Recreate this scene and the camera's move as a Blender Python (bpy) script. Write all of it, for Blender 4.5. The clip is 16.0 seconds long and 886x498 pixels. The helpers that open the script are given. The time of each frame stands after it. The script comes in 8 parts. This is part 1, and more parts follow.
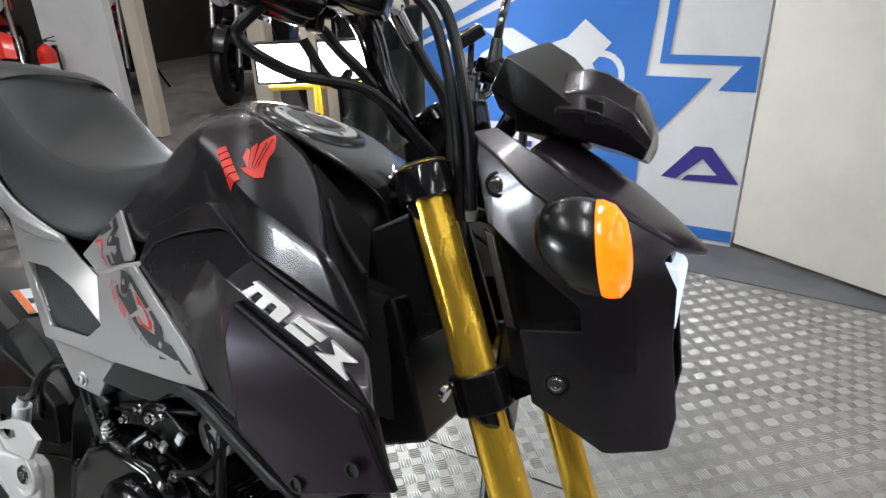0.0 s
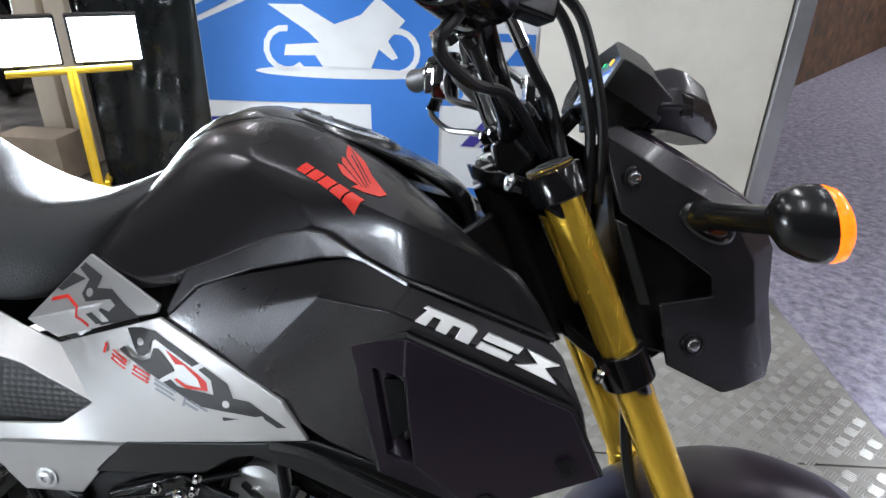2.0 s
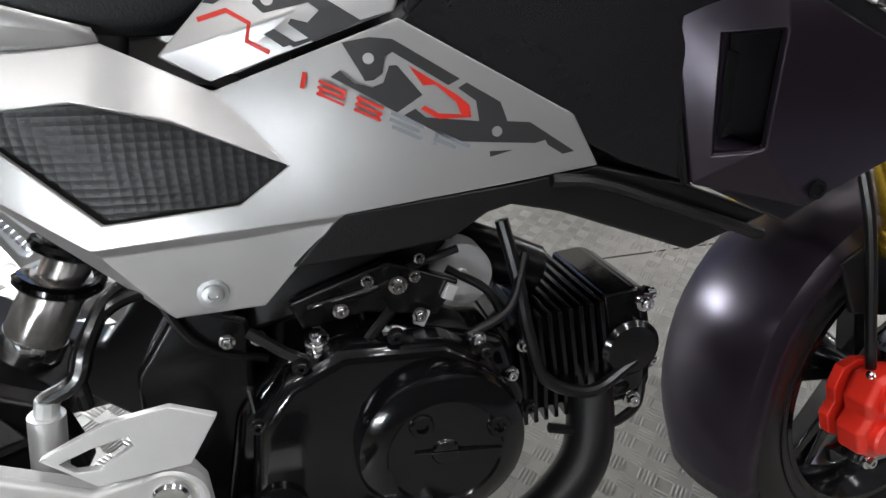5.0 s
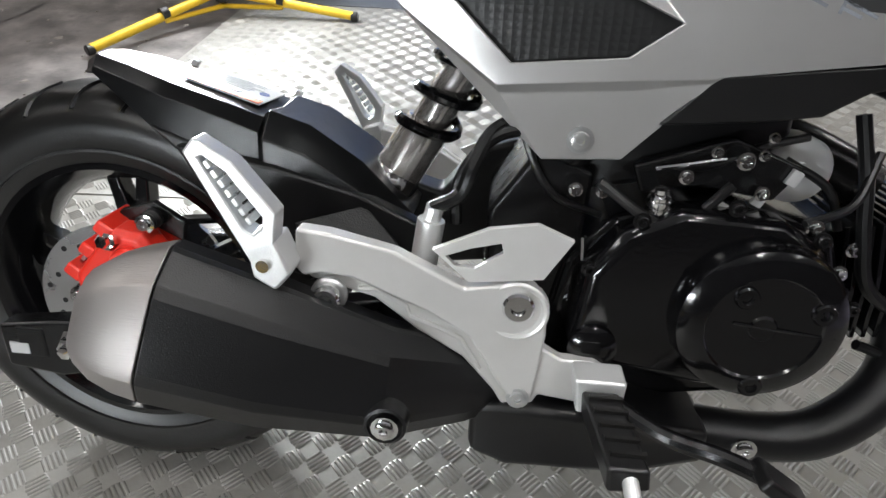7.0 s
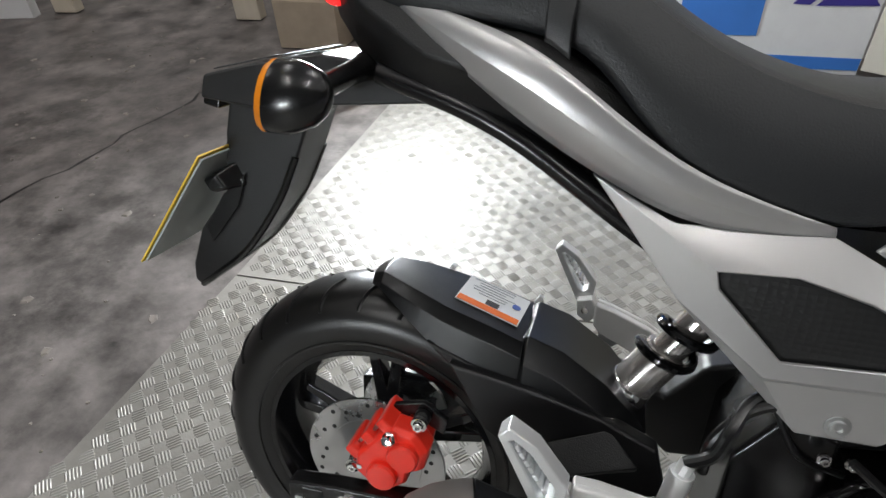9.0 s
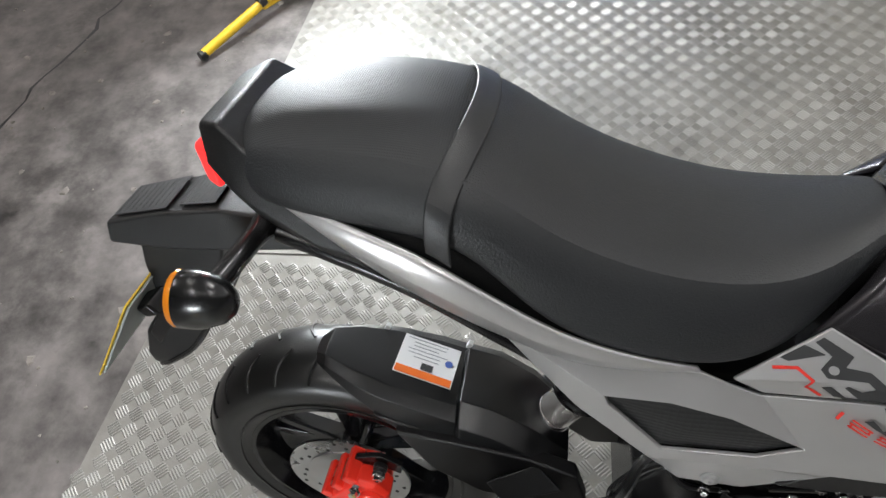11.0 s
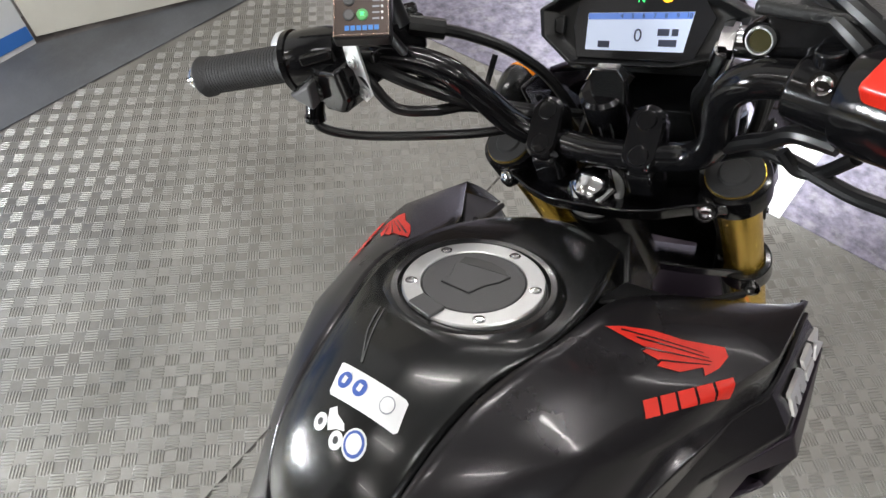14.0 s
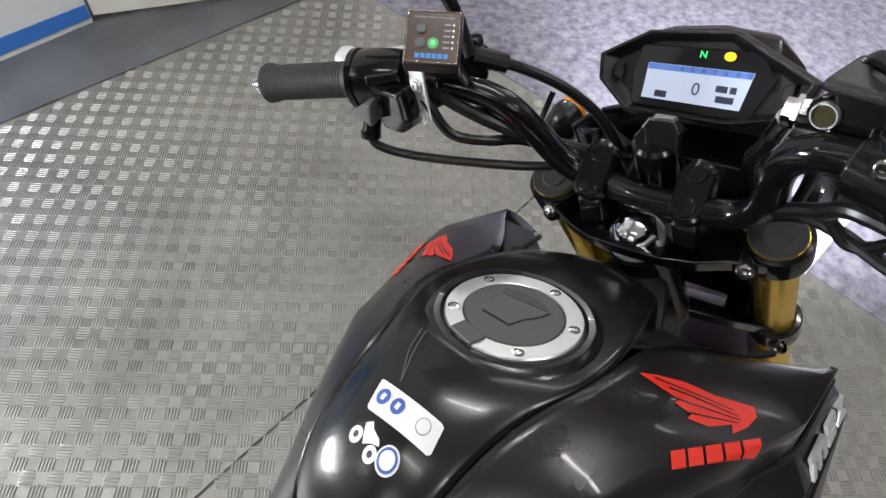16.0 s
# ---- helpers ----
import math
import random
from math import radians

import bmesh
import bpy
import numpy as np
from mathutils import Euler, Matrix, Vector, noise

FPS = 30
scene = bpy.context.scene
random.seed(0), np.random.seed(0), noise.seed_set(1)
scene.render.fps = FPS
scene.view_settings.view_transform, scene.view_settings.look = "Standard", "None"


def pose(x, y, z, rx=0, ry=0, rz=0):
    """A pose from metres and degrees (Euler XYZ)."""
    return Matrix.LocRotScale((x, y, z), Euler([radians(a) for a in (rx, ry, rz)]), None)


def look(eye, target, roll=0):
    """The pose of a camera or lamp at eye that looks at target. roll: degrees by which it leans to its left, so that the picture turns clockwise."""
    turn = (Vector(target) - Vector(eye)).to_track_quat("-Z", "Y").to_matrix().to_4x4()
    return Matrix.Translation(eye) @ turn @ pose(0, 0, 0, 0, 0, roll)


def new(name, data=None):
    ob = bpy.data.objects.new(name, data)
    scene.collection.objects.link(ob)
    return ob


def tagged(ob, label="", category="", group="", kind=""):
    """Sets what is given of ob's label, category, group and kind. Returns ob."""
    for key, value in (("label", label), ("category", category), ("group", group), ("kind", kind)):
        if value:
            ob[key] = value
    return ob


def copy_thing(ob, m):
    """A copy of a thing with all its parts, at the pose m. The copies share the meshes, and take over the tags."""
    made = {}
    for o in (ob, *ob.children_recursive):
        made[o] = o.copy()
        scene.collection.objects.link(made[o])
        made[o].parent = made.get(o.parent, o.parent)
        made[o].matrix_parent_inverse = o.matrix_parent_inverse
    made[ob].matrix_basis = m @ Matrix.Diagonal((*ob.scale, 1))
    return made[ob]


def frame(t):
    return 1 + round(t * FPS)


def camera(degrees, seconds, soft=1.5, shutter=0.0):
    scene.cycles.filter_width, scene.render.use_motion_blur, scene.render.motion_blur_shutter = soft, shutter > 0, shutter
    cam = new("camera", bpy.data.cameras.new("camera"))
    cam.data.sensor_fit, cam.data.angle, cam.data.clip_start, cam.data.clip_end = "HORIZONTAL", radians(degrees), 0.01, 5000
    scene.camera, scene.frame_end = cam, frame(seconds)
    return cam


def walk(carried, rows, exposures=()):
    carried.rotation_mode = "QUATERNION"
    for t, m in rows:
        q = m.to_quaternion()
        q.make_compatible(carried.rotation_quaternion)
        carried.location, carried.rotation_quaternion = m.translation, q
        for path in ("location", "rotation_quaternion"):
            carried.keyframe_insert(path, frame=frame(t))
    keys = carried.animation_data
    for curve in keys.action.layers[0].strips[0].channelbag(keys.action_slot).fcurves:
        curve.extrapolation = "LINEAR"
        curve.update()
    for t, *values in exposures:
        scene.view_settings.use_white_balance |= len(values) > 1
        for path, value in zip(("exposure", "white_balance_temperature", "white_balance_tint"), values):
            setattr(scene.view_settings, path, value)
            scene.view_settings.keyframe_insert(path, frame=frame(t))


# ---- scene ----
cam = camera(71.9, 16.0)
PATH = [
    (0, (0.253, 0.177, 0.95), (-0.579, 1.802, 0.132), -1.9),
    (0.5, (0.204, 0.165, 1.021), (-0.541, 1.841, 0.224), -0.9),
    (1, (0.093, 0.116, 1.058), (-0.397, 1.884, 0.263), 0.5),
    (1.5, (-0.011, 0.063, 1.036), (-0.237, 1.866, 0.202), 1.0),
    (2, (-0.085, 0.107, 0.976), (-0.074, 1.894, 0.077), 1.6),
    (2.5, (-0.162, 0.195, 0.967), (0.077, 1.941, 0.021), 1.2),
    (3, (-0.24, 0.223, 0.96), (0.164, 1.93, 0.0), 1.1),
    (3.5, (-0.325, 0.226, 0.915), (0.282, 1.887, -0.019), 2.6),
    (4, (-0.392, 0.218, 0.858), (0.299, 1.822, -0.116), 3.3),
    (4.5, (-0.419, 0.202, 0.812), (0.24, 1.761, -0.256), 3.2),
    (4.7, (-0.427, 0.194, 0.794), (0.202, 1.739, -0.309), 3.4),
    (6.8, (-0.564, 0.11, 0.728), (-0.511, 1.646, -0.552), 0.6),
    (7, (-0.584, 0.112, 0.729), (-0.596, 1.654, -0.544), 0.6),
    (7.5, (-0.638, 0.106, 0.741), (-0.835, 1.656, -0.507), 0.4),
    (8, (-0.689, 0.11, 0.779), (-1.051, 1.638, -0.46), -1.0),
    (8.5, (-0.722, 0.143, 0.859), (-1.125, 1.649, -0.393), -2.3),
    (8.7, (-0.733, 0.156, 0.9), (-1.121, 1.673, -0.345), -2.6),
    (10.8, (-0.707, 0.367, 1.191), (-0.981, 1.492, -0.44), -11.3),
    (11, (-0.678, 0.388, 1.199), (-0.93, 1.466, -0.467), -11.6),
    (11.5, (-0.607, 0.408, 1.196), (-0.667, 1.431, -0.522), -8.4),
    (12, (-0.538, 0.451, 1.171), (-0.261, 1.433, -0.55), -3.8),
    (12.5, (-0.486, 0.489, 1.16), (0.092, 1.356, -0.547), -0.6),
    (13, (-0.47, 0.53, 1.151), (0.376, 1.239, -0.518), 3.2),
    (13.5, (-0.441, 0.576, 1.147), (0.49, 1.229, -0.498), 1.1),
    (14, (-0.38, 0.631, 1.142), (0.605, 1.256, -0.483), 1.5),
    (14.5, (-0.337, 0.67, 1.136), (0.676, 1.264, -0.483), 3.1),
    (15, (-0.304, 0.692, 1.138), (0.738, 1.231, -0.482), 6.0),
    (15.5, (-0.326, 0.687, 1.148), (0.72, 1.269, -0.454), 7.1),
    (16, (-0.392, 0.65, 1.157), (0.589, 1.332, -0.448), 6.0),
]
walk(cam, [(t, look(eye, target, roll)) for t, eye, target, roll in PATH],
     [(0, 0.10, 6300, 10), (0.5, -0.02, 6000, 10), (1.0, 0.08, 5975, 10), (1.5, 0.00, 5950, 10), (2.5, 0.2, 6200, 10), (3.0, 0.28, 6230, 10), (4.0, 0.12, 6280, 10), (4.5, -0.14, 6320, 10), (7, 0, 6450, 10), (7.5, -0.05, 6455, 10), (8, -0.25, 6460, 10), (8.5, -0.36, 6465, 10),
      (11, -0.12, 6480, 10), (12.5, 0.1, 6550, 10), (13, 0.06, 6600, 10), (14, -0.10, 6570, 10), (15, 0.08, 6500, 10), (16, -0.17, 6470, 10)])

# ---- light ----
scene.view_settings.exposure = 0.0
world = bpy.data.worlds.new("world")
scene.world = world
world.use_nodes = True
bg = world.node_tree.nodes["Background"]
bg.inputs[0].default_value = (0.75, 0.85, 1.0, 1)
bg.inputs[1].default_value = 0.012


def area_lamp(name, eye, target, sx, sy, watts, colour=(1, 1, 1), spread=180):
    d = bpy.data.lights.new(name, "AREA")
    d.shape, d.size, d.size_y, d.energy, d.color, d.spread = "RECTANGLE", sx, sy, watts, colour, radians(spread)
    ob = new(name, d)
    ob.matrix_world = look(eye, target)
    return ob


# ---- materials ----
def mat(name, colour, rough=0.5, metal=0.0, var=0.15, scale=6.0, grain=0.0, grain_scale=400.0, coat=0.0, dirt=None, dirt_amount=0.0,
        emit=None, strength=0.0, stretch=(1, 1, 1), rvar=0.12):
    """Principled surface with broad stains, fine grain and uneven gloss."""
    m = bpy.data.materials.new(name)
    m.use_nodes = True
    n, k = m.node_tree.nodes, m.node_tree.links
    p = n["Principled BSDF"]
    tc, mp = n.new("ShaderNodeTexCoord"), n.new("ShaderNodeMapping")
    mp.inputs["Scale"].default_value = stretch
    k.new(tc.outputs["Object"], mp.inputs[0])
    big, fine = n.new("ShaderNodeTexNoise"), n.new("ShaderNodeTexNoise")
    big.inputs["Scale"].default_value, big.inputs["Detail"].default_value, big.inputs["Roughness"].default_value = scale, 10, 0.62
    fine.inputs["Scale"].default_value, fine.inputs["Detail"].default_value = grain_scale, 2
    k.new(mp.outputs[0], big.inputs[0]), k.new(mp.outputs[0], fine.inputs[0])
    ramp = n.new("ShaderNodeMapRange")
    ramp.inputs[1].default_value, ramp.inputs[2].default_value = 0.3, 0.7
    ramp.inputs[3].default_value, ramp.inputs[4].default_value = 1 - var, 1 + var
    k.new(big.outputs[0], ramp.inputs[0])
    mul = n.new("ShaderNodeMix")
    mul.data_type, mul.blend_type = "RGBA", "MULTIPLY"
    mul.inputs[0].default_value = 1.0
    mul.inputs[6].default_value = (*colour, 1)
    k.new(ramp.outputs[0], mul.inputs[7])
    col = mul.outputs[2]
    if dirt:
        dn, dr, dm = n.new("ShaderNodeTexNoise"), n.new("ShaderNodeMapRange"), n.new("ShaderNodeMix")
        dn.inputs["Scale"].default_value, dn.inputs["Detail"].default_value, dn.inputs["Roughness"].default_value = scale * 0.6, 9, 0.7
        dr.inputs[1].default_value, dr.inputs[2].default_value, dr.inputs[4].default_value = 0.5, 0.72, dirt_amount
        dm.data_type = "RGBA"
        dm.inputs[7].default_value = (*dirt, 1)
        k.new(mp.outputs[0], dn.inputs[0]), k.new(dn.outputs[0], dr.inputs[0]), k.new(dr.outputs[0], dm.inputs[0]), k.new(col, dm.inputs[6])
        col = dm.outputs[2]
    k.new(col, p.inputs["Base Color"])
    rr = n.new("ShaderNodeMapRange")
    rr.inputs[1].default_value, rr.inputs[2].default_value = 0.3, 0.7
    rr.inputs[3].default_value, rr.inputs[4].default_value = max(rough - rvar * rough, 0.02), min(rough + rvar * rough, 1)
    k.new(big.outputs[0], rr.inputs[0]), k.new(rr.outputs[0], p.inputs["Roughness"])
    p.inputs["Metallic"].default_value = metal
    p.inputs["Coat Weight"].default_value = coat
    p.inputs["Coat Roughness"].default_value = 0.06
    if grain:
        b = n.new("ShaderNodeBump")
        b.inputs["Strength"].default_value, b.inputs["Distance"].default_value = grain, 0.001
        k.new(fine.outputs[0], b.inputs["Height"]), k.new(b.outputs[0], p.inputs["Normal"])
    if emit:
        p.inputs["Emission Color"].default_value, p.inputs["Emission Strength"].default_value = (*emit, 1), strength
    return m


cast_alloy = mat("satin_cast_alloy", (0.76, 0.755, 0.74), 0.36, 0.35, grain=0.12, grain_scale=700, var=0.08, rvar=0.08)
liner_black = mat("rough_black_plastic", (0.008, 0.008, 0.009), 0.62, grain=0.2, grain_scale=700, var=0.1)
matte_black = mat("matte_black_plastic", (0.0060, 0.0060, 0.0066), 0.36, grain=0.25, grain_scale=900, var=0.1)
texture_black = mat("textured_black_plastic", (0.0075, 0.0078, 0.0082), 0.40, grain=0.5, grain_scale=700, var=0.12)
frame_black = mat("satin_black_metal", (0.007, 0.007, 0.0075), 0.26, 0.1, grain=0.1)
gloss_black = mat("gloss_black_paint", (0.0070, 0.0073, 0.0075), 0.25, coat=0.2, var=0.06, rvar=0.05)
engine_black = mat("gloss_black_engine", (0.0042, 0.0042, 0.0048), 0.13, 0.0, coat=0.1, grain=0.08, grain_scale=250)
satin_body = mat("satin_dark_body", (0.026, 0.0240, 0.0265), 0.27, 0.50, var=0.06, scale=3, coat=0.22, rvar=0.04)
plum_paint = mat("dark_plum_paint", (0.027, 0.0195, 0.0295), 0.29, 0.5, var=0.06, scale=3, rvar=0.03)
silver_paint = mat("satin_silver_paint", (0.55, 0.545, 0.54), 0.33, 0.65, grain=0.05, grain_scale=1600, var=0.05)
gold = mat("gold_anodised", (1.0, 0.64, 0.07), 0.25, 0.78, var=0.08, stretch=(1, 1, 0.2), scale=60)
alu = mat("cast_aluminium", (0.80, 0.81, 0.81), 0.40, 0.6, grain=0.15, grain_scale=700, var=0.06)
brushed = mat("brushed_steel", (0.44, 0.415, 0.40), 0.5, 0.9, grain=0.2, stretch=(0.05, 1, 1), grain_scale=900, var=0.1)
chrome = mat("polished_chrome", (0.8, 0.8, 0.8), 0.1, 1.0, var=0.05)
shock_chrome = mat("bright_chrome", (0.78, 0.75, 0.72), 0.20, 0.85, var=0.08, scale=30)
hugger_black = mat("hugger_plastic", (0.0045, 0.0048, 0.0053), 0.30, grain=0.2, grain_scale=900, var=0.1)
disc_steel = mat("disc_steel", (0.5, 0.5, 0.5), 0.28, 1.0, var=0.15)
vinyl = mat("black_vinyl", (0.017, 0.0185, 0.020), 0.48, grain=0.55, grain_scale=520, var=0.12)
vinyl_fine = mat("fine_black_vinyl", (0.018, 0.019, 0.020), 0.4, grain=0.25, grain_scale=900, var=0.1)
rubber = mat("tyre_rubber", (0.009, 0.0088, 0.0085), 0.36, grain=0.2, grain_scale=300, var=0.25)
grip_rubber = mat("grip_rubber", (0.022, 0.022, 0.023), 0.6, grain=0.4, grain_scale=600)
red_paint = mat("red_paint", (0.80, 0.032, 0.016), 0.3, coat=0.3, var=0.12)
red_decal = mat("red_vinyl", (0.70, 0.030, 0.018), 0.38, var=0.05)
dark_decal = mat("charcoal_vinyl", (0.035, 0.035, 0.036), 0.4, var=0.06)
grey_decal = mat("grey_vinyl", (0.28, 0.30, 0.34), 0.4, var=0.05)
white_decal = mat("white_paper", (0.82, 0.83, 0.84), 0.4, var=0.04)
blue_decal = mat("blue_ink", (0.06, 0.12, 0.42), 0.4, var=0.05)
orange_decal = mat("orange_print", (0.88, 0.17, 0.012), 0.4, var=0.05)
emblem_silver = mat("silver_emblem", (0.75, 0.75, 0.74), 0.3, 0.6, var=0.05)
cable_black = mat("cable_rubber", (0.006, 0.006, 0.0065), 0.32, var=0.1)
amber_lit = mat("lit_amber_lens", (0.9, 0.20, 0.008), 0.15, emit=(1.0, 0.17, 0.003), strength=1.5, var=0.6, scale=110)
amber = mat("amber_lens", (0.75, 0.24, 0.015), 0.15, coat=0.5, var=0.1, scale=60)
tail_red = mat("lit_red_lens", (0.7, 0.02, 0.015), 0.2, emit=(1, 0.03, 0.03), strength=1.6)
head_lens = mat("lit_white_lens", (0.9, 0.95, 1.0), 0.12, emit=(0.62, 0.74, 1.0), strength=0.9, var=0.25, scale=50)
lamp_face = mat("led_array", (0.95, 0.97, 1.0), 0.3, emit=(0.90, 0.97, 1.0), strength=32)
lcd = mat("lcd_screen", (0.45, 0.50, 0.60), 0.12, emit=(0.62, 0.72, 0.95), strength=0.55, var=0.05)
lcd_ink = mat("lcd_segments", (0.05, 0.06, 0.10), 0.3)
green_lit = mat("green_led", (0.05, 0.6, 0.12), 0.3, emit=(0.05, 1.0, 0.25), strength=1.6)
amber_led = mat("amber_led", (0.9, 0.4, 0.02), 0.3, emit=(1.0, 0.5, 0.02), strength=1.6)
grey_plastic = mat("dark_grey_plastic", (0.07, 0.07, 0.072), 0.4, grain=0.2, grain_scale=900)
cap_silver = mat("satin_alloy", (0.62, 0.63, 0.63), 0.36, 0.85, grain=0.1, grain_scale=1200, var=0.04)
glass_dark = mat("dark_glossy_window", (0.02, 0.02, 0.022), 0.05, coat=0.6)

tread_steel = mat("worn_tread_plate", (0.275, 0.266, 0.247), 0.46, 0.5, var=0.3, scale=3.0, grain=0.3, grain_scale=160, dirt=(0.14, 0.126, 0.108), dirt_amount=0.75, rvar=0.3)
bar_steel = mat("polished_tread_bars", (0.305, 0.297, 0.279), 0.47, 0.55, var=0.25, scale=5.0, dirt=(0.17, 0.155, 0.135), dirt_amount=0.6, rvar=0.3)
concrete = mat("stained_concrete", (0.140, 0.127, 0.121), 0.55, var=0.75, scale=7.5, grain=0.9, grain_scale=60, dirt=(0.035, 0.031, 0.029), dirt_amount=0.95, rvar=0.35)
carpet_mat = mat("mottled_purple_carpet", (0.205, 0.190, 0.245), 0.95, var=0.55, scale=34, grain=1.0, grain_scale=420, dirt=(0.40, 0.39, 0.42), dirt_amount=0.8)
white_line = mat("white_floor_paint", (0.72, 0.72, 0.72), 0.6, var=0.1, grain=0.3, grain_scale=300)
white_wall = mat("white_painted_block", (0.74, 0.75, 0.76), 0.55, var=0.06, scale=3, grain=0.3, grain_scale=90, dirt=(0.5, 0.49, 0.47), dirt_amount=0.4)
blue_paint = mat("blue_wall_paint", (0.045, 0.19, 0.60), 0.5, var=0.08, scale=3, grain=0.2, grain_scale=90)
navy_paint = mat("navy_wall_paint", (0.045, 0.035, 0.26), 0.5, var=0.08, scale=3)
cream_door = mat("cream_door_paint", (0.60, 0.57, 0.50), 0.5, var=0.1, scale=2.5, grain=0.2, grain_scale=80, dirt=(0.40, 0.37, 0.31), dirt_amount=0.4)
grey_metal = mat("grey_steel_post", (0.33, 0.33, 0.33), 0.4, 0.6, var=0.15)
dark_wall = mat("dark_wall", (0.03, 0.026, 0.024), 0.7, var=0.4, scale=2)
brown_wall = mat("brown_mottled_wall", (0.095, 0.050, 0.026), 0.75, var=0.7, scale=9, grain=0.6, grain_scale=40, dirt=(0.022, 0.026, 0.018), dirt_amount=0.95)
ceiling_mat = mat("grey_ceiling", (0.6, 0.6, 0.6), 0.8, var=0.15, scale=2)
yellow_paint = mat("yellow_powder_coat", (0.72, 0.46, 0.02), 0.4, var=0.1, scale=20)
black_sheet = mat("black_plastic_sheet", (0.014, 0.017, 0.018), 0.28, var=0.4, scale=5, grain=0.8, grain_scale=14)



def honeycomb():
    m = mat("honeycomb_plastic", (0.014, 0.0145, 0.015), 0.42)
    n, k = m.node_tree.nodes, m.node_tree.links
    v, b, tc, mp = n.new("ShaderNodeTexVoronoi"), n.new("ShaderNodeBump"), n.new("ShaderNodeTexCoord"), n.new("ShaderNodeMapping")
    mp.inputs["Scale"].default_value = (0.8, 0.05, 1.0)
    v.inputs["Scale"].default_value, v.inputs["Randomness"].default_value = 170, 0.0
    b.inputs["Strength"].default_value, b.inputs["Distance"].default_value = 0.5, 0.0012
    k.new(tc.outputs["Object"], mp.inputs[0]), k.new(mp.outputs[0], v.inputs["Vector"]), k.new(v.outputs["Distance"], b.inputs["Height"]), k.new(b.outputs[0], n["Principled BSDF"].inputs["Normal"])
    return m


def woven():
    m = mat("woven_black_vinyl", (0.021, 0.0225, 0.024), 0.56)
    n, k = m.node_tree.nodes, m.node_tree.links
    b, tc, w1, w2, mx = n.new("ShaderNodeBump"), n.new("ShaderNodeTexCoord"), n.new("ShaderNodeTexWave"), n.new("ShaderNodeTexWave"), n.new("ShaderNodeMath")
    for w, d in ((w1, "X"), (w2, "Y")):
        w.bands_direction = d
        w.inputs["Scale"].default_value = 150
        k.new(tc.outputs["Object"], w.inputs["Vector"])
    mx.operation = "MULTIPLY"
    k.new(w1.outputs["Fac"], mx.inputs[0]), k.new(w2.outputs["Fac"], mx.inputs[1])
    b.inputs["Strength"].default_value, b.inputs["Distance"].default_value = 0.35, 0.0008
    k.new(mx.outputs[0], b.inputs["Height"]), k.new(b.outputs[0], n["Principled BSDF"].inputs["Normal"])
    return m


comb_black, weave_black = honeycomb(), woven()

# ---- mesh helpers ----
def link(name, me, material, parent=None, label="", sharp=32):
    me.materials.append(material)
    for p in me.polygons:
        p.use_smooth = True
    me.set_sharp_from_angle(angle=radians(sharp))
    ob = new(name, me)
    if parent:
        ob.parent = parent
    if label:
        ob["label"] = label
    return ob


def part(name, bm, material, parent=None, label="", bevel=0.0, sub=0, shell=0.0, sharp=32, closed=True):
    if closed and not shell:
        bmesh.ops.recalc_face_normals(bm, faces=bm.faces)
    me = bpy.data.meshes.new(name)
    bm.to_mesh(me)
    bm.free()
    ob = link(name, me, material, parent, label, sharp)
    if sub:
        q = ob.modifiers.new("smooth", "SUBSURF")
        q.levels = q.render_levels = sub
        q.boundary_smooth = "PRESERVE_CORNERS"
    if shell:
        q = ob.modifiers.new("shell", "SOLIDIFY")
        q.thickness, q.offset = shell, -1
    if bevel:
        q = ob.modifiers.new("bevel", "BEVEL")
        q.width, q.segments, q.limit_method, q.angle_limit, q.harden_normals = bevel, 2, "ANGLE", radians(28), True
    return ob


def surf(verts, faces, out=None):
    """An open sheet of faces, turned to face along out."""
    bm = bmesh.new()
    vs = [bm.verts.new(v) for v in verts]
    for f in faces:
        bm.faces.new([vs[i] for i in f])
    bmesh.ops.recalc_face_normals(bm, faces=bm.faces)
    bm.normal_update()
    if out:
        n = sum((f.normal * f.calc_area() for f in bm.faces), Vector())
        if n.dot(Vector(out)) < 0:
            bmesh.ops.reverse_faces(bm, faces=bm.faces)
    return bm


def grid(cols, out=None):
    n = len(cols[0])
    verts = [p for c in cols for p in c]
    faces = [(i * n + j, i * n + j + 1, (i + 1) * n + j + 1, (i + 1) * n + j) for i in range(len(cols) - 1) for j in range(n - 1)]
    return surf(verts, faces, out)


def loft(rings, caps=True):
    bm = bmesh.new()
    vs = [[bm.verts.new(p) for p in r] for r in rings]
    n = len(rings[0])
    for a, b in zip(vs, vs[1:]):
        for i in range(n):
            bm.faces.new((a[i], a[(i + 1) % n], b[(i + 1) % n], b[i]))
    if caps:
        bm.faces.new(vs[0][::-1]), bm.faces.new(vs[-1])
    bmesh.ops.recalc_face_normals(bm, faces=bm.faces)
    return bm


def prism(outline, move):
    """A solid: the closed outline, swept by the vector move."""
    return loft([[Vector(p) for p in outline], [Vector(p) + Vector(move) for p in outline]])


def ring_at(centre, axis, r, n=24, up=None):
    q = Vector(axis).to_track_quat("Z", "Y")
    return [Vector(centre) + q @ Vector((r * math.cos(2 * math.pi * i / n), r * math.sin(2 * math.pi * i / n), 0)) for i in range(n)]


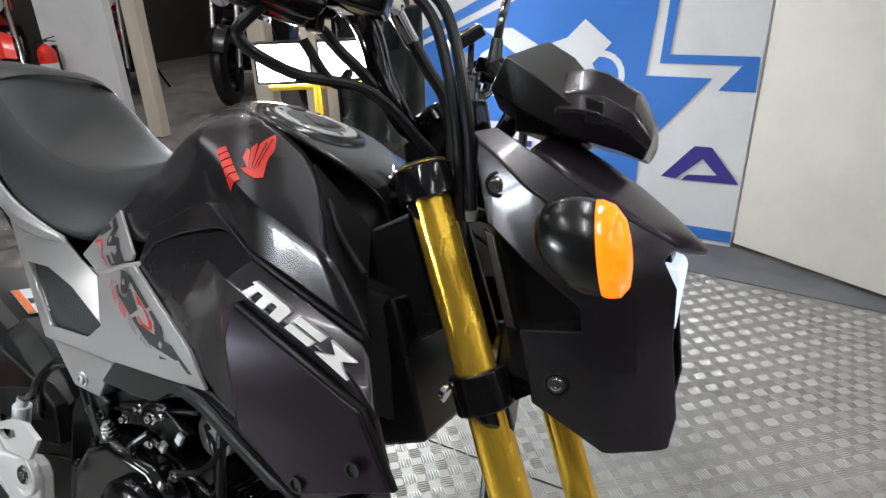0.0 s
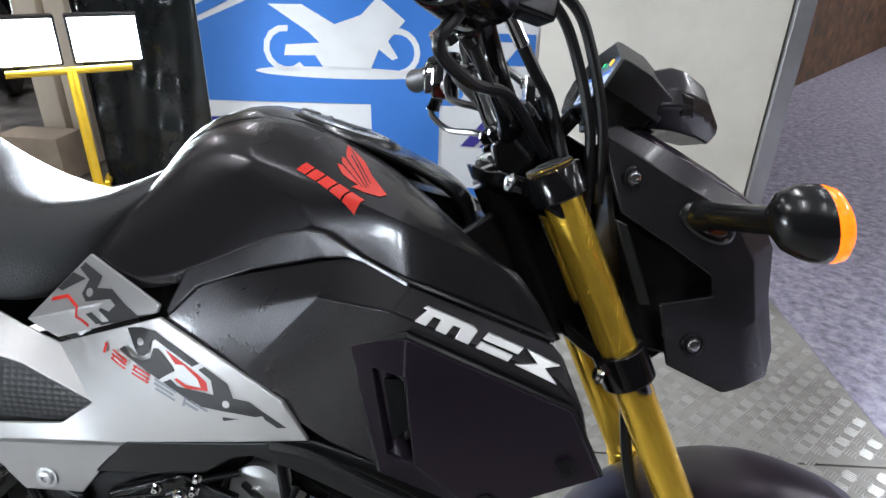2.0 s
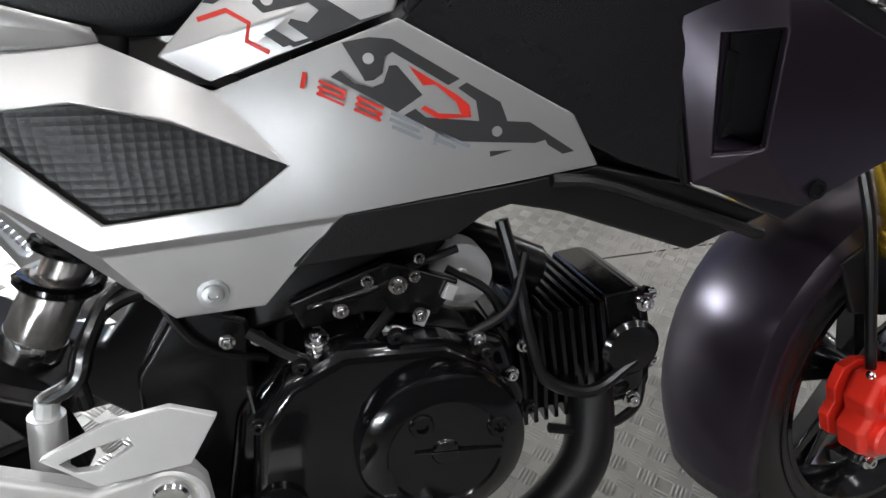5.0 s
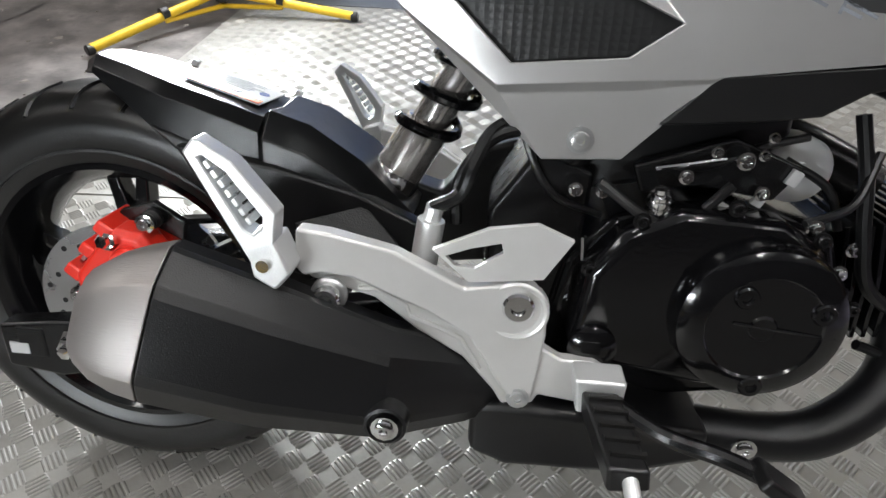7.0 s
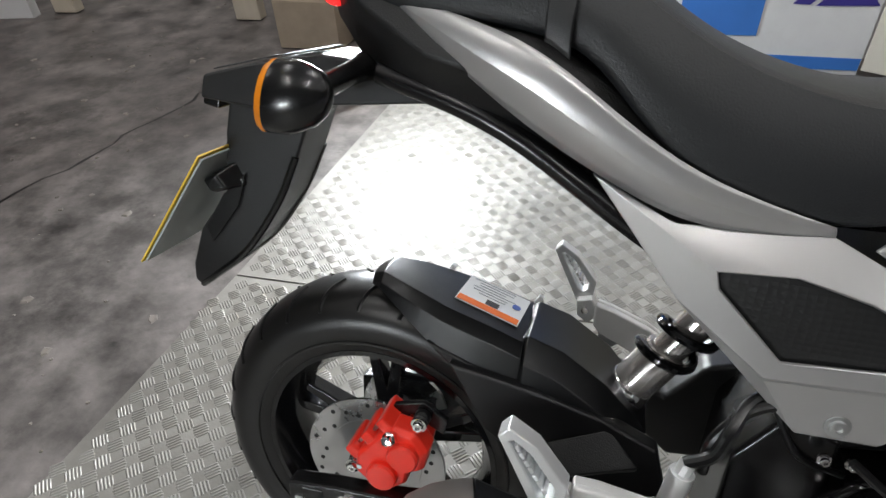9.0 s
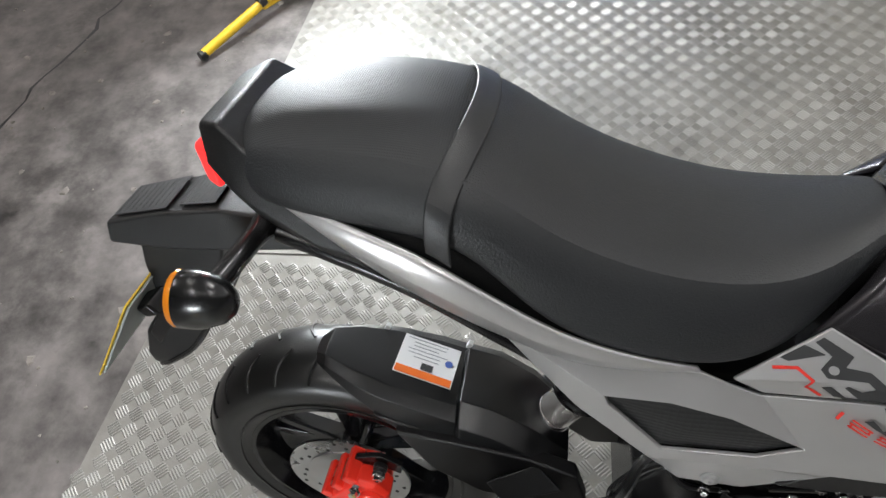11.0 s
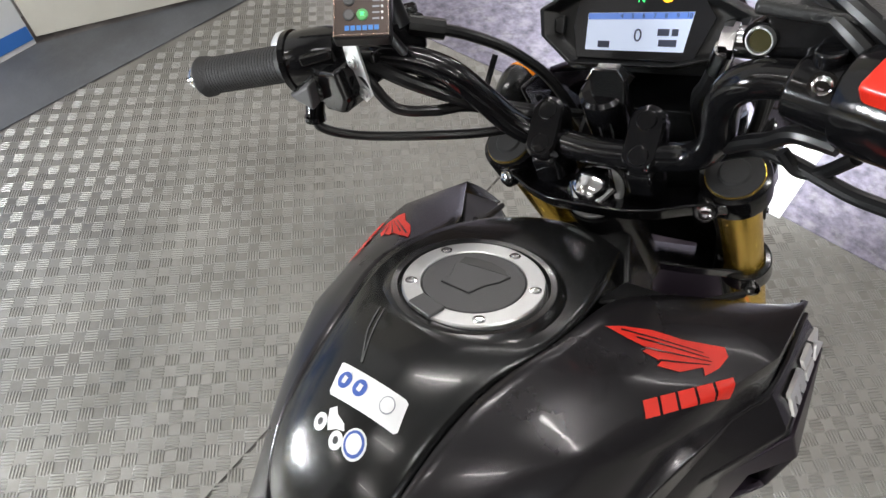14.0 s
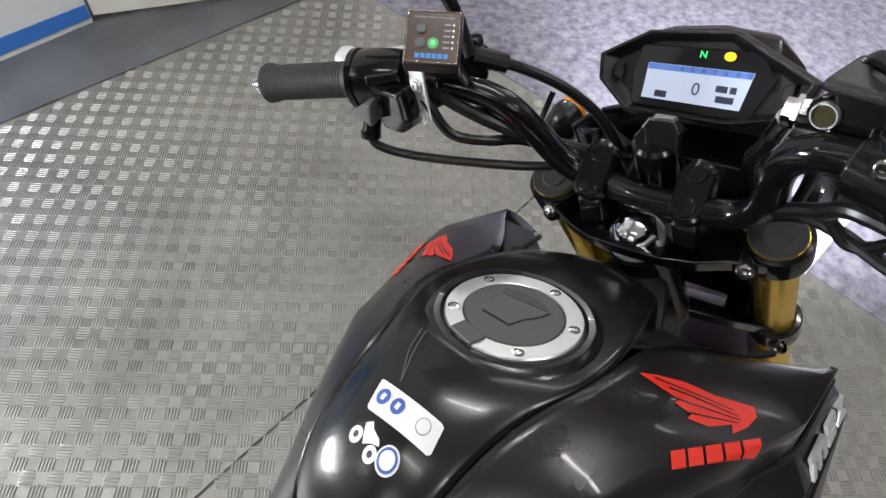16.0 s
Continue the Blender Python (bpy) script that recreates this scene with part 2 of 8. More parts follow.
def lathe(base, axis, profile, n=28, hollow=False):
    """A turned solid: profile of (radius, way along the axis); hollow: a ring, closed back to its first circle."""
    a = Vector(axis).normalized()
    rings = [ring_at(Vector(base) + a * h, a, max(r, 0.0004), n) for r, h in profile]
    bm = loft(rings, caps=not hollow)
    if hollow:
        bm.verts.ensure_lookup_table()
        m = (len(rings) - 1) * n
        for i in range(n):
            bm.faces.new([bm.verts[k] for k in (m + i, m + (i + 1) % n, (i + 1) % n, i)])
        bmesh.ops.recalc_face_normals(bm, faces=bm.faces)
    return bm


def cyl(a, b, r, r2=None, n=20, chamfer=0.0):
    a, b = Vector(a), Vector(b)
    h = (b - a).length
    r2 = r if r2 is None else r2
    c = chamfer
    prof = [(r - c, 0), (r, c), (r2, h - c), (r2 - c, h)] if c else [(r, 0), (r2, h)]
    return lathe(a, b - a, prof, n)


def spline(points, steps=8):
    p = [Vector(q) for q in points]
    p = [p[0] * 2 - p[1]] + p + [p[-1] * 2 - p[-2]]
    out = []
    for i in range(1, len(p) - 2):
        for s in range(steps):
            t = s / steps
            out.append(0.5 * (2 * p[i] + (p[i + 1] - p[i - 1]) * t + (2 * p[i - 1] - 5 * p[i] + 4 * p[i + 1] - p[i + 2]) * t * t
                              + (3 * p[i] - p[i - 1] - 3 * p[i + 1] + p[i + 2]) * t ** 3))
    return out + [p[-2]]


def tube(points, r, n=12, steps=8, smooth=True):
    path = spline(points, steps) if smooth else [Vector(q) for q in points]
    rings, q = [], None
    for i, c in enumerate(path):
        d = path[min(i + 1, len(path) - 1)] - path[max(i - 1, 0)]
        if q is None:
            q = d.to_track_quat("Z", "Y")
        else:
            q = (q @ Vector((0, 0, 1))).rotation_difference(d) @ q
        k = r[0] + (r[1] - r[0]) * i / (len(path) - 1) if isinstance(r, tuple) else r
        rings.append([c + q @ Vector((k * math.cos(2 * math.pi * j / n), k * math.sin(2 * math.pi * j / n), 0)) for j in range(n)])
    return loft(rings)


def box(centre, size, rot=(0, 0, 0)):
    bm = bmesh.new()
    bmesh.ops.create_cube(bm, size=1, matrix=pose(*centre, *rot) @ Matrix.Diagonal((*size, 1)))
    return bm


def merge(*bms):
    a = bms[0]
    for b in bms[1:]:
        me = bpy.data.meshes.new("tmp")
        b.to_mesh(me)
        b.free()
        a.from_mesh(me)
        bpy.data.meshes.remove(me)
    return a


def bolt(base, axis, r=0.006, h=0.004, material=None, parent=None, name="bolt"):
    """A hexagon-socket bolt with washer."""
    bm = lathe(base, axis, [(r * 1.5, 0), (r * 1.5, h * 0.3), (r * 1.05, h * 0.35), (r, h * 0.9), (r * 0.85, h), (r * 0.45, h), (r * 0.42, h * 0.5), (0.0, h * 0.5)], 12)
    return part(name, bm, material or chrome, parent)


def empty(name, m=None, **tags):
    ob = new(name)
    ob.empty_display_size = 0.1
    if m is not None:
        ob.matrix_world = m
    return tagged(ob, **tags)


def words(name, text, size, m, material, parent=None, depth=0.0005, bold=0.0, shear=0.0, align="CENTER"):
    c = bpy.data.curves.new(name, "FONT")
    c.body, c.size, c.extrude, c.offset, c.shear, c.align_x, c.align_y = text, size, depth, bold, shear, align, "CENTER"
    t = bpy.data.objects.new("tmp", c)
    me = bpy.data.meshes.new_from_object(t)
    bpy.data.objects.remove(t)
    ob = link(name, me, material, parent)
    ob.matrix_basis = m
    return ob


# ---- the room ----
def sheet(name, corners, z0, z1, material, label, category):
    return tagged(part(name, prism([(x, y, z0) for x, y in corners], (0, 0, z1 - z0)), material), label, category, kind="structure")


sheet("ground", [(-9, -4), (9, -4), (9, 11), (-9, 11)], -0.2, -0.005, concrete, "stained grey concrete workshop floor with cracks", "floor")
sheet("carpet", [(0.80, -3.9), (8.9, -3.9), (8.9, 10.9), (1.60, 10.9), (0.965, 2.12), (0.93, 1.06), (0.825, 0.2)], -0.004, 0.003, carpet_mat,
      "mottled purple and grey carpet beside the tread plates", "carpet")
sheet("floor_line", [(0.85, 0.55), (0.84, 0.45), (2.6, 0.24), (2.6, 0.36)], 0.0031, 0.005, white_line, "white painted stripe across the purple carpet", "floor line")


def wall(name, a, b, h, thick, material, label, z0=-0.1):
    a, b = Vector((*a, 0)), Vector((*b, 0))
    n = (b - a).cross(Vector((0, 0, 1))).normalized() * thick
    bm = prism([a + Vector((0, 0, z0)), b + Vector((0, 0, z0)), b + Vector((0, 0, h)), a + Vector((0, 0, h))], n)
    return tagged(part(name, bm, material), label, "wall", kind="structure")


wall("wall_north", (-9, 8.6), (9, 8.6), 3.4, -0.2, dark_wall, "dark workshop wall far behind the motorcycles")
wall("wall_west", (-7.2, -4), (-7.2, 8.6), 3.4, 0.2, dark_wall, "dark workshop wall")
wall("wall_east", (8.8, -4), (8.8, 8.6), 3.4, -0.2, brown_wall, "dark brown mottled wall beyond the carpet")
# unseen wall behind the viewpoint, kept dark for the reflections in the paint
wall("wall_south", (-9, -3.2), (9, -3.2), 3.4, 0.2, dark_wall, "dark workshop wall")
wall("wall_sign", (-1.02, 2.545), (0.262, 2.50), 3.3, -0.14, white_wall, "white painted block wall carrying a painted blue sign")
wall("wall_sign_return", (0.262, 2.655), (0.262, 8.5), 3.3, 0.1, white_wall, "white painted block wall")
wall("wall_brown", (1.25, 3.52), (5.95, 8.55), 3.3, -0.15, brown_wall, "dark brown mottled wall behind the carpet")
# unseen ceiling, pale enough to throw light back down
sheet("ceiling", [(-9, -4), (9, -4), (9, 11), (-9, 11)], 3.3, 3.4, ceiling_mat, "plain grey workshop ceiling", "ceiling")

# cream leaf door standing ajar, with its steel post
door = tagged(empty("door_1"), "scuffed cream painted steel door panel standing open", "door", kind="structure")
dv = Vector((0.98 - 0.27, 2.085 - 2.50, 0)).normalized()
dn = Vector((-dv.y, dv.x, 0))
da, db = Vector((0.27, 2.50, 0.012)), Vector((0.965, 2.094, 0.012))
part("door_leaf", prism([da, db, db + Vector((0, 0, 2.3)), da + Vector((0, 0, 2.3))], dn * 0.045), cream_door, door, bevel=0.003)
post = tagged(part("door_post", prism([(0.962, 2.062, 0), (1.012, 2.05, 0), (1.028, 2.10, 0), (0.978, 2.118, 0)], (0, 0, 2.4)), grey_metal, bevel=0.004),
              "grey steel door post at the edge of the carpet", "post", kind="structure")

# painted sign: shapes laid on the wall, x along it, z up
SX = Vector((1.282, -0.045, 0)).normalized()
SN = Vector((SX.y, -SX.x, 0))


def sign(name, pts, material, lift, parent):
    pts = [Vector((0.262, 2.50, 0)) + SX * (x - 0.262) + SN * lift + Vector((0, 0, z)) for x, z in pts]
    bm = bmesh.new()
    bm.faces.new([bm.verts.new(p) for p in pts])
    bm.normal_update()
    bmesh.ops.triangulate(bm, faces=bm.faces)
    r = bmesh.ops.extrude_face_region(bm, geom=bm.faces[:])
    bmesh.ops.translate(bm, verts=[v for v in r["geom"] if isinstance(v, bmesh.types.BMVert)], vec=SN * -0.0015)
    return part(name, bm, material, parent)


signboard = tagged(empty("painted_sign"), "blue painted sign with a white motorcycle outline on the wall", "sign")
sign("blue_strip", [(-1.018, 0.012), (0.26, 0.012), (0.26, 0.055), (-1.018, 0.072)], blue_paint, 0.003, signboard)
sign("blue_field", [(-1.018, 0.39), (-1.018, 0.685), (-0.409, 0.939), (-0.075, 0.945), (-0.104, 0.60), (0.117, 0.60), (-0.041, 0.399), (-0.10, 0.399), (-0.10, 0.125), (-0.368, 0.125), (-0.372, 0.395)], blue_paint, 0.003, signboard)
sign("blue_line", [(-1.018, 0.705), (-0.447, 0.965), (-0.042, 0.969), (-0.060, 0.645), (0.205, 0.645), (0.142, 0.560), (0.259, 0.560), (0.255, 0.675), (-0.029, 0.675), (-0.008, 1.002), (-0.46, 0.995), (-1.018, 0.745)], blue_paint, 0.003, signboard)
# white motorcycle outline on the blue field, seen from its side
ell = [(-0.487 + 0.33 * math.cos(a), 0.512 + 0.022 * math.sin(a)) for a in np.linspace(0, 2 * math.pi, 28)[:-1]]
sign("shadow_shape", ell, white_wall, 0.0046, signboard)
for cx, a_from, a_to in ((-0.69, 0.45, 1.75), (-0.265, -0.45, 0.55)):
    for k in range(9):
        a0, a1 = math.pi * (a_from + (a_to - a_from) * k / 9), math.pi * (a_from + (a_to - a_from) * (k + 1) / 9)
        q = [(cx + r * math.cos(a), 0.595 + r * math.sin(a)) for r, a in ((0.088, a0), (0.088, a1), (0.066, a1), (0.066, a0))]
        sign("wheel_arc", q, white_wall, 0.0046, signboard)
sign("bike_body", [(-0.70, 0.572), (-0.69, 0.612), (-0.56, 0.622), (-0.60, 0.66), (-0.745, 0.755), (-0.62, 0.757), (-0.50, 0.69), (-0.40, 0.725), (-0.335, 0.79), (-0.234, 0.71), (-0.30, 0.635), (-0.262, 0.575), (-0.285, 0.566),
                   (-0.335, 0.605), (-0.37, 0.525), (-0.55, 0.53), (-0.58, 0.575)], white_wall, 0.0046, signboard)
LETTERS = ([(-1.018, 0.325), (-0.955, 0.325), (-1.000, 0.270), (-0.932, 0.204), (-1.005, 0.204), (-1.018, 0.220)],
           [(-0.920, 0.325), (-0.745, 0.327), (-0.752, 0.300), (-0.862, 0.300), (-0.864, 0.281), (-0.765, 0.281), (-0.768, 0.256), (-0.868, 0.256), (-0.870, 0.234), (-0.755, 0.234), (-0.757, 0.206), (-0.905, 0.204)],
           [(-0.525, 0.322), (-0.700, 0.325), (-0.735, 0.303), (-0.735, 0.275), (-0.710, 0.255), (-0.605, 0.255), (-0.597, 0.246), (-0.605, 0.234), (-0.735, 0.232), (-0.735, 0.206), (-0.575, 0.204), (-0.535, 0.224), (-0.535, 0.262), (-0.560, 0.281), (-0.668, 0.281), (-0.676, 0.290), (-0.668, 0.298), (-0.530, 0.297)],
           [(0.092, 0.362), (0.150, 0.362), (0.255, 0.237), (0.062, 0.233), (0.080, 0.254), (0.180, 0.262), (0.125, 0.318), (0.042, 0.236), (-0.012, 0.238)])
for o in LETTERS:
    sign("sign_letter", o, navy_paint, 0.0035, signboard)

# steel tread plates
PLATES = ([(-1.95, -1.6), (0.72, -1.6), (0.926, 1.058), (-1.49, 1.16)], [(-1.489, 1.166), (0.927, 1.064), (0.97, 2.11), (-1.315, 2.40)])
for c in PLATES:
    tagged(part("tread_plate_floor", prism([(x, y, -0.0045) for x, y in c], (0, 0, 0.0045)), tread_steel), "worn steel five-bar tread plate laid on the concrete", "floor plate", kind="structure")


def five_bars():
    """Raised bars of the tread plates: groups of five, turned by a quarter from group to group."""
    pitch, th = 0.0345, radians(-5)
    ca, sa = math.cos(th), math.sin(th)

    def inside(x, y, c):
        return all((c[(i + 1) % 4][0] - c[i][0]) * (y - c[i][1]) - (c[(i + 1) % 4][1] - c[i][1]) * (x - c[i][0]) > 0.016 for i in range(4))
    vs, fs = [], []
    for i in range(-75, 75):
        for j in range(-75, 95):
            gx, gy = i * pitch * ca - j * pitch * sa, i * pitch * sa + j * pitch * ca
            if not any(inside(gx, gy, c) for c in PLATES) or gy < -0.5:
                continue
            turn = th + (radians(45) if (i + j) % 2 else radians(-45))
            c, s = math.cos(turn), math.sin(turn)
            for b in range(5):
                off = (b - 2) * 0.0060
                hl = 0.0150 - abs(b - 2) * 0.0012
                n = len(vs)
                for u, v, z in ((-hl, -0.0024, -0.0002), (hl, -0.0024, -0.0002), (hl, 0.0024, -0.0002), (-hl, 0.0024, -0.0002),
                                (-hl * 0.74, -0.0009, 0.0014), (hl * 0.74, -0.0009, 0.0014), (hl * 0.74, 0.0009, 0.0014), (-hl * 0.74, 0.0009, 0.0014)):
                    vs.append((gx + u * c - (v + off) * s, gy + u * s + (v + off) * c, z))
                fs += [(n + 4, n + 5, n + 6, n + 7), (n, n + 1, n + 5, n + 4), (n + 1, n + 2, n + 6, n + 5), (n + 2, n + 3, n + 7, n + 6), (n + 3, n, n + 4, n + 7)]
    me = bpy.data.meshes.new("tread_bars")
    me.from_pydata(vs, [], fs)
    return tagged(link("tread_bars", me, bar_steel, sharp=40), "raised five-bar pattern of the steel tread plates", "floor plate", kind="stuff")


five_bars()


# twin LED work lamps on a yellow tripod
def work_lamp(c, aim, feet, watts):
    """A yellow tripod with two LED heads, aimed at a point."""
    c, aim = Vector(c), Vector(aim)
    t = empty("work_light", None, label="yellow tripod work light with two lit LED heads", category="work light", group="tripod work lights")
    part("hub", cyl(c + Vector((0, 0, 0.05)), c + Vector((0, 0, 0.11)), 0.022, n=16, chamfer=0.004), cable_black, t)
    part("pole", cyl(c + Vector((0, 0, 0.10)), c + Vector((0, 0, 0.56)), 0.017, n=16), yellow_paint, t)
    for x, y in feet:
        end = c + Vector((x, y, 0.017))
        mid = c.lerp(end, 0.45) + Vector((0, 0, 0.03))
        leg = part("leg", cyl(c + Vector((0, 0, 0.085)), end, 0.0145, n=14, chamfer=0.003), yellow_paint, t)
        part("collar", cyl(c.lerp(end, 0.42) + Vector((0, 0, 0.057)), c.lerp(end, 0.47) + Vector((0, 0, 0.053)), 0.019, n=14), cable_black, leg)
        part("foot", cyl(end - (end - c).normalized() * 0.02, end + (end - c).normalized() * 0.004, 0.0165, n=14, chamfer=0.003), cable_black, leg)
        part("brace", cyl(c + Vector((0, 0, 0.035)), mid, 0.008, n=10), yellow_paint, t)
    part("clamp_knob", merge(cyl(c + Vector((0.012, -0.012, 0.135)), c + Vector((0.05, -0.02, 0.135)), 0.006, n=10), cyl(c + Vector((0.045, -0.02, 0.115)), c + Vector((0.045, -0.02, 0.155)), 0.010, n=10)), yellow_paint, t)
    side = (aim - c).cross(Vector((0, 0, 1))).normalized()
    part("crossbar", cyl(c - side * 0.19 + Vector((0, 0, 0.55)), c + side * 0.19 + Vector((0, 0, 0.55)), 0.012, n=14), yellow_paint, t)
    for sx in (-0.125, 0.125):
        e = c + side * sx + Vector((0, 0, 0.645))
        h = part("lamp_head", box((0, 0, 0.03), (0.225, 0.165, 0.04)), cable_black, t, "black finned LED lamp head", bevel=0.006)
        h.matrix_basis = look(e, aim)
        part("led_face", box((0, 0, 0.0085), (0.205, 0.145, 0.003)), lamp_face, h, "lit white LED panel")
        for k in range(7):
            part("fin", box((-0.09 + 0.03 * k, 0, 0.062), (0.004, 0.14, 0.025)), cable_black, h)
        area_lamp("work_lamp", e.lerp(aim, 0.012), aim, 0.20, 0.14, watts, (0.92, 0.97, 1.0))
    return t


work_lamp((-1.36, 2.24, 0), (-0.25, 0.55, 0.45), ((-0.305, -0.36), (0.46, -0.04), (-0.19, 0.42)), 21)
# second tripod, out of view, assumed from the highlight on the bike's right side
work_lamp((-1.62, -1.05, 0), (-0.35, 0.50, 0.55), ((-0.36, 0.10), (0.30, 0.28), (0.05, -0.42)), 4.6)

# ceiling tubes, out of view; those past x = 2 are added for the carpet
for x in (-1.9, 0.1, 2.1, 4.1):
    for y in (-1.3, 1.2):
        f = tagged(empty("ceiling_light"), "white fluorescent tube light assumed under the ceiling, out of view", "ceiling light", "ceiling tube lights")
        part("housing", box((x, y, 3.262), (0.10, 1.5, 0.07)), white_wall, f, bevel=0.008)
        part("tube", cyl((x, y - 0.7, 3.205), (x, y + 0.7, 3.205), 0.017, n=12), mat("lit_tube", (1, 1, 1), 0.3, emit=(0.97, 0.99, 1.0), strength=6) if "lit_tube" not in bpy.data.materials else bpy.data.materials["lit_tube"], f)
        area_lamp("tube_lamp", (x, y, 3.17), (x, y + 0.0001, 0), 0.06, 1.4, (26 if y < 0 else 27 if x == 0.1 else 8 if x == 2.1 else 12) * (1.0 if x < 1.5 else 0.45 if y < 0 else 1.0), (1.0, 0.98, 0.95))

# more unseen tubes, added to brighten the far carpet and the back
for x, y in ((-4.6, 4.6), (-2.6, 4.6), (2.6, 4.6), (4.6, 4.6), (-4.2, 1.1), (6.7, 1.8), (6.7, 4.8)):
    f = tagged(empty("ceiling_light"), "white fluorescent tube light assumed under the ceiling, out of view", "ceiling light", "ceiling tube lights")
    part("housing", box((x, y, 3.262), (0.10, 1.5, 0.07)), white_wall, f, bevel=0.008)
    part("tube", cyl((x, y - 0.7, 3.205), (x, y + 0.7, 3.205), 0.017, n=12), bpy.data.materials["lit_tube"], f)
    area_lamp("tube_lamp", (x, y, 3.17), (x, y + 0.0001, 0), 0.06, 1.4, 110 if x > 6 else 12 if x == 2.6 else 26 if x == -2.6 else 34, (1.0, 0.96, 0.93))


# ---- the motorcycle: x ahead from the rear axle, y to its left, z up from the ground; it leans on its side stand ----
BH, BL = radians(-5.0), radians(15.7)
bf = Vector((math.cos(BH), math.sin(BH), 0))
bs = Vector((-math.sin(BH), math.cos(BH), 0))
bl = bs * math.cos(BL) - Vector((0, 0, 1)) * math.sin(BL)
bu = bs * math.sin(BL) + Vector((0, 0, 1)) * math.cos(BL)
BM = Matrix((bf, bl, bu)).transposed().to_4x4()
BM.translation = (-0.947, 0.5704, -0.003)
bike = empty("motorcycle", BM, label="small black and silver street motorcycle leaning on its side stand", category="motorcycle")


# the steering is turned a little to the left
SA = Vector((0.900, 0, 0.806))
STEER = Matrix.Translation(SA) @ Matrix.Rotation(radians(8.0), 4, Vector((-math.sin(radians(25)), 0, math.cos(radians(25))))) @ Matrix.Translation(-SA)
STRAIGHT = STEER.inverted()


def un(pts):
    return [tuple(STRAIGHT @ Vector(p)) for p in pts]


def mir(pts, s):
    return [(x, y * s, z) for x, y, z in pts]


# fuel tank centre cover
def tank():
    half = [
        [(0.560, 0, 0.770), (0.562, -0.020, 0.768), (0.563, -0.037, 0.764)],
        [(0.567, 0, 0.790), (0.567, -0.022, 0.788), (0.567, -0.037, 0.780)],
        [(0.592, 0, 0.829), (0.591, -0.028, 0.825), (0.590, -0.047, 0.812)],
        [(0.640, 0, 0.853), (0.640, -0.032, 0.850), (0.640, -0.052, 0.836)],
        [(0.690, 0, 0.858), (0.690, -0.038, 0.855), (0.690, -0.058, 0.842)],
        [(0.735, 0, 0.834), (0.735, -0.052, 0.834), (0.735, -0.077, 0.838)],
        [(0.803, 0, 0.815), (0.803, -0.046, 0.815), (0.803, -0.066, 0.815)],
        [(0.850, 0, 0.800), (0.850, -0.034, 0.798), (0.850, -0.050, 0.790)],
        [(0.885, 0, 0.772), (0.884, -0.020, 0.770), (0.880, -0.036, 0.764)],
        [(0.888, 0, 0.740), (0.887, -0.020, 0.740), (0.883, -0.036, 0.738)],
    ]
    cols = [[(x, -y, z) for x, y, z in c[:0:-1]] + c for c in half]
    part("tank_cover", grid(cols, (0, 0, 1)), gloss_black, bike, "gloss black fuel tank top", sub=2, shell=0.006)
    core = []
    for x, w, top, bot in ((0.54, 0.05, 0.75, 0.60), (0.60, 0.085, 0.79, 0.57), (0.70, 0.105, 0.80, 0.56), (0.78, 0.11, 0.79, 0.56), (0.86, 0.06, 0.77, 0.60), (0.88, 0.035, 0.755, 0.62)):
        core.append([(x, -w, bot), (x, w, bot), (x, w, top - 0.06), (x, w * 0.35, top), (x, -w * 0.35, top), (x, -w, top - 0.06)])
    part("tank_body", loft(core), frame_black, bike)


tank()


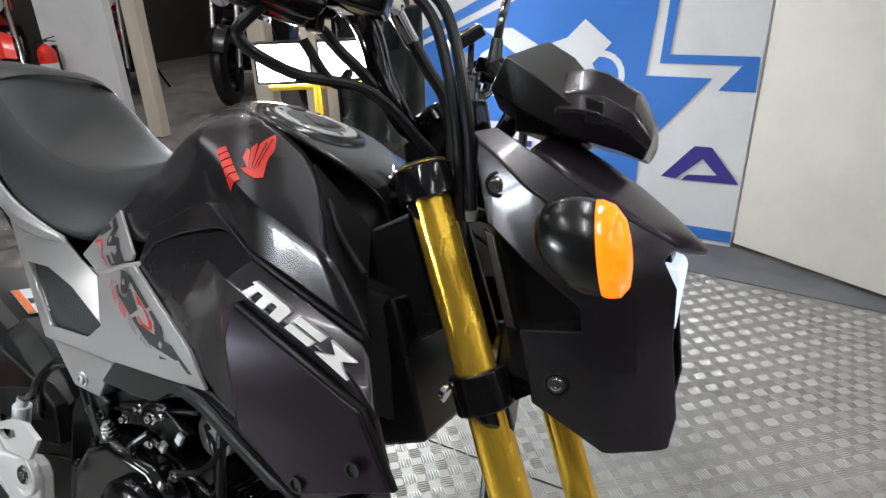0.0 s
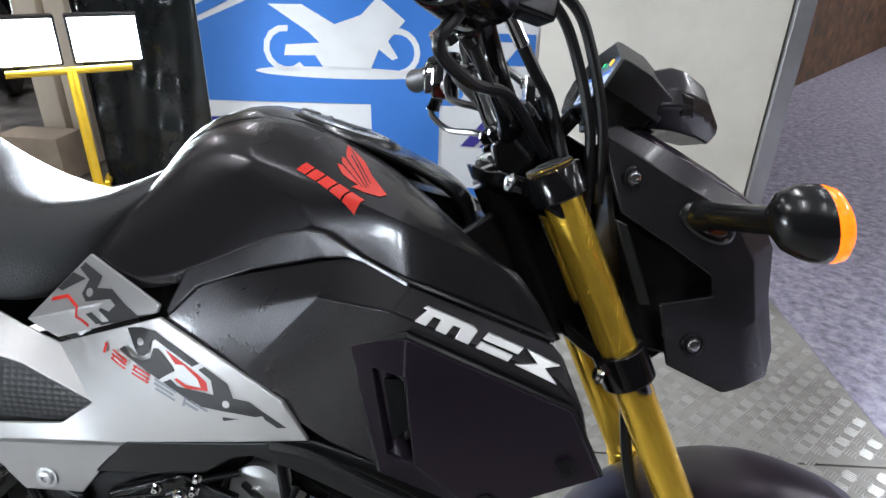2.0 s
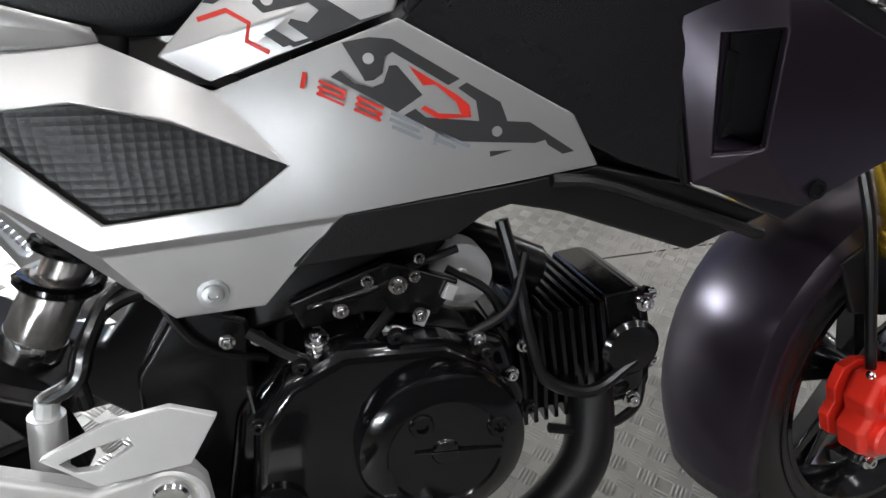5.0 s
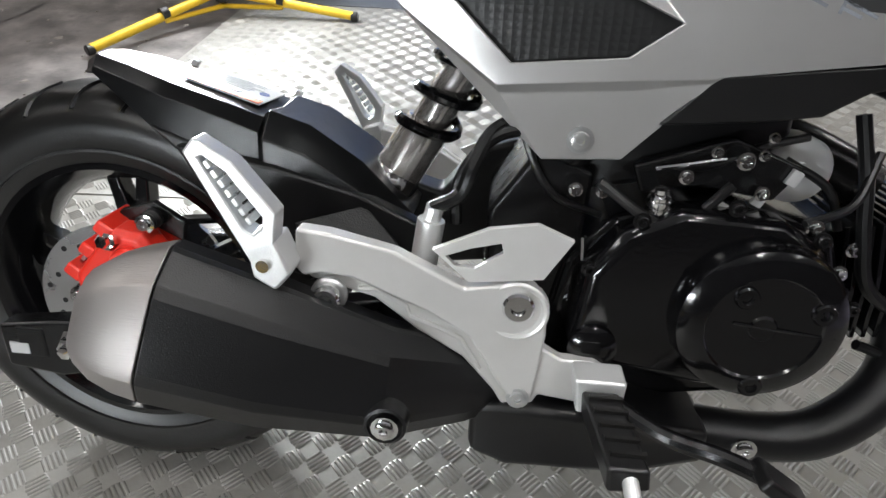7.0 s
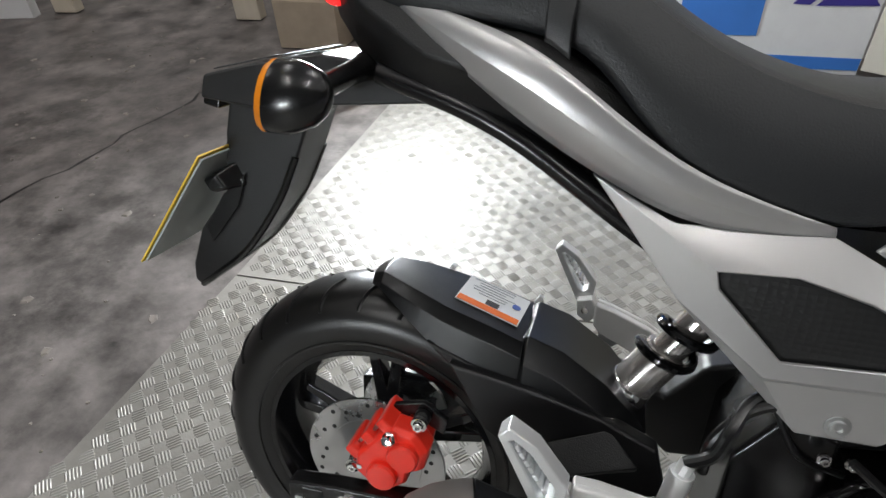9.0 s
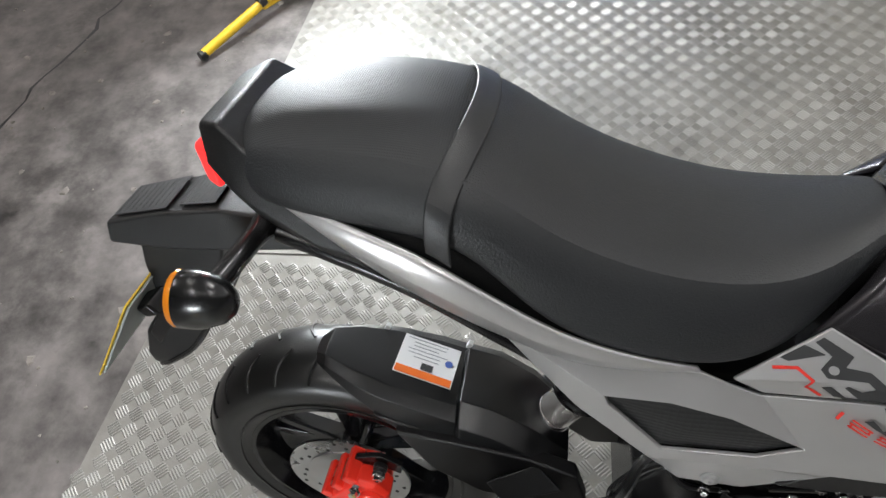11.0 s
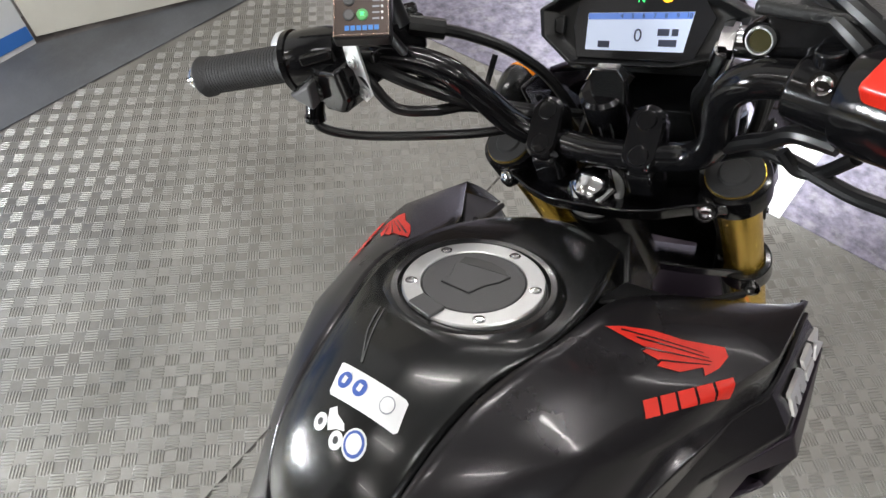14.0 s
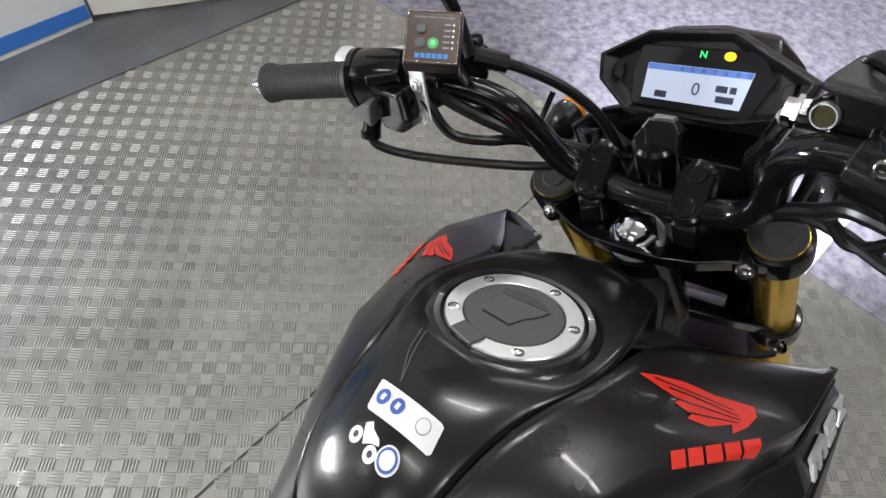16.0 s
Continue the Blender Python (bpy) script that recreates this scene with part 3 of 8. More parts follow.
def filler_cap():
    c = Vector((0.745, -0.001, 0.8365))
    a = radians(16)
    n = Vector((math.sin(a), 0, math.cos(a)))
    M = Matrix((Vector((math.cos(a), 0, -math.sin(a))), Vector((0, 1, 0)), n)).transposed().to_4x4()
    M.translation = c
    part("cap_seat", lathe(c - n * 0.012, n, [(0.0600, 0), (0.0620, 0.006), (0.0600, 0.0095), (0.0545, 0.0125), (0.0505, 0.0120), (0.0490, 0.008), (0.0485, 0.0)], 56, True), gloss_black, bike, "gloss black filler surround")
    ring = part("cap_ring", lathe(c - n * 0.006, n, [(0.0475, 0), (0.0475, 0.0065), (0.0465, 0.0075), (0.0355, 0.0075), (0.0348, 0.0070), (0.0348, 0.0)], 56, True), cap_silver, bike, "brushed alloy filler cap ring")
    for d in (129, 66, -6, -67, -137):
        p = M @ Vector((0.0412 * math.cos(radians(d)), 0.0412 * math.sin(radians(d)), 0.0012))
        bolt(p, n, 0.0027, 0.0016, chrome, ring, "screw")
    disc = part("filler_cap", lathe(c - n * 0.004, n, [(0.0343, 0), (0.0343, 0.0045), (0.0335, 0.0055), (0.0, 0.0060)], 56), grey_plastic, bike, "dark grey fuel filler cap")
    key = [(-0.0150, 0.0150), (-0.0045, 0.0150), (0.0045, 0.0205), (0.0165, 0.0215), (0.0215, 0.0120), (0.0235, 0.0), (0.0215, -0.0115), (0.0165, -0.0175), (0.0070, -0.0150), (-0.0020, -0.0100), (-0.0140, -0.0070)]
    part("key_flap", prism([M @ Vector((x, y, 0.0012)) for x, y in key], n * 0.0019), grey_plastic, disc, bevel=0.0006)
    part("flap_gap", tube([M @ Vector((x, y, 0.0021)) for x, y in key + key[:1]], 0.0006, 5, smooth=False), cable_black, disc)
    # flat black film stands in for the shade inside the finger recess
    part("finger_recess", prism([M @ Vector((x, y, 0.0030)) for x, y in ((0.0090, 0.0195), (0.0165, 0.0205), (0.0205, 0.0115), (0.0222, 0.0), (0.0205, -0.0105), (0.0160, -0.0160), (0.0135, -0.002))], n * 0.0004), cable_black, disc)
    part("hinge", box((0, 0, 0), (0.013, 0.021, 0.005)), grey_plastic, ring, bevel=0.001).matrix_basis = M @ pose(-0.0405, 0.0055, 0.0010, 0, 0, -8)


filler_cap()

# side shrouds of the tank: upper wing, middle band, plum side panel
UP = [
    [(0.567, -0.037, 0.781), (0.557, -0.052, 0.765), (0.546, -0.066, 0.746), (0.530, -0.078, 0.722), (0.508, -0.0885, 0.688)],
    [(0.592, -0.048, 0.812), (0.600, -0.066, 0.803), (0.603, -0.083, 0.783), (0.585, -0.098, 0.735), (0.566, -0.1085, 0.674)],
    [(0.640, -0.053, 0.836), (0.655, -0.082, 0.828), (0.674, -0.108, 0.812), (0.652, -0.113, 0.748), (0.624, -0.1215, 0.688)],
    [(0.690, -0.059, 0.842), (0.700, -0.092, 0.827), (0.712, -0.121, 0.802), (0.716, -0.132, 0.784), (0.700, -0.130, 0.724)],
    [(0.735, -0.078, 0.838), (0.740, -0.106, 0.821), (0.752, -0.139, 0.790), (0.755, -0.1485, 0.770), (0.757, -0.1460, 0.746)],
    [(0.803, -0.067, 0.806), (0.803, -0.112, 0.802), (0.798, -0.160, 0.776), (0.799, -0.1590, 0.755), (0.800, -0.1555, 0.7285)],
    [(0.850, -0.104, 0.775), (0.846, -0.138, 0.777), (0.838, -0.171, 0.764), (0.838, -0.1695, 0.740), (0.840, -0.169, 0.715)],
    [(0.902, -0.150, 0.738), (0.912, -0.158, 0.735), (0.924, -0.167, 0.730), (0.943, -0.166, 0.706), (0.960, -0.162, 0.675)],
]
for s in (1, -1):
    gm = grid([mir(c, s) for c in UP], (0, -s, 0.5))
    gm.verts.ensure_lookup_table()
    crest = [gm.verts[2 * 5 + 2], gm.verts[3 * 5 + 3], gm.verts[4 * 5 + 4]]
    for a, b in zip(crest, crest[1:]):
        bmesh.ops.connect_vert_pair(gm, verts=[a, b])
    gm.verts.ensure_lookup_table()
    lay = gm.edges.layers.float.new("crease_edge")
    for i, j, i2, j2, w in ((2, 2, 3, 3, 0.75), (3, 3, 4, 4, 0.8), (2, 2, 3, 2, 0.55), (3, 2, 4, 2, 0.7), (4, 2, 5, 2, 0.85), (5, 2, 6, 2, 0.95), (6, 2, 7, 2, 0.95), (6, 2, 6, 3, 0.9), (6, 3, 6, 4, 0.9), (6, 1, 6, 2, 0.6), (6, 0, 6, 1, 0.4)):
        e = gm.edges.get((gm.verts[i * 5 + j], gm.verts[i2 * 5 + j2]))
        if e:
            e[lay] = w
    part("tank_shroud", gm, satin_body, bike, "satin black tank side shroud", sub=2, shell=0.005)
    # added black filler hides the shell's inside and keeps the hollow dark
    LIN = [(0.800, -0.060, 0.797), (0.848, -0.102, 0.770), (0.903, -0.149, 0.737), (0.958, -0.160, 0.676), (0.900, -0.085, 0.680), (0.868, -0.045, 0.740), (0.876, -0.108, 0.738)]
    ln = part("shroud_liner", surf(mir(LIN, s), [(0, 1, 6, 5), (1, 2, 6), (2, 3, 6), (3, 4, 6), (4, 5, 6)], (0.3, 0, 1)), liner_black, bike, "matt black filler closing the dark hollow of the shroud", shell=0.004, bevel=0.002)
    part("liner_rib", tube(mir([(0.850, -0.092, 0.766), (0.874, -0.104, 0.743), (0.922, -0.122, 0.714)], s), 0.0030, 8), liner_black, ln)
    lip = [(0.506, -0.088, 0.690), (0.560, -0.108, 0.680), (0.632, -0.118, 0.700), (0.700, -0.130, 0.712), (0.757, -0.140, 0.722), (0.802, -0.150, 0.722), (0.843, -0.170, 0.717), (0.957, -0.165, 0.677)]
    part("shroud_seam", tube(mir(lip[3:], s), 0.0022, 6), cable_black, bike)
    ST = [[(0.612, -0.1265, 0.665), (0.616, -0.1275, 0.660)], [(0.632, -0.1265, 0.7045), (0.6445, -0.1300, 0.6895)], [(0.684, -0.1330, 0.7285), (0.699, -0.1380, 0.7110)], [(0.721, -0.1430, 0.7445), (0.735, -0.1470, 0.7210)],
          [(0.7480, -0.1525, 0.7520), (0.762, -0.1535, 0.7285)], [(0.7640, -0.1570, 0.7510), (0.787, -0.1590, 0.7315)], [(0.7990, -0.1605, 0.7330), (0.800, -0.1600, 0.7280)], [(0.8395, -0.1725, 0.7180), (0.8390, -0.1735, 0.7130)]]
    part("shroud_strip", grid([mir(c, s) for c in ST], (0, -s, 0)), satin_body, bike, "satin black shroud trim strip", shell=0.012, bevel=0.0025)
    MID = [(0.608, -0.1255, 0.655), (0.650, -0.1265, 0.696), (0.674, -0.1310, 0.667), (0.668, -0.1335, 0.617),
           (0.794, -0.155, 0.735), (0.762, -0.156, 0.697), (0.748, -0.152, 0.650), (0.724, -0.1385, 0.582),
           (0.842, -0.171, 0.716), (0.828, -0.190, 0.699), (0.800, -0.163, 0.640), (0.768, -0.143, 0.558),
           (0.956, -0.166, 0.675), (0.960, -0.181, 0.650), (0.900, -0.165, 0.600), (0.840, -0.150, 0.535),
           (0.966, -0.165, 0.664), (0.984, -0.176, 0.622), (0.998, -0.166, 0.565), (0.905, -0.158, 0.505)]
    F = [(0, 1, 2), (0, 2, 3), (1, 4, 5, 2), (2, 5, 6, 3), (3, 6, 7), (4, 8, 9, 5), (5, 9, 10, 6), (6, 10, 11, 7), (8, 12, 13, 9), (9, 13, 14, 10), (10, 14, 15, 11),
         (12, 16, 17, 13), (13, 17, 18, 14), (14, 18, 19, 15)]
    part("side_shroud", surf(mir(MID, s), F, (0, -s, 0)), satin_body, bike, "satin black radiator shroud", shell=0.006, bevel=0.003, sharp=50)
    PAN = [(0.787, -0.159, 0.660), (0.841, -0.194, 0.679), (0.974, -0.184, 0.625), (1.003, -0.174, 0.565), (0.906, -0.171, 0.521), (0.818, -0.156, 0.541), (0.850, -0.189, 0.571), (0.842, -0.201, 0.650), (0.812, -0.178, 0.647), (0.825, -0.168, 0.566)]
    F = [(0, 1, 7, 8), (1, 2, 7), (7, 2, 3, 6), (6, 3, 4), (0, 8, 9, 5), (5, 9, 6), (5, 6, 4)]
    pan = part("side_panel", surf(mir(PAN, s), F, (0, -s, 0)), plum_paint, bike, "dark plum painted side panel with a vent", shell=0.008, bevel=0.0022)
    SCO = [(0.811, -0.176, 0.648), (0.840, -0.162, 0.645), (0.846, -0.152, 0.578), (0.825, -0.164, 0.568), (0.843, -0.197, 0.650), (0.851, -0.186, 0.571)]
    part("scoop", surf(mir(SCO, s), [(0, 1, 2, 3), (0, 4, 1), (3, 2, 5)], (0, -s, 0)), plum_paint, pan, "dark scoop behind the panel's ridge", shell=0.003)
    part("vent_mesh", prism(mir([(0.822, -0.1715, 0.636), (0.836, -0.1645, 0.634), (0.842, -0.1560, 0.586), (0.830, -0.1630, 0.578)], s), (0, -s * 0.002, 0)), comb_black, pan, "black mesh vent")
    # black tube drawn as the dark groove around the panel
    part("panel_gasket", tube(mir([(x, y + 0.006, z) for x, y, z in (PAN[5], PAN[0], PAN[1], PAN[2], PAN[3])], s), 0.0035, 8, 2, False), cable_black, pan)
    for x, y, z in ((0.973, -0.182, 0.577), (0.911, -0.175, 0.536)):
        part("screw_hole", lathe((x, (y - 0.0015) * s, z), (0, -s, 0), [(0.0075, 0), (0.0075, 0.002), (0.005, 0.002), (0.004, -0.002), (0.0, -0.002)], 16), cable_black, pan)
    # raised emblem: slanted blocks along the band
    ea, eb = Vector((0.849, -0.1885, 0.6915)), Vector((0.9605, -0.1815, 0.648))
    eu = Vector((0.0035, 0.0060, 0.0095))

    def badge(o, name="emblem"):
        q = [ea + (eb - ea) * u + eu * v * 1.28 for u, v in o]
        part(name, prism([(p.x, (p.y + 0.002) * s, p.z) for p in q], (0, -s * 0.0038, 0)), emblem_silver, bike, "silver raised emblem", bevel=0.0006)

    badge(((-0.02, 0.0), (0.06, 0.0), (0.085, 0.62), (0.135, 0.62), (0.125, 0.0), (0.20, 0.0), (0.225, 0.62), (0.275, 0.62), (0.265, 0.0), (0.36, 0.0), (0.385, 0.85), (0.35, 1.0), (0.02, 1.0), (0.0, 0.80), (0.03, 0.80)))
    badge(((0.41, 0.0), (0.64, 0.0), (0.66, 0.40), (0.43, 0.40)))
    badge(((0.435, 0.56), (0.69, 0.56), (0.71, 1.0), (0.455, 1.0)))
    badge(((0.69, 0.0), (1.0, -0.10), (0.885, 0.46), (0.98, 0.90), (0.735, 1.0), (0.83, 0.52)))

    # silver side panel
    SIL = [(0.232, -0.088, 0.673), (0.305, -0.098, 0.640), (0.421, -0.102, 0.648), (0.454, -0.103, 0.632), (0.487, -0.099, 0.615), (0.608, -0.131, 0.659),
           (0.727, -0.146, 0.595), (0.750, -0.142, 0.557), (0.680, -0.136, 0.546), (0.567, -0.124, 0.529), (0.505, -0.106, 0.458), (0.441, -0.101, 0.453), (0.318, -0.099, 0.570),
           (0.345, -0.112, 0.606), (0.405, -0.117, 0.612), (0.462, -0.118, 0.598), (0.532, -0.121, 0.566), (0.497, -0.118, 0.540), (0.409, -0.116, 0.532), (0.350, -0.108, 0.588), (0.600, -0.130, 0.560),
           (0.3985, -0.1175, 0.5150), (0.5050, -0.1215, 0.5240), (0.4015, -0.1085, 0.5080), (0.5050, -0.1120, 0.5150), (0.560, -0.1235, 0.5240)]
    F = [(0, 1, 13), (1, 2, 14, 13), (2, 3, 15, 14), (3, 4, 15), (4, 16, 15), (4, 5, 20, 16), (5, 6, 20), (6, 7, 8, 20), (20, 8, 9), (16, 20, 9), (16, 9, 22, 17), (17, 22, 21, 18), (22, 24, 23, 21), (22, 9, 25, 24), (24, 25, 10), (23, 24, 10, 11),
         (18, 21, 12, 19), (21, 23, 12), (23, 11, 12), (0, 13, 19, 12)]
    sil = part("side_cover", surf(mir(SIL, s), F, (0, -s, 0)), silver_paint, bike, "satin silver side cover", shell=0.005, bevel=0.003, sharp=22)
    VEN = [(0.340, -0.103, 0.609), (0.405, -0.108, 0.615), (0.463, -0.109, 0.602), (0.538, -0.114, 0.566), (0.500, -0.110, 0.536), (0.407, -0.107, 0.527), (0.344, -0.100, 0.586), (0.430, -0.115, 0.570)]
    part("vent_grille", surf(mir(VEN, s), [(i, (i + 1) % 7, 7) for i in range(7)], (0, -s, 0)), comb_black, sil, "black honeycomb vent insert", shell=0.004, bevel=0.001)
    bolt(Vector((0.470, -0.1075 * s, 0.473)), (0, -s, 0), 0.0075, 0.005, cap_silver, sil, "screw")
    UPC = [(0.520, -0.0915, 0.705), (0.609, -0.131, 0.671), (0.606, -0.131, 0.663), (0.486, -0.100, 0.620), (0.456, -0.101, 0.637), (0.545, -0.115, 0.664)]
    part("tank_side_cover", surf(mir(UPC, s), [(0, 1, 5), (1, 2, 3, 5), (3, 4, 5), (4, 0, 5)], (0, -s, 0)), silver_paint, bike, "silver tank side cover with charcoal graphics", shell=0.004, bevel=0.0015)

    # black belly cover below the silver panel
    BEL = [(0.527, -0.118, 0.490), (0.563, -0.123, 0.530), (0.680, -0.134, 0.545), (0.752, -0.138, 0.556), (0.825, -0.142, 0.538), (0.905, -0.143, 0.508), (0.840, -0.135, 0.480), (0.728, -0.130, 0.520), (0.690, -0.128, 0.528), (0.672, -0.127, 0.523), (0.644, -0.125, 0.504), (0.600, -0.122, 0.497)]
    part("belly_cover", prism(mir(BEL, s), (0, s * 0.02, 0)), matte_black, bike, "matt black lower cover", bevel=0.003)
    # dark filler plate, added to close the view through to the floor
    part("belly_backing", prism(mir([(0.655, -0.116, 0.560), (0.70, -0.118, 0.60), (0.80, -0.120, 0.585), (0.85, -0.120, 0.525), (0.76, -0.118, 0.516), (0.70, -0.116, 0.525)], s), (0, s * 0.012, 0)), frame_black, bike)
    part("belly_strake", tube(mir([(0.715, -0.141, 0.548), (0.752, -0.144, 0.544), (0.82, -0.147, 0.520), (0.895, -0.147, 0.493)], s), 0.005, 8), matte_black, bike)


# seat
def seat():
    rows = ((0.002, 0.050, 0.842, 0.815), (0.012, 0.074, 0.855, 0.805), (0.04, 0.093, 0.862, 0.797), (0.11, 0.103, 0.866, 0.789), (0.185, 0.108, 0.858, 0.783), (0.225, 0.111, 0.843, 0.766),
            (0.275, 0.115, 0.808, 0.706), (0.330, 0.114, 0.778, 0.672), (0.395, 0.109, 0.757, 0.652), (0.450, 0.100, 0.752, 0.645), (0.495, 0.088, 0.758, 0.662), (0.530, 0.066, 0.770, 0.712), (0.558, 0.045, 0.783, 0.752), (0.563, 0.036, 0.783, 0.762))
    rings = []
    for x, w, top, bot in rows:
        edge = bot + (top - bot) * 0.62
        w *= 1.02
        top += 0.010 * max(0.0, min(1.0, (x + 0.03) / 0.08, (0.52 - x) / 0.12))
        dip = 0.010 * max(0.0, math.sin(math.pi * (x - 0.22) / 0.33)) if x < 0.55 else 0.0
        h = [(0, top + 0.002 - dip * 0.8), (w * 0.5, top + 0.001 - dip), (w * 0.85, top - 0.009 - (top - edge) * 0.13), (w, edge - 0.006), (w, bot + 0.012), (w * 0.94, bot)]
        rings.append([(x, y, z) for y, z in h] + [(x, 0, bot)] + [(x, -y, z) for y, z in h[:0:-1]])
    bm = loft(rings)
    bm.verts.ensure_lookup_table()
    lay = bm.edges.layers.float.new("crease_edge")
    n = len(rings[0])
    for i in range(len(rows) - 1):
        for j in (2, n - 2):
            e = bm.edges.get((bm.verts[i * n + j], bm.verts[(i + 1) * n + j]))
            if e:
                e[lay] = 0.45 if rows[i][0] > 0.2 else 0.30
    ob = part("seat", bm, vinyl, bike, "black textured vinyl dual seat", sub=2)
    ob.data.materials.append(weave_black)
    for p in ob.data.polygons:
        if p.center.x < 0.205 and p.normal.z > 0.75:
            p.material_index = 1
    st = []
    for x, w, top, bot in ((0.207, 0.1100, 0.8660, 0.780), (0.213, 0.111, 0.8645, 0.778), (0.222, 0.1125, 0.8600, 0.772), (0.228, 0.1130, 0.8560, 0.768)):
        edge = bot + (top - bot) * 0.62
        st.append([(x - 0.031 * (y / w) ** 2, y, z) for y, z in ((-w * 1.01, bot), (-w * 1.02, bot + 0.02), (-w * 0.985, edge - 0.003), (-w * 0.79, top - 0.010 - (top - edge) * 0.15), (-w * 0.45, top + 0.002), (0, top + 0.003),
                                            (w * 0.45, top + 0.002), (w * 0.79, top - 0.010 - (top - edge) * 0.15), (w * 0.985, edge - 0.003), (w * 1.02, bot + 0.02), (w * 1.01, bot))])
    part("seat_strap", grid([[(x + 0.008, y * 1.035, z + 0.0015) for x, y, z in r] for r in st], (0, 0, 1)), vinyl_fine, bike, "black vinyl seat strap", sub=2, shell=0.002)


seat()

# tail: silver strips, black cowl, lamp, fender, plate
for s in (1, -1):
    TS = [[(0.050, -0.087, 0.812), (0.052, -0.092, 0.806), (0.055, -0.086, 0.798)], [(0.112, -0.105, 0.798), (0.117, -0.115, 0.774), (0.120, -0.098, 0.746)],
          [(0.176, -0.115, 0.780), (0.183, -0.126, 0.744), (0.190, -0.102, 0.700)], [(0.232, -0.119, 0.742), (0.240, -0.123, 0.706), (0.250, -0.104, 0.670)],
          [(0.298, -0.118, 0.696), (0.304, -0.122, 0.672), (0.308, -0.105, 0.643)], [(0.364, -0.116, 0.672), (0.368, -0.118, 0.658), (0.370, -0.105, 0.641)], [(0.423, -0.106, 0.655), (0.424, -0.107, 0.651), (0.425, -0.104, 0.646)]]
    part("tail_trim", grid([mir(c, s) for c in TS], (0, -s, 0)), silver_paint, bike, "satin silver tail trim", sub=2, shell=0.004)
TC = []
for x, w, top, bot in ((-0.038, 0.036, 0.846, 0.806), (-0.026, 0.060, 0.860, 0.785), (0.0, 0.078, 0.868, 0.755), (0.022, 0.088, 0.850, 0.745), (0.08, 0.098, 0.812, 0.715), (0.16, 0.104, 0.800, 0.690), (0.26, 0.100, 0.735, 0.640), (0.40, 0.095, 0.690, 0.600)):
    TC.append([(x, -w * 0.6, bot), (x, w * 0.6, bot), (x, w, (top + bot) / 2), (x, w * 0.85, top), (x, -w * 0.85, top), (x, -w, (top + bot) / 2)])
part("tail_cowl", loft(TC), texture_black, bike, "textured black tail cowl", bevel=0.004)
part("tail_lamp", loft([[(-0.016, -0.066, 0.797), (-0.016, 0.066, 0.797), (-0.022, 0.060, 0.838), (-0.022, -0.060, 0.838)],
                        [(-0.034, -0.056, 0.800), (-0.034, 0.056, 0.800), (-0.042, 0.048, 0.836), (-0.042, -0.048, 0.836)]]), tail_red, bike, "lit red tail lamp", bevel=0.005)
fender = part("rear_fender", loft([[(0.10, -0.045, 0.715), (0.10, 0.045, 0.715), (0.10, 0.042, 0.738), (0.10, -0.042, 0.738)],
                                   [(-0.05, -0.044, 0.700), (-0.05, 0.044, 0.700), (-0.05, 0.040, 0.752), (-0.05, -0.040, 0.752)],
                                   [(-0.13, -0.038, 0.690), (-0.13, 0.038, 0.690), (-0.13, 0.034, 0.738), (-0.13, -0.034, 0.738)],
                                   [(-0.198, -0.040, 0.697), (-0.198, 0.040, 0.697), (-0.195, 0.034, 0.722), (-0.195, -0.034, 0.722)]]), texture_black, bike, "black rear fender arm", bevel=0.004)
for x0, x1, z0, z1 in ((-0.055, -0.100, 0.7535, 0.7455), (-0.115, -0.185, 0.7425, 0.7265)):
    part("grip_panel", prism([(x0, -0.030, z0), (x0, 0.030, z0), (x1, 0.027, z1), (x1, -0.027, z1)], (0, 0, 0.0015)), grip_rubber, fender, "ribbed grey panel", bevel=0.0005)
    for k in range(9):
        f = (k + 0.5) / 9
        part("panel_rib", box((x0 + (x1 - x0) * f, 0, z0 + (z1 - z0) * f + 0.0014), (0.0014, 0.050, 0.0010)), texture_black, fender)
part("plate_lamp", box((-0.196, 0.0, 0.692), (0.022, 0.045, 0.016), (0, 12, 0)), gloss_black, fender, bevel=0.003)
part("fender_tail", loft([[(x0, -w, z0), (x0, w, z0), (x1, w * 0.88, z1), (x1, -w * 0.88, z1)] for x0, z0, x1, z1, w in ((-0.060, 0.705, -0.165, 0.705, 0.036), (-0.085, 0.640, -0.176, 0.660, 0.036), (-0.111, 0.584, -0.184, 0.588, 0.036), (-0.159, 0.517, -0.227, 0.535, 0.036), (-0.215, 0.470, -0.250, 0.482, 0.030), (-0.248, 0.446, -0.260, 0.452, 0.018))]), texture_black, bike, "black plastic mud flap", bevel=0.004)
for s in (1, -1):
    part("flap_ridge", tube(mir([(-0.088, -0.034, 0.640), (-0.114, -0.034, 0.585), (-0.161, -0.034, 0.519), (-0.216, -0.028, 0.472), (-0.246, -0.017, 0.449)], s), 0.0045, 8), gloss_black, bike, "gloss black flap edge")
    part("flap_slot", prism(mir([(-0.206, -0.0365, 0.523), (-0.213, -0.0365, 0.543), (-0.184, -0.0355, 0.587), (-0.151, -0.0355, 0.616), (-0.165, -0.0355, 0.575)], s), (0, -s * 0.003, 0)), gloss_black, bike, bevel=0.001)
    part("flap_lug", loft([[(-0.165, -0.030 * s, 0.628), (-0.150, -0.030 * s, 0.600), (-0.180, -0.030 * s, 0.590), (-0.195, -0.030 * s, 0.612)], [(-0.178, -0.058 * s, 0.618), (-0.166, -0.058 * s, 0.600), (-0.186, -0.058 * s, 0.594), (-0.196, -0.058 * s, 0.608)]]), gloss_black, bike, bevel=0.004)
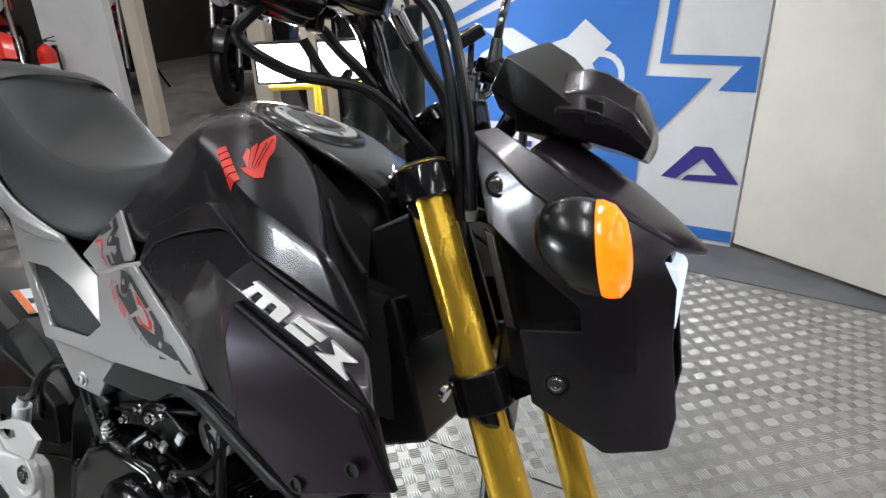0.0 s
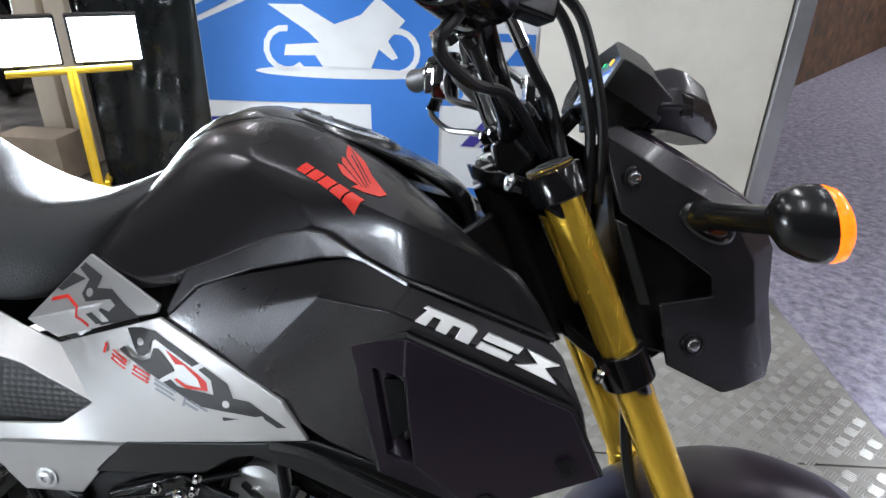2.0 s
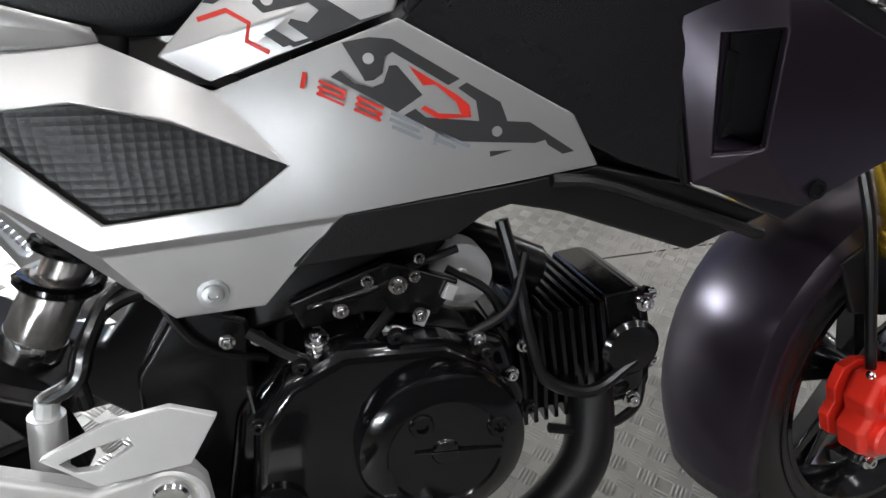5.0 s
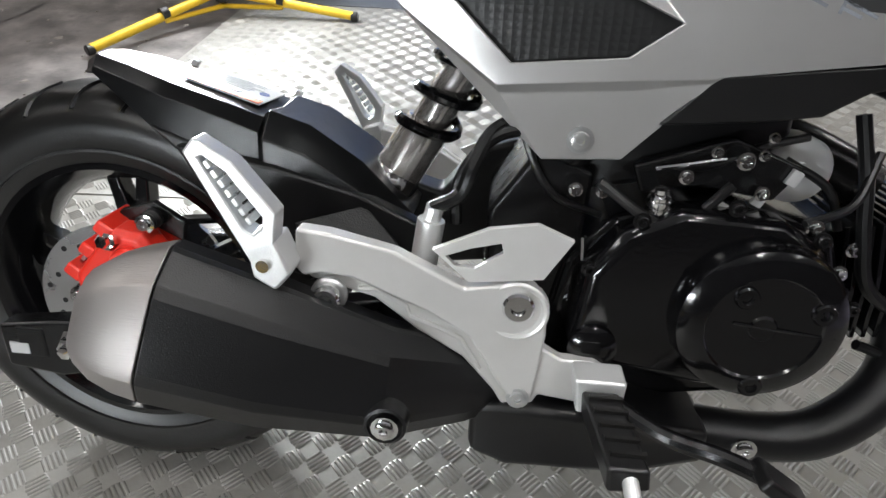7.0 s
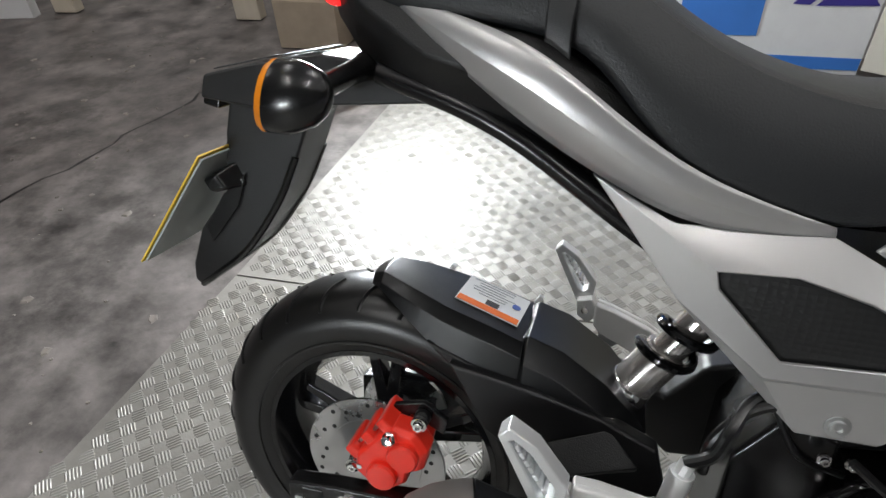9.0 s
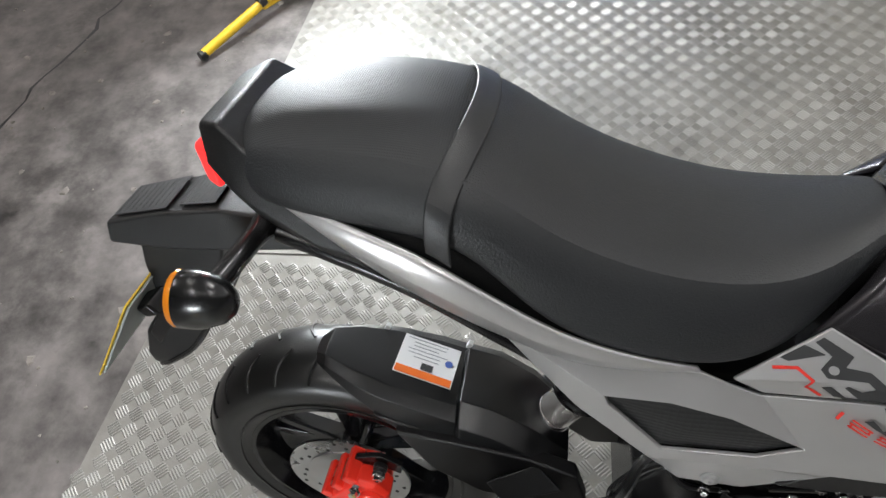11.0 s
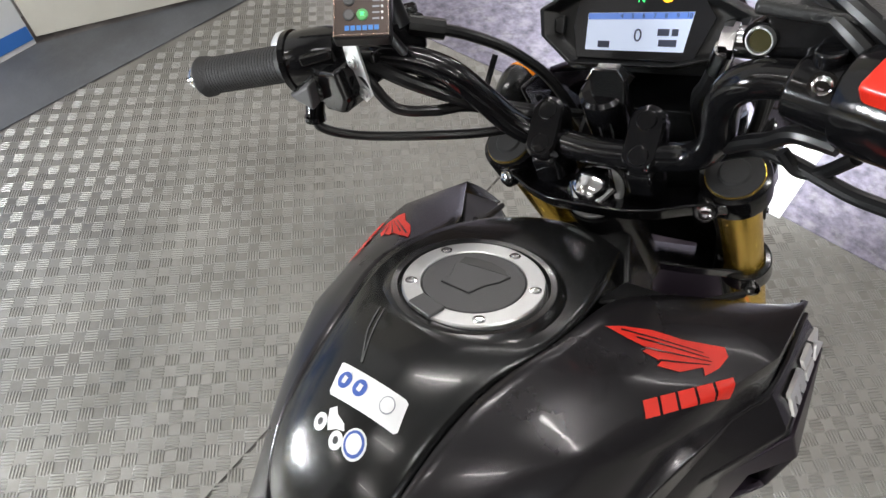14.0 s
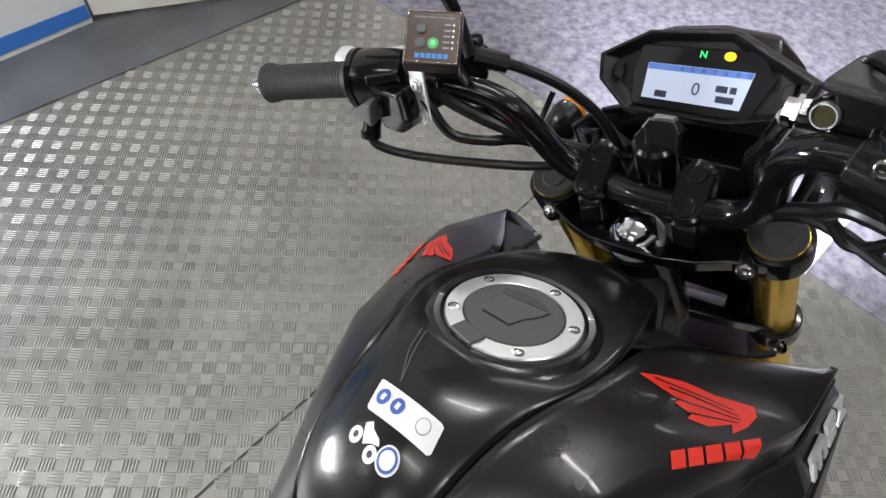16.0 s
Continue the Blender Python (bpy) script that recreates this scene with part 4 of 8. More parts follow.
part("reflector", box((-0.176, 0, 0.60), (0.012, 0.06, 0.03), (0, -25, 0)), grey_plastic, bike, bevel=0.003)
pl_dir = Vector((-0.115, 0, -0.16)).normalized()
PA = Vector((-0.172, 0, 0.640))
plate = part("number_plate", prism([PA + Vector((0, y, 0)) + pl_dir * d for y, d in ((-0.083, 0), (0.083, 0), (0.083, 0.165), (-0.083, 0.165))], Vector((-0.0025, 0, 0.0018))), mat("plate_backing", (0.42, 0.46, 0.44), 0.5, var=0.1), bike, "pale grey back of the number plate", bevel=0.001)
part("plate_face", prism([PA + Vector((-0.003, y, 0.0022)) + pl_dir * d for y, d in ((-0.086, -0.003), (0.086, -0.003), (0.086, 0.168), (-0.086, 0.168))], Vector((-0.0015, 0, 0.0011))), mat("yellow_reflective", (0.75, 0.52, 0.04), 0.35), plate, "yellow number plate")


def indicator(base, centre, ahead, lit, s, label, back=1.0):
    """A stalk, a teardrop pod lying fore and aft, and its upright oval amber lens; ahead: +1 front, -1 rear."""
    b, c = Vector((base[0], base[1] * s, base[2])), Vector((centre[0], centre[1] * s, centre[2]))

    def oval(x, k, dy=0.0, dz=0.0):
        g = 1.0 if ahead > 0 else 1.16
        return [c + Vector((ahead * (x - 0.22 * math.sin(a) * 0.030 * k), dy + 0.0195 * g * k * math.cos(a), dz + 0.0285 * g * k * math.sin(a))) for a in np.linspace(0, 2 * math.pi, 29)[:-1]]
    o = part("indicator", loft([oval(-0.022 * back, 0.12), oval(-0.0195 * back, 0.42), oval(-0.013 * back, 0.72), oval(-0.002 * back, 0.92), oval(0.006, 0.99), oval(0.016 if ahead > 0 else 0.024, 1.0), oval(0.018 if ahead > 0 else 0.026, 0.97)]), gloss_black, bike, label)
    stem = c + Vector((ahead * 0.004, 0.012 * s, 0))
    part("stalk", merge(tube([b, b.lerp(stem, 0.5), stem], 0.0115, 12), lathe(b, (stem - b), [(0.0145, -0.004), (0.0145, 0.003), (0.0125, 0.010), (0.0115, 0.020)], 18)), gloss_black, o)
    part("indicator_lens", loft([oval(0.015 if ahead > 0 else 0.024, 0.96), oval(0.0215 if ahead > 0 else 0.0290, 0.985), oval(0.0280 if ahead > 0 else 0.0325, 0.92), oval(0.0335 if ahead > 0 else 0.0350, 0.68), oval(0.0355 if ahead > 0 else 0.0360, 0.3)]), amber_lit if lit else amber, o, "lit amber lens" if lit else "amber lens")
    return o


for s in (1, -1):
    indicator((0.004, -0.045, 0.744), (-0.020, -0.138, 0.726), -1, False, s, "black rear indicator with an amber lens", 1.4)
    fi = indicator(un([(1.080, -0.096, 0.776)])[0], (un([(1.118, -0.187, 0.785)])[0] if s == 1 else (1.062, -0.163, 0.778)), 1, s == 1, s, "black front indicator with an amber lens", 1.0 if s == 1 else 1.6)
    fi.matrix_basis = STEER


# wheels
def wheel(x, y, z, R, W, name, side):
    """A cast wheel with tyre; side: +1 puts the brake disc to the bike's right."""
    e = empty(name, None)
    e.parent = bike
    e.matrix_basis = pose(x, y, z)
    ax = (0, 1, 0)
    hw = W / 2
    prof = []
    rim = 0.157
    rc = rim + 0.036
    for k in range(17):
        a = math.pi * k / 16
        prof.append((rc + (R - rc) * math.sin(a) ** 0.9, -hw * math.cos(a)))
    tyre = part("tyre", lathe((0, 0, 0), ax, [(rim - 0.004, -hw * 0.78), (rim + 0.012, -hw * 0.93)] + prof + [(rim + 0.012, hw * 0.93), (rim - 0.004, hw * 0.78)], 72, True), rubber, e, "black rubber tyre", sharp=60)
    for rr, yy in ((rim + 0.018, 0.962),):
        for sd in (1, -1):
            part("sidewall_band", lathe((0, sd * hw * yy, 0), (0, sd, 0), [(rr - 0.0022, -0.004), (rr - 0.0016, 0.0012), (rr + 0.0016, 0.0012), (rr + 0.0022, -0.004)], 64, True), rubber, tyre)
    # dark tubes laid on the tread stand in for the shade in its grooves
    n = 26
    for k in range(n):
        for sd in (1, -1):
            a = 2 * math.pi * (k + (0.5 if sd < 0 else 0)) / n
            pts = []
            for yy, da in ((0.010, 0.0), (0.026, 0.055), (0.042, 0.085), (0.054, 0.10)):
                aa = math.acos(max(-1, min(1, -sd * yy / hw)))
                rr = rc + (R - rc) * math.sin(aa) ** 0.9 - 0.0004
                pts.append((rr * math.cos(a + da), sd * yy, rr * math.sin(a + da)))
            part("groove", tube(pts, 0.0027, 5, 3), cable_black, tyre)
    part("rim", lathe((0, 0, 0), ax, [(rim - 0.006, -hw * 0.62), (rim + 0.003, -hw * 0.80), (rim + 0.003, -hw * 0.86), (rim - 0.004, -hw * 0.86), (rim - 0.014, -hw * 0.60), (rim - 0.024, -hw * 0.25), (rim - 0.024, hw * 0.25),
                                        (rim - 0.014, hw * 0.60), (rim - 0.004, hw * 0.86), (rim + 0.003, hw * 0.86), (rim + 0.003, hw * 0.80), (rim - 0.006, hw * 0.62)], 64, True), engine_black, e, "gloss black cast rim")
    part("hub", lathe((0, 0, 0), ax, [(0.030, -0.055), (0.034, -0.045), (0.026, -0.02), (0.026, 0.02), (0.034, 0.045), (0.030, 0.055)], 32), engine_black, e)
    for k in range(5):
        a = 2 * math.pi * k / 5 + 0.35
        for da in (-0.13, 0.13):
            p0 = (0.027 * math.cos(a), 0, 0.027 * math.sin(a))
            p1 = ((rim - 0.02) * math.cos(a + da), 0, (rim - 0.02) * math.sin(a + da))
            q0, q1 = Vector(p0), Vector(p1)
            t = (q1 - q0).cross(Vector((0, 1, 0))).normalized()
            part("spoke", loft([[q0 + t * 0.011 * c + Vector((0, 0.014 * d, 0)) for c, d in ((-1, -1), (1, -1), (1, 1), (-1, 1))], [q1 + t * 0.007 * c + Vector((0, 0.012 * d, 0)) for c, d in ((-1, -1), (1, -1), (1, 1), (-1, 1))]]), engine_black, e, bevel=0.003)
    yd = -0.060 * side
    bm = lathe((0, yd, 0), (0, 1, 0), [(0.060, -0.002), (0.095, -0.002), (0.095, 0.002), (0.060, 0.002)], 64, True)
    disc = part("brake_disc", bm, disc_steel, e, "drilled steel brake disc")
    for k in range(30):
        a = 2 * math.pi * k / 30
        r = (0.070, 0.078, 0.086)[k % 3]
        # black plugs, slightly proud, stand in for the dark inside the drilled holes
        part("disc_hole", cyl((r * math.cos(a), yd - 0.0026, r * math.sin(a)), (r * math.cos(a), yd + 0.0026, r * math.sin(a)), 0.0032, n=8), cable_black, disc)
    part("disc_carrier", lathe((0, yd, 0), (0, 1, 0), [(0.03, -0.006), (0.064, -0.0045), (0.064, 0.0045), (0.03, 0.006)], 32), disc_steel, e)
    return e


wheel(0.003, 0.018, 0.244, 0.239, 0.122, "rear_wheel", 1)
fw = wheel(1.200, 0.0, 0.236, 0.236, 0.120, "front_wheel", 1)
fw.matrix_basis = STEER @ fw.matrix_basis


def caliper(x, z, y, turn):
    c = empty("brake_caliper")
    c.parent = bike
    c.matrix_basis = pose(x, y, z, 0, turn, 0)
    OUTL = ((-0.050, -0.012), (-0.040, -0.034), (-0.012, -0.040), (0.004, -0.031), (0.022, -0.039), (0.046, -0.026), (0.053, 0.0), (0.040, 0.022), (0.012, 0.026), (-0.030, 0.026), (-0.050, 0.010))
    body = part("caliper_body", loft([[(x * k, yy, z * k) for x, z in OUTL] for yy, k in ((-0.036, 0.88), (-0.030, 1.0), (-0.008, 1.0), (-0.004, 0.94))]), red_paint, c, "red painted brake caliper", bevel=0.0025)
    part("inner_half", loft([[(x * k, yy, z * k) for x, z in OUTL] for yy, k in ((0.006, 0.92), (0.018, 0.92))]), red_paint, c, bevel=0.002)
    for xx, zz in ((-0.020, -0.012), (0.022, -0.010)):
        part("piston_cap", lathe((xx, -0.035, zz), (0, -1, 0), [(0.0185, 0), (0.0185, 0.007), (0.0165, 0.010), (0.0, 0.0105)], 24), red_paint, c)
    for xx in (-0.030, 0.0, 0.030):
        part("bridge", loft([[(xx + dx, yy, zz) for dx, zz in ((-0.0075, 0.020), (0.0075, 0.020), (0.0065, 0.038), (-0.0065, 0.038))] for yy in (-0.033, 0.016)]), red_paint, c, bevel=0.0025)
    part("pad_spring", box((0.0, -0.008, 0.031), (0.052, 0.030, 0.004)), disc_steel, c, bevel=0.001)
    part("caliper_bracket", loft([[(x, yy, z) for x, z in ((-0.062, 0.0), (-0.052, 0.030), (0.040, 0.034), (0.070, 0.014), (0.074, -0.020), (0.056, -0.030), (0.046, 0.012), (-0.046, 0.014))] for yy in (-0.004, 0.004)]), frame_black, c, "black caliper bracket", bevel=0.0015)
    for xx, zz in ((0.060, 0.004), (-0.055, 0.014)):
        part("pin_boot", lathe((xx, -0.008, zz), (0, -1, 0), [(0.0095, 0), (0.0095, 0.005), (0.0078, 0.006), (0.0095, 0.008), (0.0078, 0.010), (0.0090, 0.013), (0.0070, 0.016)], 16), cable_black, c)
        bolt(Vector((xx, -0.024, zz)), (0, -1, 0), 0.0062, 0.007, chrome, c)
    part("bleed_nipple", lathe((-0.040, -0.022, -0.030), (-0.5, -0.3, -1), [(0.0045, 0), (0.0045, 0.004), (0.003, 0.005), (0.003, 0.012), (0.0, 0.013)], 8), chrome, c)
    part("banjo", lathe((0.030, -0.037, 0.016), (0.2, -1, 0.3), [(0.0085, 0), (0.0085, 0.006), (0.006, 0.007), (0.006, 0.014), (0.0, 0.0145)], 6), chrome, c)
    part("pad_pin", cyl((-0.036, -0.038, 0.012), (-0.036, 0.018, 0.012), 0.0035, n=8), chrome, c)
    return c


caliper(0.046, 0.322, -0.080, -50)
fc = caliper(1.102, 0.258, -0.084, 100)
fc.matrix_basis = STEER @ fc.matrix_basis

# swingarm, axle, shock
for s in (1, -1):
    arm = []
    for x, z, h in ((-0.078, 0.236, 0.024), (-0.02, 0.236, 0.032), (0.06, 0.248, 0.026), (0.20, 0.275, 0.026), (0.345, 0.300, 0.028)):
        arm.append([(x, -s * 0.102, z - h), (x, -s * 0.127, z - h), (x, -s * 0.127, z + h), (x, -s * 0.102, z + h)])
    part("swingarm", loft(arm), frame_black, bike, "black steel swingarm", bevel=0.004)
    part("axle_nut", lathe((0, -0.124 * s, 0.244), (0, -s, 0), [(0.017, 0), (0.017, 0.003), (0.0125, 0.0035), (0.0125, 0.013), (0.010, 0.015), (0.007, 0.015), (0.007, 0.020), (0.0, 0.021)], 6), chrome, bike)
    part("axle_block", box((-0.045, -0.118 * s, 0.243), (0.03, 0.022, 0.035)), frame_black, bike, bevel=0.003)
part("chain_adjuster_mark", box((-0.058, -0.1285, 0.236), (0.02, 0.002, 0.012)), alu, bike)
S0, S1 = Vector((0.285, 0.0, 0.375)), Vector((0.405, 0.0, 0.575))
sd = (S1 - S0).normalized()
part("shock_body", merge(lathe(S0, sd, [(0.022, 0), (0.025, 0.004), (0.025, 0.085), (0.023, 0.095), (0.018, 0.097)], 28)), shock_chrome, bike, "chromed shock absorber body")
part("shock_collar", lathe(S0 + sd * 0.005, sd, [(0.0255, 0), (0.027, 0.003), (0.027, 0.030), (0.0255, 0.034)], 28), chrome, bike)
part("shock_rod", cyl(S0 + sd * 0.08, S1, 0.019, n=20), shock_chrome, bike, "chromed shock body")
q = sd.to_track_quat("Z", "Y")
part("shock_spring", tube([S0 + sd * (0.075 + 0.145 * k / 60) + q @ Vector((0.0285 * math.cos(k * 0.42), 0.0285 * math.sin(k * 0.42), 0)) for k in range(61)], 0.0058, 8, 2), engine_black, bike, "black coil spring")

# rear hugger with its label
HUG = []
for x, w, z, drop in ((-0.006, 0.020, 0.503, 0.008), (0.010, 0.032, 0.511, 0.016), (0.045, 0.048, 0.504, 0.030), (0.090, 0.060, 0.491, 0.050), (0.150, 0.064, 0.474, 0.060), (0.182, 0.064, 0.463, 0.060)):
    HUG.append([(x, -w - 0.004, z - drop), (x, -w, z - 0.010), (x, -w * 0.72, z), (x, 0, z + 0.002), (x, w * 0.72, z), (x, w, z - 0.010), (x, w + 0.004, z - drop)])
H2 = []
for x, w, z, drop in ((0.176, 0.060, 0.462, 0.06), (0.186, 0.068, 0.470, 0.07), (0.225, 0.070, 0.458, 0.07), (0.275, 0.068, 0.425, 0.06), (0.325, 0.060, 0.372, 0.05)):
    H2.append([(x, -w - 0.004, z - drop), (x, -w, z - 0.022), (x, -w * 0.62, z), (x, 0, z - 0.004), (x, w * 0.62, z), (x, w, z - 0.022), (x, w + 0.004, z - drop)])
part("hugger_front", grid(H2, (0, 0, 1)), hugger_black, bike, "black swingarm cover", shell=0.004, bevel=0.002, sharp=20)
for x, y, z in ((0.209, -0.050, 0.448), (0.185, 0.050, 0.468), (0.075, 0.045, 0.496)):
    part("plastic_clip", box((x, y, z), (0.006, 0.007, 0.010), (0, 30, 0)), white_decal, bike, "white plastic clip")
hug = part("hugger", grid(HUG, (0, 0, 1)), hugger_black, bike, "satin black rear hugger", shell=0.004, bevel=0.002, sharp=20)
part("hugger_side", prism([(0.075, -0.066, 0.455), (0.120, -0.068, 0.440), (0.215, -0.068, 0.410), (0.320, -0.066, 0.372), (0.330, -0.066, 0.345), (0.225, -0.068, 0.365), (0.150, -0.068, 0.402), (0.105, -0.068, 0.430)], (0, 0.010, 0)), matte_black, bike, bevel=0.003)
part("chain_case", prism([(0.105, -0.078, 0.440), (0.200, -0.078, 0.424), (0.276, -0.074, 0.402), (0.335, -0.074, 0.376), (0.352, -0.076, 0.318), (0.300, -0.078, 0.308), (0.215, -0.080, 0.316), (0.150, -0.080, 0.362)], (0, 0.022, 0)), matte_black, bike, "matt black swingarm case", bevel=0.004)
part("case_plate", loft([[(0.222, -0.098, 0.380), (0.284, -0.072, 0.392), (0.318, -0.086, 0.360), (0.246, -0.106, 0.346)], [(0.222, -0.090, 0.370), (0.284, -0.066, 0.380), (0.318, -0.078, 0.348), (0.246, -0.096, 0.336)]]), texture_black, bike, "textured black guard plate", bevel=0.002)
LC = Vector((0.136, 0.006, 0.4812))
lm = Matrix.Translation(LC) @ pose(0, 0, 0, 0, 15.5, -5)
lab = part("warning_label", box((0, 0, 0.0), (0.078, 0.062, 0.0012)), white_decal, hug, "white warning label with an orange band")
lab.matrix_basis = lm
part("label_band", box((0, -0.0245, 0.0008), (0.075, 0.011, 0.0008)), orange_decal, lab)
for k in range(6):
    part("label_bar", box((-0.006 + 0.004 * (k % 2), 0.027 - 0.0056 * k, 0.0008), (0.054 - 0.010 * (k % 3), 0.0007, 0.0006)), grey_decal, lab)
part("label_mark", lathe((0.028, 0.004, 0.0006), (0, 0, 1), [(0.0052, 0), (0.0052, 0.0006), (0, 0.0006)], 16), blue_decal, lab)
part("label_mark", box((0.002, -0.012, 0.0008), (0.016, 0.010, 0.0007)), dark_decal, lab)

# silencer
def hexring(x, y, z, a, b, tilt=0.0, yaw=0.0):
    o = []
    for u, v in ((-0.6, 0.85), (0.0, 1), (0.60, 0.72), (0.97, -0.35), (0.62, -0.95), (-0.35, -1), (-0.95, -0.55), (-1, 0.35)):
        o.append(Vector((x + tilt * v * b + yaw * u * a, y - u * a, z + v * b)))
    out = []
    for k in range(8):
        p, q, r = o[k], o[(k + 1) % 8], o[k - 1]
        out += [p.lerp(r, 0.10), p.lerp(q, 0.10), p.lerp(q, 0.5) * 1.0]
    return out


muf = part("silencer_shell", loft([hexring(0.1560, -0.221, 0.345, 0.058, 0.060, 0.286, 0.198), hexring(0.235, -0.208, 0.316, 0.0550, 0.0565, 0.2, 0.15), hexring(0.325, -0.182, 0.280, 0.046, 0.047, 0.1, 0.1), hexring(0.392, -0.138, 0.253, 0.034, 0.036), hexring(0.430, -0.112, 0.242, 0.025, 0.028), hexring(0.462, -0.098, 0.236, 0.019, 0.018)]),
           matte_black, bike, "matt black exhaust silencer", bevel=0.002, sharp=14)
tip = part("silencer_tip", loft([hexring(0.0985, -0.229, 0.349, 0.022, 0.023, 0.286, 0.198), hexring(0.0988, -0.229, 0.349, 0.029, 0.030, 0.286, 0.198), hexring(0.1030, -0.2285, 0.349, 0.0350, 0.0360, 0.286, 0.198), hexring(0.1180, -0.2265, 0.348, 0.0455, 0.0470, 0.286, 0.198), hexring(0.1360, -0.2240, 0.3465, 0.0530, 0.0545, 0.286, 0.198), hexring(0.1550, -0.2212, 0.3453, 0.0575, 0.0595, 0.286, 0.198)]), brushed, bike, "brushed steel silencer tip", bevel=0.0015, sharp=24)
part("silencer_outlet", lathe((0.108, -0.229, 0.346), (-0.944, -0.187, 0.27), [(0.020, 0), (0.020, 0.010), (0.016, 0.010), (0.015, -0.02), (0.0, -0.02)], 24), cable_black, tip)
bolt(Vector((0.331, -0.2325, 0.267)), (0, -1, 0.0), 0.0075, 0.006, chrome, muf)
part("bolt_recess", lathe((0.331, -0.227, 0.267), (0, -1, 0), [(0.018, -0.01), (0.017, 0.004), (0.0145, 0.005), (0.0135, 0.001), (0.0, 0.001)], 24), matte_black, muf)
part("exhaust_box", loft([[(x, y0, z0), (x, y1, z0), (x, y1 + 0.004, (z0 + z1) / 2), (x, y1, z1), (x, y0, z1)] for x, y0, y1, z0, z1 in
                          ((0.395, -0.05, -0.155, 0.182, 0.235), (0.43, -0.04, -0.160, 0.172, 0.240), (0.54, -0.04, -0.160, 0.174, 0.235), (0.62, -0.07, -0.138, 0.178, 0.212))]), matte_black, bike, "black exhaust chamber", bevel=0.008)
part("exhaust_pipe", tube([(0.60, -0.10, 0.19), (0.68, -0.105, 0.190), (0.735, -0.105, 0.205), (0.785, -0.09, 0.250), (0.800, -0.065, 0.300), (0.790, -0.045, 0.33)], 0.024, 18), matte_black, bike, "black exhaust header pipe")
bolt(Vector((0.655, -0.130, 0.193)), (0, -1, 0), 0.008, 0.006, chrome, bike)

# right footrest hanger: cast alloy with peg, heel guard, passenger peg
HAN = [(0.253, 0.410), (0.277, 0.406), (0.328, 0.390), (0.384, 0.358), (0.416, 0.361), (0.433, 0.363), (0.445, 0.356), (0.452, 0.342), (0.454, 0.314), (0.456, 0.297), (0.472, 0.287), (0.502, 0.287), (0.516, 0.275), (0.511, 0.254), (0.494, 0.242), (0.456, 0.247), (0.451, 0.237), (0.438, 0.232), (0.424, 0.235),
       (0.414, 0.253), (0.385, 0.289), (0.348, 0.315), (0.312, 0.347), (0.294, 0.354), (0.262, 0.366), (0.252, 0.377)]
RAIL = [(0.254, 0.412), (0.277, 0.408), (0.328, 0.393), (0.384, 0.360), (0.416, 0.363), (0.433, 0.366), (0.446, 0.358), (0.454, 0.342), (0.456, 0.314), (0.454, 0.291), (0.450, 0.248), (0.437, 0.240), (0.420, 0.262), (0.391, 0.313), (0.355, 0.338), (0.296, 0.369), (0.273, 0.374), (0.258, 0.371), (0.252, 0.379)]


def hang_y(x):
    return -0.186 + max(0, min(1, (x - 0.25) / 0.2)) * 0.034


